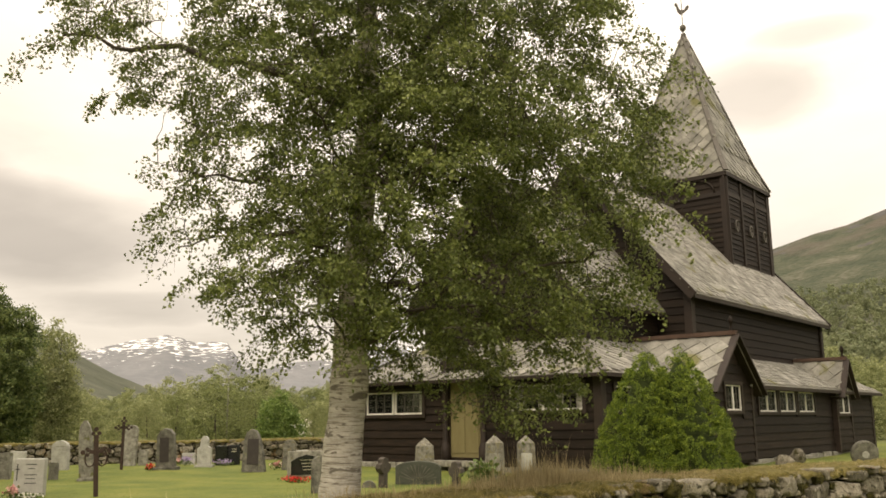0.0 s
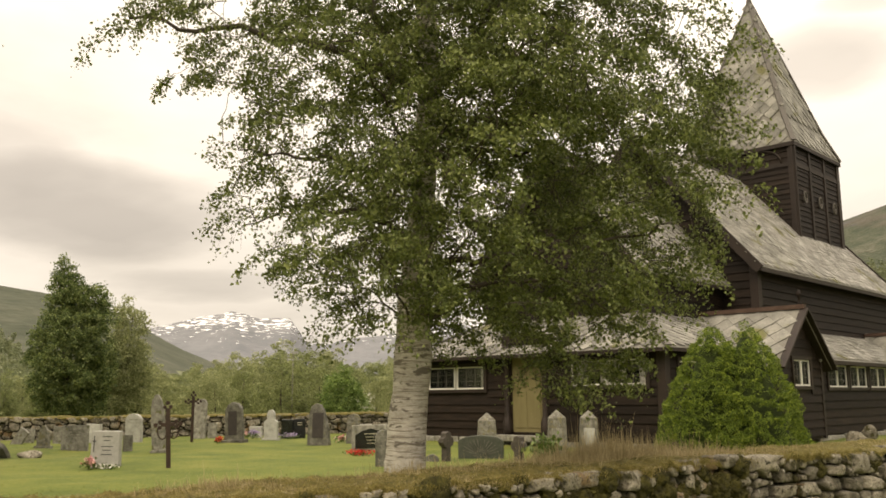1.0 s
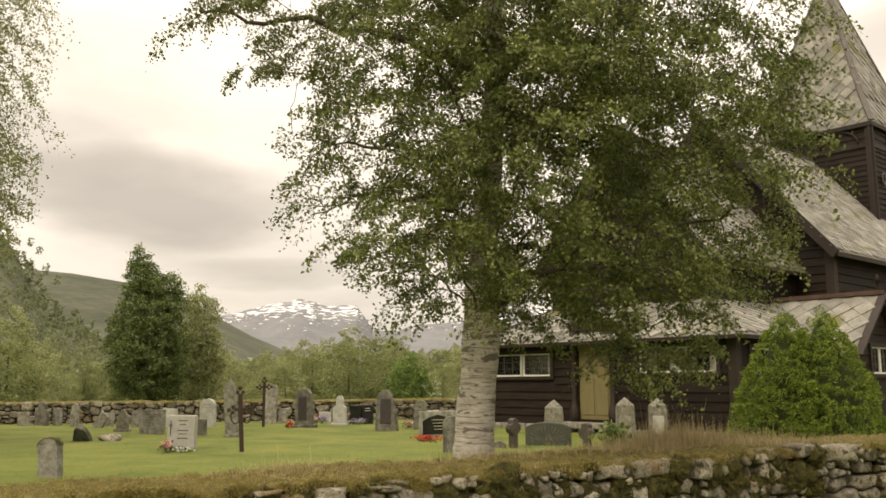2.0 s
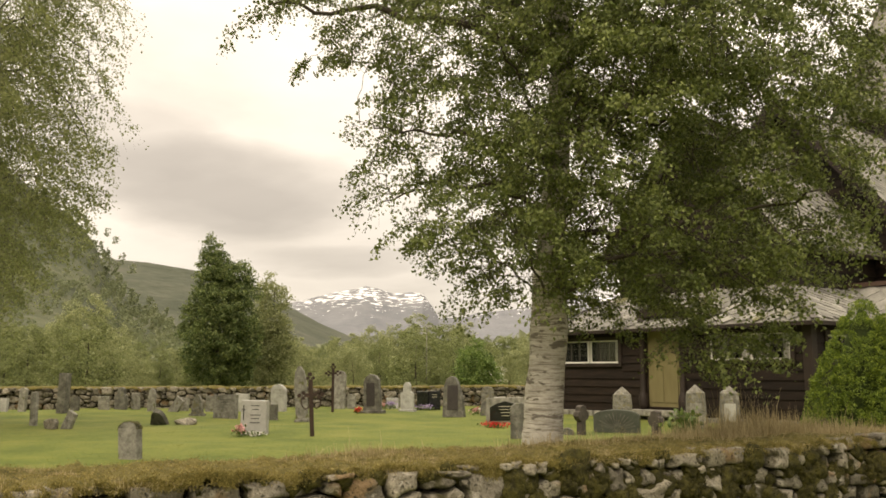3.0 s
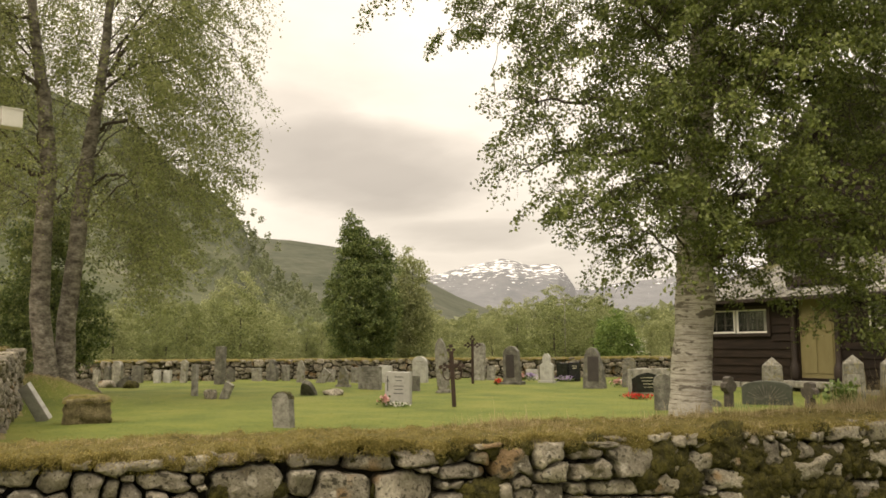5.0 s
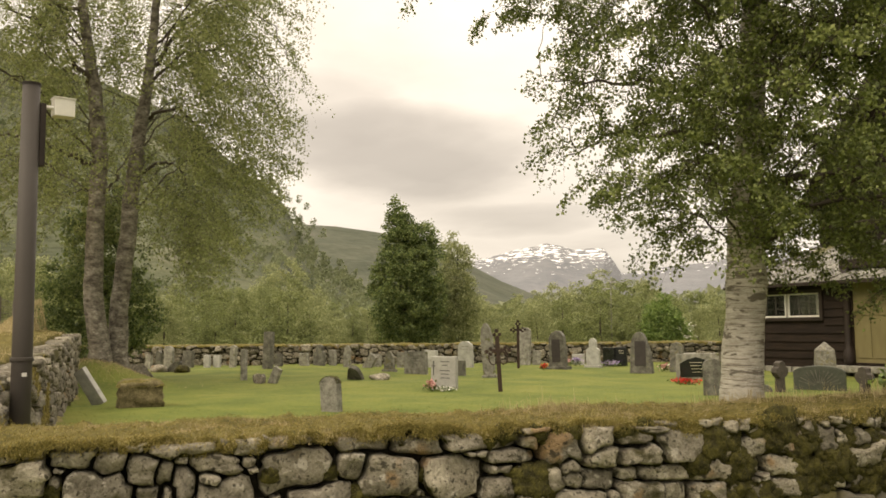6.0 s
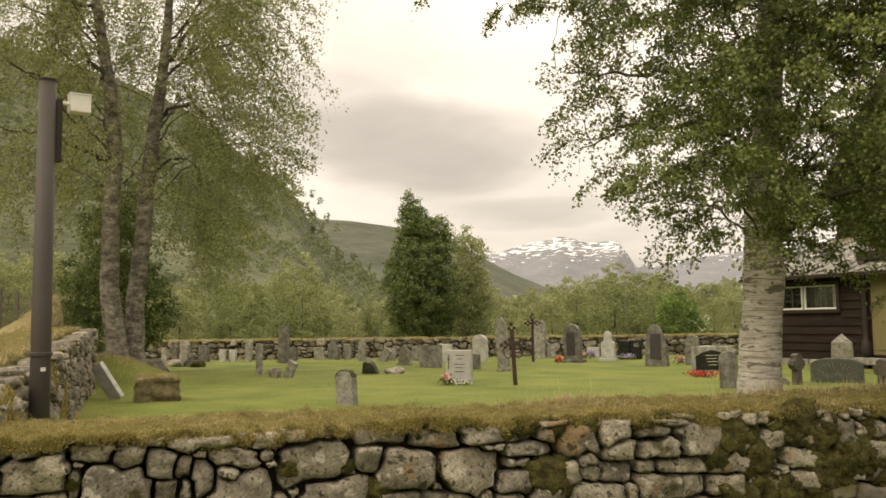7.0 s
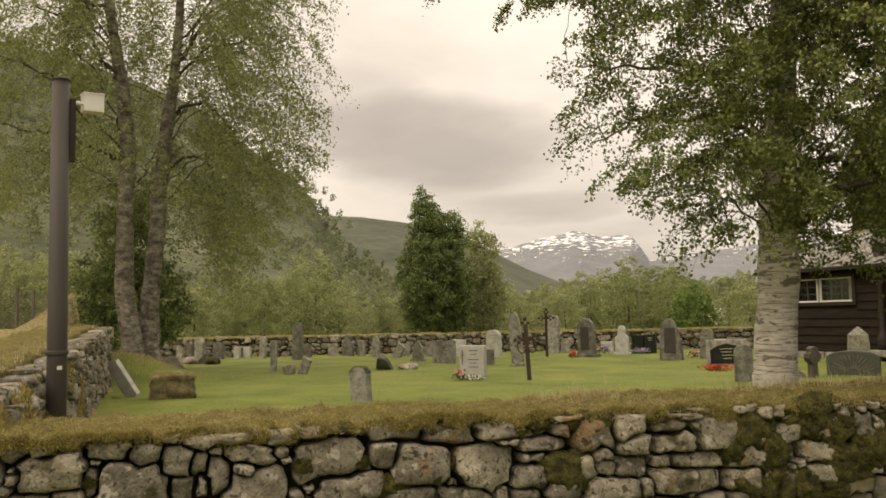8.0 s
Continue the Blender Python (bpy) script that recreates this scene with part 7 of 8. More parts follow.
# the two-topped dwarf spruce by the church
def dwarf_spruce():
    at = (-5.92, 12.12, -0.05)
    t = thing("conical_spruce", "bright green dense dwarf spruce with two pointed tops", "shrub", at)
    g = Geo()
    g.tube([(0, 0, -0.1), (0, 0, 1.0)], [0.07, 0.04], 8)
    part("trunk", g, M["twig"], t)
    rr = np.random.default_rng(3)
    cones = ((-0.24, -0.11, 0.83, 2.06), (0.21, 0.10, 0.81, 2.10))
    lumps = []
    for cx, cy, rad, h in cones:
        tries = 0
        mine = []
        while len(mine) < 540 and tries < 7000:
            tries += 1
            z = h * (1 - math.sqrt(rr.uniform(0, 1)))
            a = rr.uniform(0, 2 * math.pi)
            k = z / h
            out = rad * (1 - k ** 1.35) ** 0.80 * min(1.0, 0.90 + k) * (1 + 0.10 * noise.noise((math.cos(a) * 2.2 + cx, math.sin(a) * 2.2, z * 2.4)))
            p = (cx + math.cos(a) * out, cy + math.sin(a) * out, z + 0.04)
            if all((p[0] - q[0]) ** 2 + (p[1] - q[1]) ** 2 + (p[2] - q[2]) ** 2 < 9 and (p[0] - q[0]) ** 2 + (p[1] - q[1]) ** 2 + (p[2] - q[2]) ** 2 > 0.0031 for q in mine):
                mine.append((*p, a))
        lumps += mine
    pos = []
    for x, y, z, a in lumps:
        n = 150
        size = rr.uniform(0.04, 0.095)
        q = rr.normal(size=(n, 3))
        q /= np.linalg.norm(q, axis=1, keepdims=True)
        way = np.array([math.cos(a) * 0.75, math.sin(a) * 0.75, 0.66])
        q[(q @ way) < -0.25] *= -1
        pos.append(np.array([x, y, z]) + q * size * rr.uniform(0.75, 1.1, (n, 1)) + way * size * 0.25 * np.clip(q @ way, 0, 1)[:, None] ** 2)
    pos = np.concatenate(pos)
    link("foliage", leaves_mesh("foliage", pos, rr.uniform(0.016, 0.032, len(pos)), M["spruce"], 0.15, -0.8, 0.5, rr), t)
    # solid dark cones inside, so that no daylight shows through; their colour stands in for shade
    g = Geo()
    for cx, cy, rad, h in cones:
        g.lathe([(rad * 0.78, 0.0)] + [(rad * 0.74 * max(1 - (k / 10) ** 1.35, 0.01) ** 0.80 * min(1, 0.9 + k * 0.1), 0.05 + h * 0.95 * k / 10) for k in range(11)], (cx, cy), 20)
    part("inner_foliage", g, M["spruce_shade"], t, smooth=True)


# near-black green: the shade between the tufts is put into this colour
M["spruce_shade"] = mat("shaded_spruce_needles", [(0.3, (0.012, 0.020, 0.004)), (0.7, (0.04, 0.06, 0.01))], 9, 0.9, 0.8, 50, depth=0.03)
dwarf_spruce()

# lawn blades
rng = np.random.default_rng(14)
pl = []
while len(pl) < 42000:
    d = 6.5 + 22 * rng.random() ** 1.3
    az = radians(rng.uniform(14, 96))
    x, y = -math.sin(az) * d, math.cos(az) * d
    if x > face_x(y) - 1.1 or y < spline(BANK, min(max(x, -17.6), -4)) + 0.05 or (x > X0 - 0.1 and y > YF - 0.2 and x < -8.0) or x < -28:
        continue
    pl.append((x, y, ground_z(x, y) - 0.01))
me = blades("lawn_grass", pl, rng.uniform(0.010, 0.026, len(pl)), M["blade"], 0.9, 0.008, 15)
tagged(new("lawn_grass", me), "short green grass blades of the churchyard lawn", "grass", kind="stuff")


# ---- graves ----
def outline(style, w, h, n=9):
    """The front of a gravestone, anticlockwise from its lower left."""
    a = w / 2
    if style == "round":
        top = [(a * math.cos(radians(k)), h - a * 0.8 + a * 0.8 * math.sin(radians(k))) for k in range(0, 181, 15)]
        return [(-a, -0.12), (a, -0.12)] + top
    if style == "gothic":
        s = h - w * 1.1 if h > w * 1.3 else h * 0.55
        return [(-a * 1.05, -0.12), (a * 1.05, -0.12), (a, s), (a * 0.72, s + (h - s) * 0.62), (a * 0.2, h), (-a * 0.2, h), (-a * 0.72, s + (h - s) * 0.62), (-a, s)]
    if style == "shoulder":
        return [(-a, -0.12), (a, -0.12), (a, h * 0.62), (a * 0.55, h * 0.68), (a * 0.55, h * 0.9), (a * 0.25, h), (-a * 0.25, h), (-a * 0.55, h * 0.9), (-a * 0.55, h * 0.68), (-a, h * 0.62)]
    if style == "rough":
        return [(-a, -0.12), (a, -0.12), (a * 0.94, h * 0.5), (a * 0.82, h * 0.86), (a * 0.45, h * 0.97), (-a * 0.1, h), (-a * 0.6, h * 0.93), (-a * 0.86, h * 0.8), (-a * 0.92, h * 0.4)]
    if style == "wedge":
        return [(-a, -0.12), (a, -0.12), (a * 0.72, h * 0.45), (a * 0.3, h * 0.86), (a * 0.02, h * 0.98), (-a * 0.3, h), (-a * 0.66, h * 0.93), (-a * 0.9, h * 0.74), (-a * 0.96, h * 0.4)]
    if style == "arch":
        return [(-a, -0.12), (a, -0.12), (a, h * 0.72)] + [(a * math.cos(radians(k)), h * 0.72 + h * 0.28 * math.sin(radians(k))) for k in range(15, 180, 15)] + [(-a, h * 0.72)]
    return [(-a, -0.12), (a, -0.12), (a * 0.98, h), (-a * 0.98, h)]


def slab_geo(pts, thick, wob=0.006, seed=0.0):
    g = Geo()
    k = len(pts)
    v = [(x, -thick / 2, z) for x, z in pts] + [(x, thick / 2, z) for x, z in pts]
    v = [(x + wob * noise.noise((x * 9 + seed, y * 9, z * 9)), y, z + wob * noise.noise((x * 9, y * 9 + seed, z * 9)) if z > 0.02 else z) for x, y, z in v]
    g.add(v, [tuple(range(k)), tuple(range(2 * k - 1, k - 1, -1))] + [(i, i + k, (i + 1) % k + k, (i + 1) % k) for i in range(k)])
    return g


stone_no = [0]


def gravestone(style, x, y, w, h, m, label, turn=None, thick=None, tilt=(0, 0), plaque=False, lines=0, ink="ink", plinth=False):
    """One upright gravestone that faces the road, sunk a little into the lawn."""
    stone_no[0] += 1
    rr = random.Random(stone_no[0] * 7)
    face = math.degrees(math.atan2(-x, y)) + 0.0          # towards the wall
    t = thing("gravestone", label, "gravestone", (x, y, ground_z(x, y)), (37 if turn is None else face + turn) + rr.uniform(-6, 6), "churchyard stones",
              (tilt[0] + rr.uniform(-2.5, 2.5), tilt[1] + rr.uniform(-2, 2)))
    th = thick or min(0.16, max(0.09, w * 0.32))
    part("slab", slab_geo(outline(style, w, h), th, 0.012 if style in ("rough", "gothic") else 0.006, stone_no[0] * 3.3), M[m], t, bevel=min(0.014, th * 0.16))
    if plaque:
        g = Geo()
        g.box(-w * 0.27, -th / 2 - 0.012, h * 0.18, w * 0.22, -th / 2 + 0.01, h * 0.78)
        part("plaque", g, M["grave_plate"], t, "dark inset plaque", bevel=0.005)
    for i in range(lines):
        g = Geo()
        lw = w * rr.uniform(0.18, 0.30)
        z = h * (0.80 - 0.115 * i)
        g.box(-lw + 0.03 * w, -th / 2 - 0.004, z - 0.007, lw + 0.03 * w, -th / 2 + 0.004, z + 0.007)
        part("lettering", g, M[ink], t)
    if plinth:
        g = Geo()
        g.box(-w * 0.62, -th * 0.95, -0.1, w * 0.62, th * 0.95, 0.06)
        part("plinth", g, M[m], t, bevel=0.012)
    return t


M["old_cross"] = mat("dark_weathered_stone", [(0.3, (0.030, 0.025, 0.020)), (0.7, (0.10, 0.086, 0.07))], 14, 0.8, 0.5, 60, depth=0.006)
M["grave_fan"] = mat("greenish_dark_stone", [(0.3, (0.030, 0.034, 0.025)), (0.7, (0.085, 0.092, 0.07))], 8, 0.6, 0.3, 60, depth=0.004)
M["grave_white"] = mat("white_granite", [(0.3, (0.27, 0.265, 0.24)), (0.7, (0.40, 0.392, 0.36))], 9, 0.6, 0.15, 90, depth=0.003)
M["fence_wood"] = mat("grey_fence_wood", [(0.3, (0.09, 0.08, 0.065)), (0.7, (0.2, 0.18, 0.15))], 4, 0.85, 0.4, 30, stretch=(4, 4, 1))
M["grave_plate"] = mat("dark_plaque", [(0.3, (0.03, 0.026, 0.024)), (0.7, (0.06, 0.05, 0.045))], 8, 0.6, 0.2, 60)
gravestone("flat", -26.87, 3.27, 0.23, 0.42, "grave", "small grey gravestone near the far wall")
gravestone("round", -25.84, 3.43, 0.20, 0.53, "grave_dark", "narrow dark upright gravestone near the far wall")
gravestone("round", -26.30, 3.76, 0.34, 0.66, "grave", "tall grey weathered gravestone with round top")
gravestone("flat", -26.71, 4.36, 0.38, 0.49, "grave_dark", "dark rough gravestone before the stone wall")
gravestone("flat", -26.23, 4.82, 0.21, 0.36, "grave_pale", "small pale granite gravestone near the wall")
gravestone("flat", -26.18, 5.10, 0.24, 0.35, "grave_pale", "small pale granite gravestone near the wall")
gravestone("round", -25.50, 5.41, 0.22, 0.64, "grave", "narrow grey gravestone leaning a little", tilt=(0, 5))
gravestone("flat", -19.19, 4.29, 0.13, 0.66, "grave", "thin grey stone post split at the foot")
gravestone("flat", -23.95, 6.03, 0.24, 1.02, "grave_dark", "tall dark square-cut stone pillar on the lawn", thick=0.2)
gravestone("flat", -25.19, 6.67, 0.24, 0.37, "grave_dark", "low dark gravestone behind the pillar")
stub = gravestone("round", -11.30, 3.66, 0.25, 0.46, "grave", "short rounded gravestone with mossy dark top", tilt=(0, -3), turn=-32, thick=0.15)
g = Geo()
n = 12
v = []
for j in range(5):
    for i in range(n + 1):
        a = math.pi * i / n
        rad = 0.128 + 0.014 * noise.noise((i * 1.3, j * 2.0, 3))
        v.append((rad * math.cos(a), (j / 4 - 0.5) * 0.16, 0.36 + 0.105 * math.sin(a) + 0.012 * noise.noise((i * 0.9, j, 7))))
g.add(v, [(j * (n + 1) + i, j * (n + 1) + i + 1, (j + 1) * (n + 1) + i + 1, (j + 1) * (n + 1) + i) for j in range(4) for i in range(n)])
part("moss_top", g, M["moss"], stub, "dark brown moss over the top", smooth=True)
gravestone("flat", -24.99, 7.38, 0.30, 0.37, "grave", "low plain grey gravestone near the wall")
gravestone("shoulder", -25.34, 7.94, 0.38, 0.62, "grave_dark", "wide dark gravestone with stepped shoulders")
gravestone("flat", -25.21, 8.32, 0.24, 0.45, "grave", "plain grey gravestone near the wall")
gravestone("gothic", -23.85, 8.29, 0.21, 0.62, "grave", "narrow pointed grey gravestone on the lawn")
gravestone("flat", -23.4, 8.72, 0.26, 0.42, "grave", "grey gravestone leaning far over", tilt=(0, 34))
gravestone("flat", -23.85, 9.16, 0.33, 0.36, "grave", "low plain grey gravestone near the wall")
gravestone("gothic", -21.00, 8.43, 0.30, 0.52, "soapstone", "lichen-covered pointed gravestone on a base", plinth=True)
gravestone("flat", -23.10, 9.67, 0.32, 0.43, "grave", "plain square grey gravestone")
gravestone("flat", -19.43, 8.48, 0.56, 0.54, "grave", "broad light-grey gravestone with faint lettering", lines=3, ink="grave_dark")
gravestone("flat", -22.77, 10.41, 0.39, 0.48, "grave_pale", "pale square granite gravestone")
gravestone("round", -21.77, 11.03, 0.43, 0.73, "grave_pale", "pale tall round-topped gravestone", lines=2, ink="grave")
gravestone("flat", -18.38, 9.18, 0.19, 0.35, "grave_dark", "small dark upright stub of stone")
gravestone("gothic", -17.48, 9.43, 0.27, 1.22, "grave", "tall rough pointed grey memorial stone", plinth=True, tilt=(0, -4))
gravestone("round", -21.95, 13.03, 0.34, 1.08, "grave", "tall grey round-topped gravestone behind the cross")
gravestone("flat", -21.80, 13.33, 0.26, 0.41, "grave", "small plain grey upright gravestone")
gravestone("rough", -19.00, 12.25, 0.46, 0.97, "grave_dark", "tall dark rough-hewn gravestone with a plaque", plaque=True, thick=0.2, plinth=True)
gravestone("flat", -21.54, 14.59, 0.37, 0.31, "grave_pale", "low pale gravestone behind flowers")
gravestone("shoulder", -19.66, 13.79, 0.37, 0.78, "grave_pale", "small pale stepped memorial stone", plinth=True)
gravestone("flat", -20.63, 15.02, 0.33, 0.53, "black", "small black polished gravestone beside flowers")
gravestone("flat", -20.42, 15.29, 0.33, 0.54, "black", "small black polished gravestone", lines=2, ink="gilt")
gravestone("wedge", -16.79, 13.15, 0.56, 0.97, "grave_dark", "tall leaning rough-hewn gravestone with a plaque", tilt=(0, 2), plaque=True, thick=0.2)
gravestone("round", -17.19, 14.53, 0.32, 0.70, "soapstone", "round-topped gravestone grey with lichen", thick=0.14)
gravestone("round", -16.6, 14.0, 0.30, 0.34, "grave_dark", "low dark round-topped gravestone near the birch")
gravestone("flat", -18.52, 16.05, 0.41, 0.39, "grave_pale", "low pale gravestone near the wall")
gravestone("round", -10.51, 9.51, 0.27, 0.56, "grave_dark", "rounded dark gravestone beside the birch", lines=0, turn=10)
w = gravestone("arch", -10.78, 12.12, 0.82, 0.41, "grave_fan", "wide low arched stone with carved rays", thick=0.14)
for k in range(15, 170, 12):
    g = Geo()
    c, s = math.cos(radians(k)), math.sin(radians(k))
    g.beam((0.08 * c, -0.072, 0.05 + 0.07 * s), (0.35 * c, -0.072, 0.05 + 0.30 * s), 0.012, 0.012, (0, 1, 0))
    part("carved_ray", g, M["grave_dark"], w)


# pale gravestone with lettering bars and a cross
w = gravestone("flat", -14.29, 6.76, 0.47, 0.58, "grave_white", "pale square-cut granite gravestone with dark lettering", lines=0, thick=0.16, turn=-24)
for i, (z, lw) in enumerate(((0.49, 0.10), (0.425, 0.07), (0.33, 0.12), (0.27, 0.09), (0.2, 0.11))):
    g = Geo()
    g.box(0.03 - lw * 0.8, -0.083, z - 0.006, 0.03 + lw * 0.8, -0.078, z + 0.006)
    part("lettering", g, M["ink"], w)
g = Geo()
g.box(-0.185, -0.086, 0.24, -0.172, -0.078, 0.5)
g.box(-0.21, -0.087, 0.41, -0.147, -0.077, 0.422)
part("carved_cross", g, M["ink"], w)


def iron_cross(x, y, h, span, label, rings=False, tilt=(0, 0)):
    """A rusted iron grave cross with trefoil ends."""
    face = math.degrees(math.atan2(-x, y))
    t = thing("iron_cross", label, "grave cross", (x, y, ground_z(x, y)), face + 8, "", tilt)
    g = Geo()
    g.box(-0.035, -0.022, -0.15, 0.035, 0.022, h - 0.16)
    part("upright", g, M["iron"], t, bevel=0.006)
    zc = h - 0.42 if rings else h - 0.30
    g = Geo()
    g.box(-span / 2, -0.018, zc - 0.03, span / 2, 0.018, zc + 0.03)
    part("crossbar", g, M["iron"], t, bevel=0.006)
    for cx, cz, dx, dz in ((0, h - 0.16, 0, 1), (-span / 2, zc, -1, 0), (span / 2, zc, 1, 0)):
        g = Geo()
        for ox, oz, rad in ((dx * 0.085, dz * 0.085, 0.036), (dz * 0.045 + dx * 0.02, dx * 0.045 + dz * 0.02, 0.03), (-dz * 0.045 + dx * 0.02, -dx * 0.045 + dz * 0.02, 0.03)):
            g.tube([(cx + ox, -0.02, cz + oz), (cx + ox, 0.02, cz + oz)], [rad, rad], 10)
        part("trefoil_end", g, M["iron"], t)
    if rings:
        for s in (-1, 1):
            pts = [(s * (span / 2 - 0.02) + 0.075 * math.cos(radians(a)), 0.0, zc - 0.10 + 0.13 * math.sin(radians(a))) for a in range(0, 361, 30)]
            g = Geo()
            g.tube(pts, [0.013] * len(pts), 5)
            part("scroll", g, M["iron"], t)
    return t


iron_cross(-13.27, 7.33, 1.11, 0.22, "slender rusted iron grave cross with scrolled arms", True, (0, -3))
iron_cross(-20.34, 11.86, 1.32, 0.20, "dark rusted iron grave cross with trefoil ends")

# black stone in a pale frame
t = gravestone("flat", -14.32, 12.63, 0.88, 0.52, "grave", "wide grey gravestone framing a black polished panel", thick=0.16, turn=6)
g = Geo()
g.add([(x, yy, z) for yy in (-0.092, -0.07) for x, z in ((-0.36, 0.04), (0.30, 0.04), (0.30, 0.32), (0.16, 0.40), (-0.03, 0.45), (-0.22, 0.40), (-0.36, 0.32))],
      [tuple(range(7)), tuple(range(13, 6, -1))] + [(i, i + 7, (i + 1) % 7 + 7, (i + 1) % 7) for i in range(7)])
part("black_panel", g, M["black"], t, "polished black panel")
for i in range(4):
    g = Geo()
    g.box(-0.17 + 0.02 * i, -0.0965, 0.335 - 0.065 * i, 0.09 - 0.03 * (i % 2), -0.0895, 0.345 - 0.065 * i)
    part("lettering", g, M["gilt"], t)


def ring_cross(x, y, h, label, turn=0.0):
    """A squat stone cross with rounded arms."""
    face = math.degrees(math.atan2(-x, y))
    t = thing("stone_cross", label, "grave cross", (x, y, ground_z(x, y)), face + turn, "churchyard stones")
    pts = [(-0.075, -0.12), (0.075, -0.12), (0.065, h - 0.27), (0.12, h - 0.25), (0.165, h - 0.19), (0.15, h - 0.12), (0.09, h - 0.10), (0.085, h - 0.03), (0.0, h), (-0.085, h - 0.03), (-0.09, h - 0.10), (-0.15, h - 0.12), (-0.165, h - 0.19), (-0.12, h - 0.25), (-0.065, h - 0.27)]
    part("cross", slab_geo(pts, 0.11, 0.006, x), M["old_cross"], t, bevel=0.012)
    return t


ring_cross(-10.67, 11.09, 0.51, "dark stone cross with rounded arms", 56)
ring_cross(-9.80, 12.0, 0.42, "small dark stone cross", -50)
gravestone("round", -10.78, 10.86, 0.24, 0.12, "grave_dark", "low dark stone in the grass beside the birch")


def obelisk(x, y, w, h, label, plaque):
    t = thing("obelisk", label, "gravestone", (x, y, ground_z(x, y)), math.degrees(math.atan2(-x, y)) + 6, "pale obelisks")
    a, b, s = w / 2, w * 0.42, h - w * 0.42
    g = Geo()
    v = [(sx * a, sy * a, -0.1) for sx, sy in ((-1, -1), (1, -1), (1, 1), (-1, 1))] + [(sx * b, sy * b, s) for sx, sy in ((-1, -1), (1, -1), (1, 1), (-1, 1))] + [(0, 0, h)]
    g.add(v, [(3, 2, 1, 0), (0, 1, 5, 4), (1, 2, 6, 5), (2, 3, 7, 6), (3, 0, 4, 7), (4, 5, 8), (5, 6, 8), (6, 7, 8), (7, 4, 8)])
    part("shaft", g, M["soapstone"], t, bevel=0.015)
    if plaque:
        g = Geo()
        g.box(-a * 0.62, -a - 0.006, h * 0.18, a * 0.5, -a + 0.05, h * 0.58)
        part("plaque", g, M[plaque], t)
    return t


obelisk(-12.84, 14.64, 0.42, 0.76, "squat lichen-grey stone obelisk", "")
obelisk(-10.7, 14.31, 0.39, 0.86, "pale lichen-spotted stone obelisk with a worn plaque", "grave")
obelisk(-10.31, 14.84, 0.38, 0.84, "pale lichen-spotted stone obelisk with a light plaque", "grave_pale")

# millstone and boulders by the long wall
t = thing("millstone", "round grey millstone standing on edge", "millstone", (-6.45, 24.15, -0.08), 40, "", (10, 0))
g = Geo()
g.tube([(0, y, 0.26) for y in (-0.06, -0.045, 0.045, 0.06)], [0.31, 0.34, 0.34, 0.31], 28)
part("wheel", g, M["grave_dark"], t)
g = Geo()
g.tube([(0, -0.075, 0.26), (0, 0.075, 0.26)], [0.09, 0.09], 16)
part("hub", g, M["grave_pale"], t, "pale worn hub")


def boulder(x, y, size, label, m="fieldstone", turn=0, sink=0.35, z=None):
    bm = bmesh.new()
    bmesh.ops.create_icosphere(bm, subdivisions=3, radius=0.5)
    for v in bm.verts:
        p = v.co
        q = p * (1 + 0.35 * noise.noise(p * 2.2 + Vector((x, y, 0))) + 0.1 * noise.noise(p * 6 + Vector((y, x, 0))))
        v.co = Vector((q.x * size[0], q.y * size[1], (q.z + 0.5 - sink) * size[2]))
    me = bpy.data.meshes.new("boulder")
    bm.to_mesh(me)
    bm.free()
    me.materials.append(M[m])
    me.polygons.foreach_set("use_smooth", [True] * len(me.polygons))
    ob = new("boulder", me)
    ob.matrix_world = pose(x, y, ground_z(x, y) if z is None else z, 0, 0, turn)
    return tagged(ob, label, "boulder")


boulder(-7.5, 21.5, (0.42, 0.35, 0.36), "grey field boulder by the church wall", turn=20)
boulder(-7.43, 22.2, (0.34, 0.3, 0.5), "pointed dark boulder by the church wall", turn=50, sink=0.2)
gravestone("wedge", -18.3, 6.55, 0.42, 0.42, "grave_dark", "fallen mossy slab propped in the lawn", turn=-20, tilt=(48, 24), thick=0.1)
boulder(-17.9, 6.95, (0.45, 0.35, 0.2), "flat grey rock in the lawn", turn=70)
boulder(-24.2, 3.2, (0.6, 0.4, 0.3), "low grey rock at the edge of the lawn", turn=15)
boulder(-23.6, 3.7, (0.35, 0.4, 0.28), "low mossy rock at the edge of the lawn", "moss", 15)
boulder(-18.25, 4.4, (0.26, 0.24, 0.34), "broken grey stone at the foot of a post", turn=35)
boulder(-20.5, 2.2, (1.1, 0.7, 0.5), "pale rounded boulder near the far wall", turn=10)
gravestone("flat", -18.05, 4.62, 0.2, 0.36, "grave", "short broken stone leaning outwards", tilt=(0, 28))
gravestone("gothic", -24.0, 3.5, 0.3, 0.42, "grave_dark", "thin dark slab fallen half over", tilt=(0, 50))

# slab leaning on the side wall
ob = tagged(part("stone_slab", slab_geo([(-0.11, 0), (0.11, 0), (0.095, 0.62), (-0.10, 0.60)], 0.09, 0.006, 4.0), M["grave_pale"], bevel=0.012), "pale stone slab leaning against the side wall", "stone slab")
ob.matrix_world = pose(-14.35, 1.02, -0.04, 0, 0, 84) @ pose(0, 0, 0, 0, -30, 0) @ pose(0, 0, 0, 0, 0, -35)


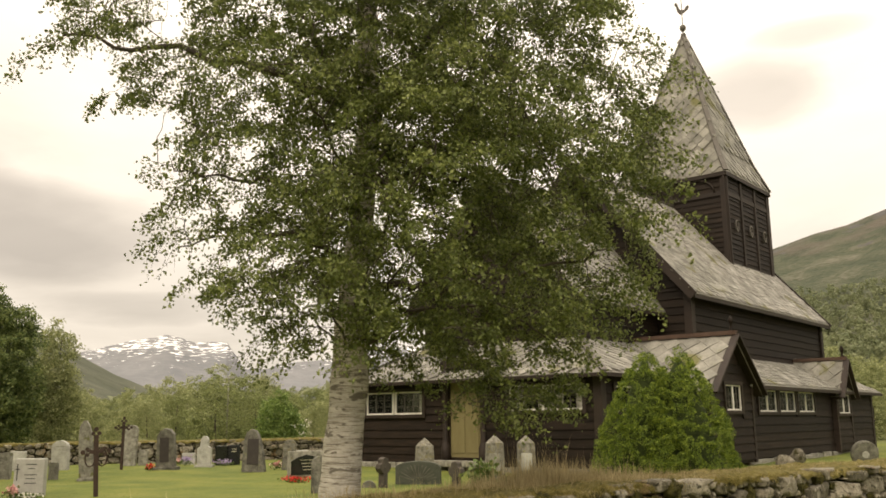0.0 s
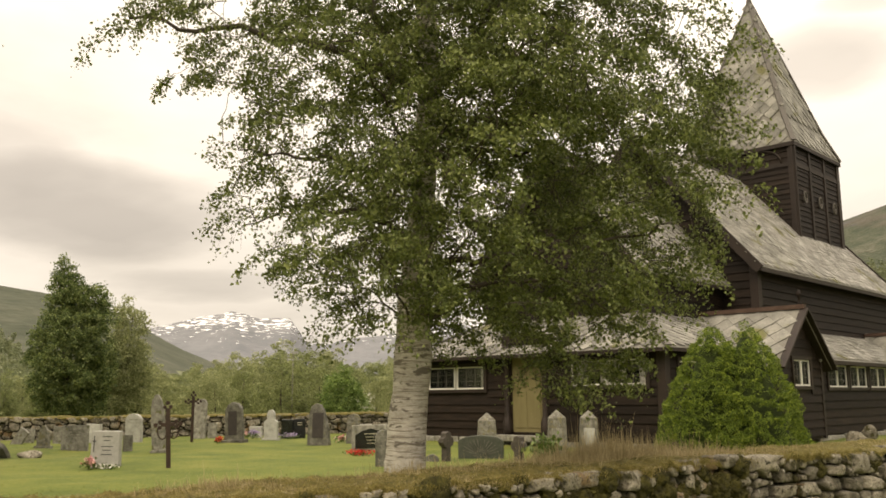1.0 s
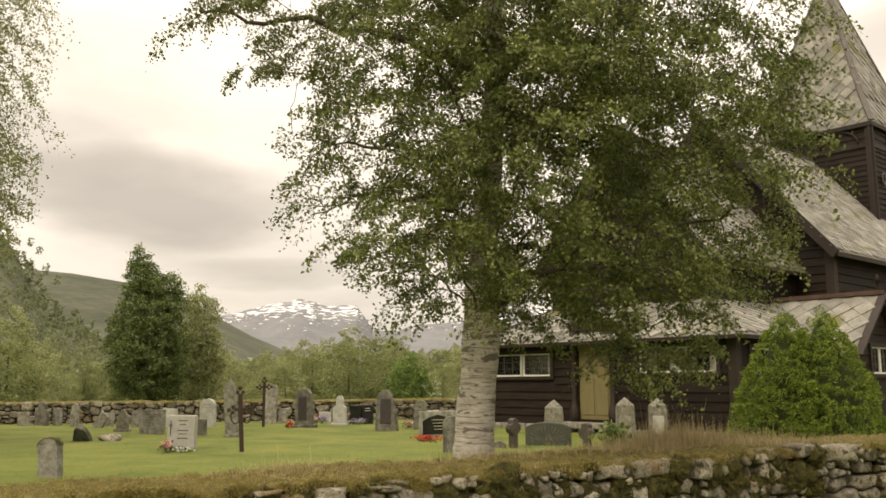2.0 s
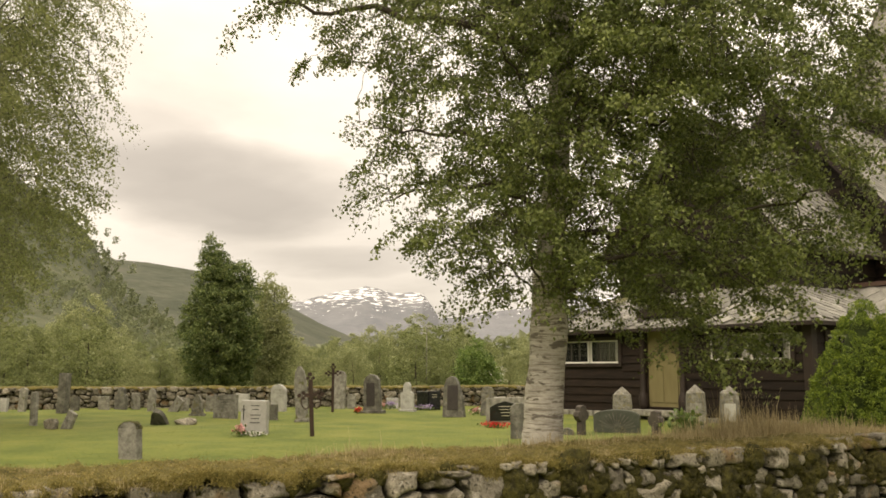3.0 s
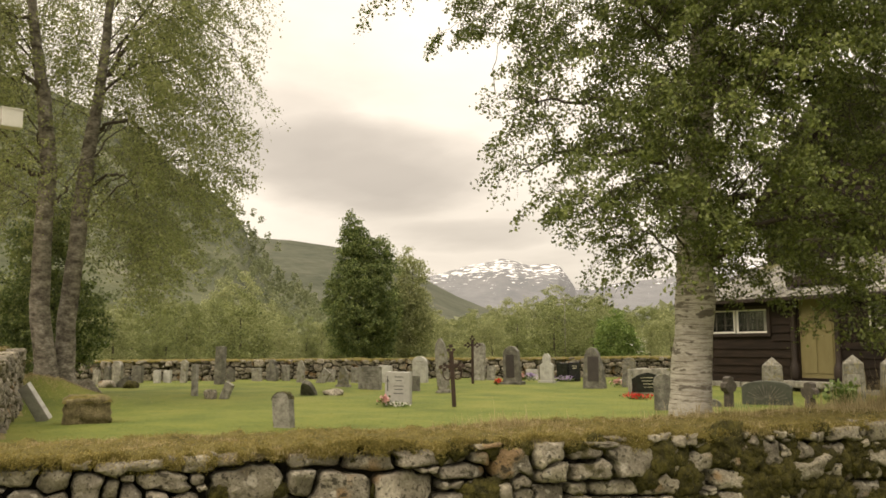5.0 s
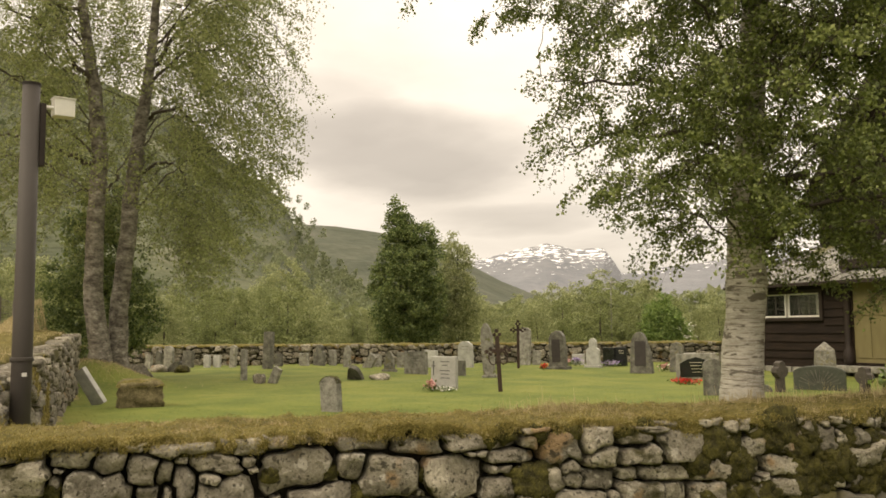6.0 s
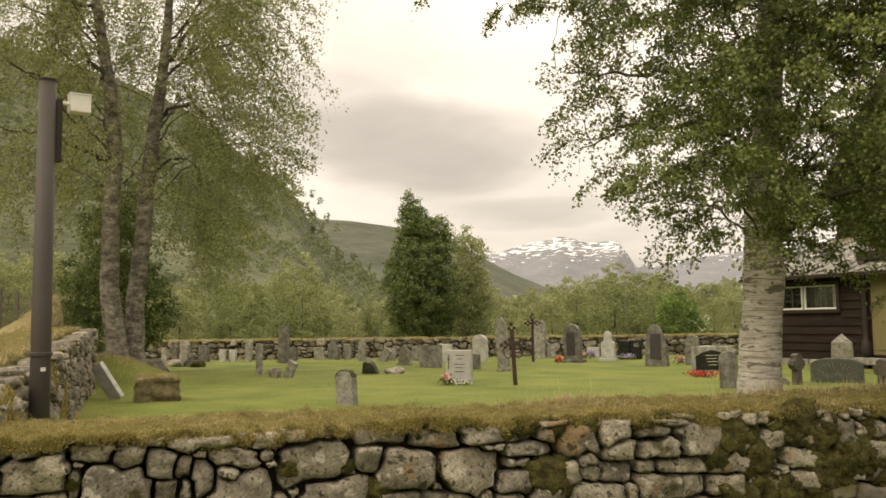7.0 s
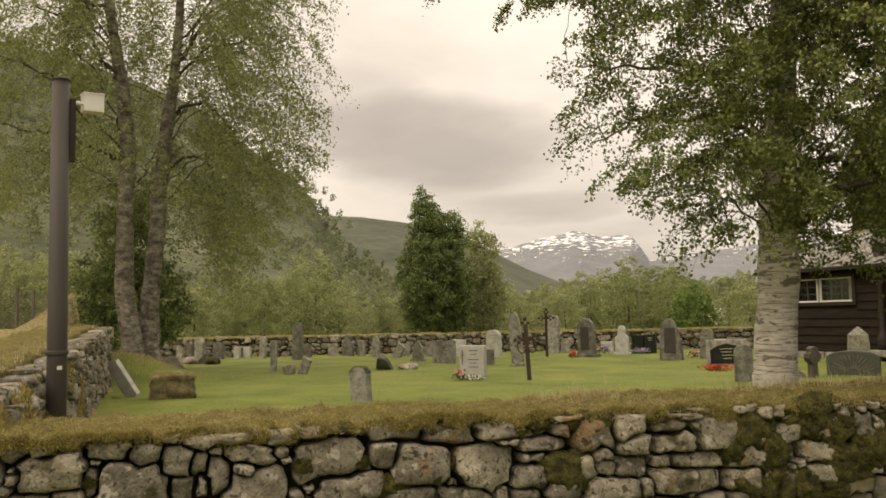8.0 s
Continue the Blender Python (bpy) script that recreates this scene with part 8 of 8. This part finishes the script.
# mossy block of stone on the lawn
def mossy_block(x, y):
    t = thing("mossy_block", "square mossy stone block with grass on top", "stone block", (x, y, ground_z(x, y)), 84)
    bm = bmesh.new()
    bmesh.ops.create_cube(bm, size=1)
    bmesh.ops.subdivide_edges(bm, edges=bm.edges[:], cuts=7, use_grid_fill=True)
    for v in bm.verts:
        p = v.co.copy()
        p = p.lerp(p.normalized() * 0.6, 0.12)
        p += noise.noise_vector(p * 3) * 0.10 + noise.noise_vector(p * 11) * 0.035
        v.co = Vector((p.x * 0.58 * (1 - 0.10 * p.z), p.y * 0.6, (p.z + 0.42) * 0.4))
    me = bpy.data.meshes.new("block")
    bm.to_mesh(me)
    bm.free()
    me.materials.append(M["moss_block"])
    me.polygons.foreach_set("use_smooth", [True] * len(me.polygons))
    link("block", me, t)
    g = Geo()
    n = 16
    v = []
    for j in range(n + 1):
        for i in range(n + 1):
            a, b = (i / n - 0.5) * 0.66, (j / n - 0.5) * 0.6
            edge = max(abs(a) / 0.33, abs(b) / 0.30)
            v.append((a, b, 0.385 - 0.09 * edge ** 6 + 0.02 * noise.noise((a * 9, b * 9, 2))))
    g.add(v, [(j * (n + 1) + i, j * (n + 1) + i + 1, (j + 1) * (n + 1) + i + 1, (j + 1) * (n + 1) + i) for j in range(n) for i in range(n)])
    part("turf_top", g, M["cap"], t, "dry turf on top", smooth=True)


M["moss_block"] = mat("mossy_weathered_stone", [(0.34, (0.055, 0.046, 0.022)), (0.5, (0.135, 0.112, 0.056)), (0.68, (0.26, 0.22, 0.125))], 10, 0.95, 0.9, 45, depth=0.03)
mossy_block(-13.3, 1.47)


# flowers on the graves
def bouquet(x, y, spread, h, petal, label, n=70, seed=1):
    rr = np.random.default_rng(seed)
    t = thing("grave_flowers", label, "flowers", (x, y, ground_z(x, y)))
    pos = np.stack([rr.normal(0, spread * 0.45, n), rr.normal(0, spread * 0.3, n), np.abs(rr.normal(h * 0.6, h * 0.25, n))], 1)
    link("leaves", leaves_mesh("leaves", pos * np.array([1.1, 1.1, 0.8]), 0.06, M["herb"], 0.2, 0, 0.8, rr), t)
    k = int(n * 1.6)
    pos = np.stack([rr.normal(0, spread * 0.42, k), rr.normal(0, spread * 0.3, k), h * 0.75 + rr.normal(0, h * 0.16, k)], 1)
    link("blossoms", leaves_mesh("blossoms", pos, 0.045, M[petal], 0.25, -0.4, 1.0, rr), t)


bouquet(-13.45, 11.55, 0.34, 0.10, "red", "row of bright red flowers before a gravestone", 90, 2)
bouquet(-14.15, 6.42, 0.12, 0.17, "rose", "dark pink flowers beside the pale gravestone", 50, 3)
bouquet(-13.95, 6.62, 0.20, 0.06, "bud", "low white flowers at the pale gravestone", 40, 4)
bouquet(-18.9, 11.75, 0.12, 0.14, "red", "red flowers beside a rough-hewn stone", 40, 5)
bouquet(-20.2, 14.75, 0.36, 0.15, "violet", "pale violet flowers before the black stones", 90, 6)
bouquet(-20.9, 14.1, 0.22, 0.22, "violet", "violet flowers by a low gravestone", 70, 7)
bouquet(-21.2, 14.0, 0.12, 0.16, "rose", "pink flowers by a low gravestone", 40, 8)
bouquet(-17.0, 14.0, 0.2, 0.16, "rose", "faded pink flowers by a round-topped stone", 40, 9)
bouquet(-18.0, 15.0, 0.3, 0.10, "bud", "low white flowers near the wall", 40, 10)


def leafy_plant(x, y, h, n, label, seed):
    rr = np.random.default_rng(seed)
    t = thing("leafy_plant", label, "plant", (x, y, ground_z(x, y)))
    pos = np.stack([rr.normal(0, h * 0.34, n), rr.normal(0, h * 0.34, n), np.abs(rr.normal(h * 0.55, h * 0.26, n))], 1)
    link("leaves", leaves_mesh("leaves", pos, 0.10, M["herb"], 0.2, -0.3, 0.8, rr), t)
    g = Geo()
    for i in range(9):
        a = rr.uniform(0, 6.28)
        g.tube([(0, 0, -0.05), (0.1 * math.cos(a), 0.1 * math.sin(a), h * 0.4), (0.25 * h * math.cos(a), 0.25 * h * math.sin(a), h * 0.8)], [0.008, 0.006, 0.003], 4)
    part("stems", g, M["herb"], t)


leafy_plant(-9.15, 11.95, 0.36, 260, "bright green leafy plant before the obelisks", 12)

# ---- lamp post ----
PX, PY = -6.45, -0.077
t = thing("lamp_post", "thick grey-brown metal post with a white floodlight", "lamp post", (PX, PY, -0.02))
g = Geo()
g.tube([(0, 0, -0.1), (0, 0, 0.95), (0, 0, 2.74)], [0.064, 0.064, 0.056], 24)
part("post", g, M["pole"], t, smooth=True)
g = Geo()
g.tube([(0, 0, 2.735), (0, 0, 2.75)], [0.060, 0.060], 24)
part("cap", g, M["tar_dark"], t)
for z in (0.905,):
    g = Geo()
    g.tube([(0, 0, z - 0.014), (0, 0, z - 0.01), (0, 0, z + 0.01), (0, 0, z + 0.014)], [0.066, 0.073, 0.073, 0.066], 24)
    part("band", g, M["pole"], t)
g = Geo()
g.box(0.055, -0.012, 0.795, 0.066, 0.018, 0.82)
part("sticker", g, M["white"], t, "small white sticker")
g = Geo()
g.box(-0.03, 0.055, 2.19, 0.03, 0.092, 2.62)
part("mounting_rail", g, M["tar_dark"], t, bevel=0.004)
g = Geo()
g.tube([(0, 0.09, 2.60), (0, 0.145, 2.60)], [0.014, 0.014], 8)
part("bracket", g, M["lampwhite"], t)
g = Geo()
g.box(-0.06, 0.14, 2.545, 0.04, 0.275, 2.672)
flood = part("floodlight", g, M["lampwhite"], t, "white box-shaped floodlight", bevel=0.008)
g = Geo()
g.box(-0.066, 0.136, 2.668, 0.046, 0.279, 2.676)
part("lid", g, M["lampwhite"], flood)
t.matrix_world = pose(PX, PY, -0.02, 0, 0, 12)

# ---- fence on the bank, behind the side wall ----
fence = thing("mesh_fence", "weathered wire-mesh fence on wooden posts", "fence", (-21, -1.3, ground_z(-21, -1.3)))
FP = [Vector((-13.0 - 2.1 * i, -2.0 + 0.285 * i)) for i in range(10)]
o = Vector((-21, -1.3, ground_z(-21, -1.3)))
for p in FP:
    z = ground_z(p.x, p.y)
    g = Geo(o)
    g.tube([(p.x, p.y, z - 0.2), (p.x, p.y, z + 0.95)], [0.04, 0.035], 7)
    part("post", g, M["fence_wood"], fence)
for a, b in zip(FP, FP[1:]):
    g = Geo(o)
    za, zb = ground_z(a.x, a.y), ground_z(b.x, b.y)
    for k in range(6):
        g.tube([(a.x, a.y, za + 0.1 + k * 0.16), (b.x, b.y, zb + 0.1 + k * 0.16)], [0.004, 0.004], 3)
    for k in range(14):
        q = a.lerp(b, k / 14)
        zz = za + (zb - za) * k / 14
        g.tube([(q.x, q.y, zz + 0.08), (q.x, q.y, zz + 0.92)], [0.003, 0.003], 3)
    part("wire_panel", g, M["lead"], fence)


def dock(x, y, h, seed):
    rr = np.random.default_rng(seed)
    t = thing("withered_dock", "withered red-brown dock plant on the bank", "plant", (x, y, ground_z(x, y)))
    g = Geo()
    for i in range(5):
        a = rr.uniform(0, 6.28)
        g.tube([(0, 0, -0.05), (0.05 * math.cos(a), 0.05 * math.sin(a), h * 0.5), (0.1 * math.cos(a), 0.1 * math.sin(a), h)], [0.006, 0.005, 0.003], 4)
    part("stalks", g, M["rust"], t)
    n = 160
    a = rr.uniform(0, 6.28, n)
    k = rr.uniform(0.25, 1, n)
    pos = np.stack([0.1 * k * np.cos(a), 0.1 * k * np.sin(a), h * k], 1) + rr.normal(0, 0.02, (n, 3))
    link("seeds", leaves_mesh("seeds", pos, 0.05, M["dock"], 0.2, 0, 0.6, rr), t)


M["dock"] = leaf_mat("red_brown_seeds", [(0.2, (0.12, 0.06, 0.03)), (0.8, (0.30, 0.19, 0.10))], 0.2)
dock(-9.6, -0.32, 0.36, 3)
dock(-9.3, -0.5, 0.26, 4)

# ---- a white shed and a lamp mast far beyond the wall ----
t = thing("small_shed", "small white shed with a bright metal roof among trees", "shed", (-36.5, 31.6, -0.1), 30)
g = Geo()
g.box(-0.55, -0.5, 0, 0.55, 0.5, 1.0)
part("wall", g, M["white"], t)
g = Geo()
g.slab([(-0.68, -0.62, 0.95), (0.68, -0.62, 0.95), (0.68, 0, 1.4), (-0.68, 0, 1.4)], 0.05)
g.slab([(-0.68, 0, 1.4), (0.68, 0, 1.4), (0.68, 0.62, 0.95), (-0.68, 0.62, 0.95)], 0.05)
part("roof", g, M["lampwhite"], t)
t = thing("lamp_mast", "thin pale lamp mast beyond the wall", "lamp post", (-27.6, 20.3, -0.1))
g = Geo()
g.tube([(0, 0, 0), (0, 0, 2.9)], [0.03, 0.02], 8)
part("mast", g, M["grave"], t)
g = Geo()
g.box(-0.04, -0.05, 2.86, 0.04, 0.22, 2.95)
part("lamp_head", g, M["grave_pale"], t)



# slender lamp behind the far wall
lx, ly = -26.6, 19.55
t = thing("street_lamp", "slender pale lamp mast at the edge of the wood", "street lamp", (lx, ly, ground_z(lx, ly)))
g = Geo()
g.tube([(0, 0, -0.1), (0, 0, 1.6), (0, 0, 2.5)], [0.016, 0.013, 0.011], 8)
part("mast", g, M["grave"], t, smooth=True)
g = Geo()
g.tube([(0.02, 0.02, 2.49), (-0.12, -0.10, 2.52), (-0.19, -0.16, 2.50)], [0.012, 0.026, 0.012], 8)
part("lamp_head", g, M["grave_pale"], t, smooth=True)
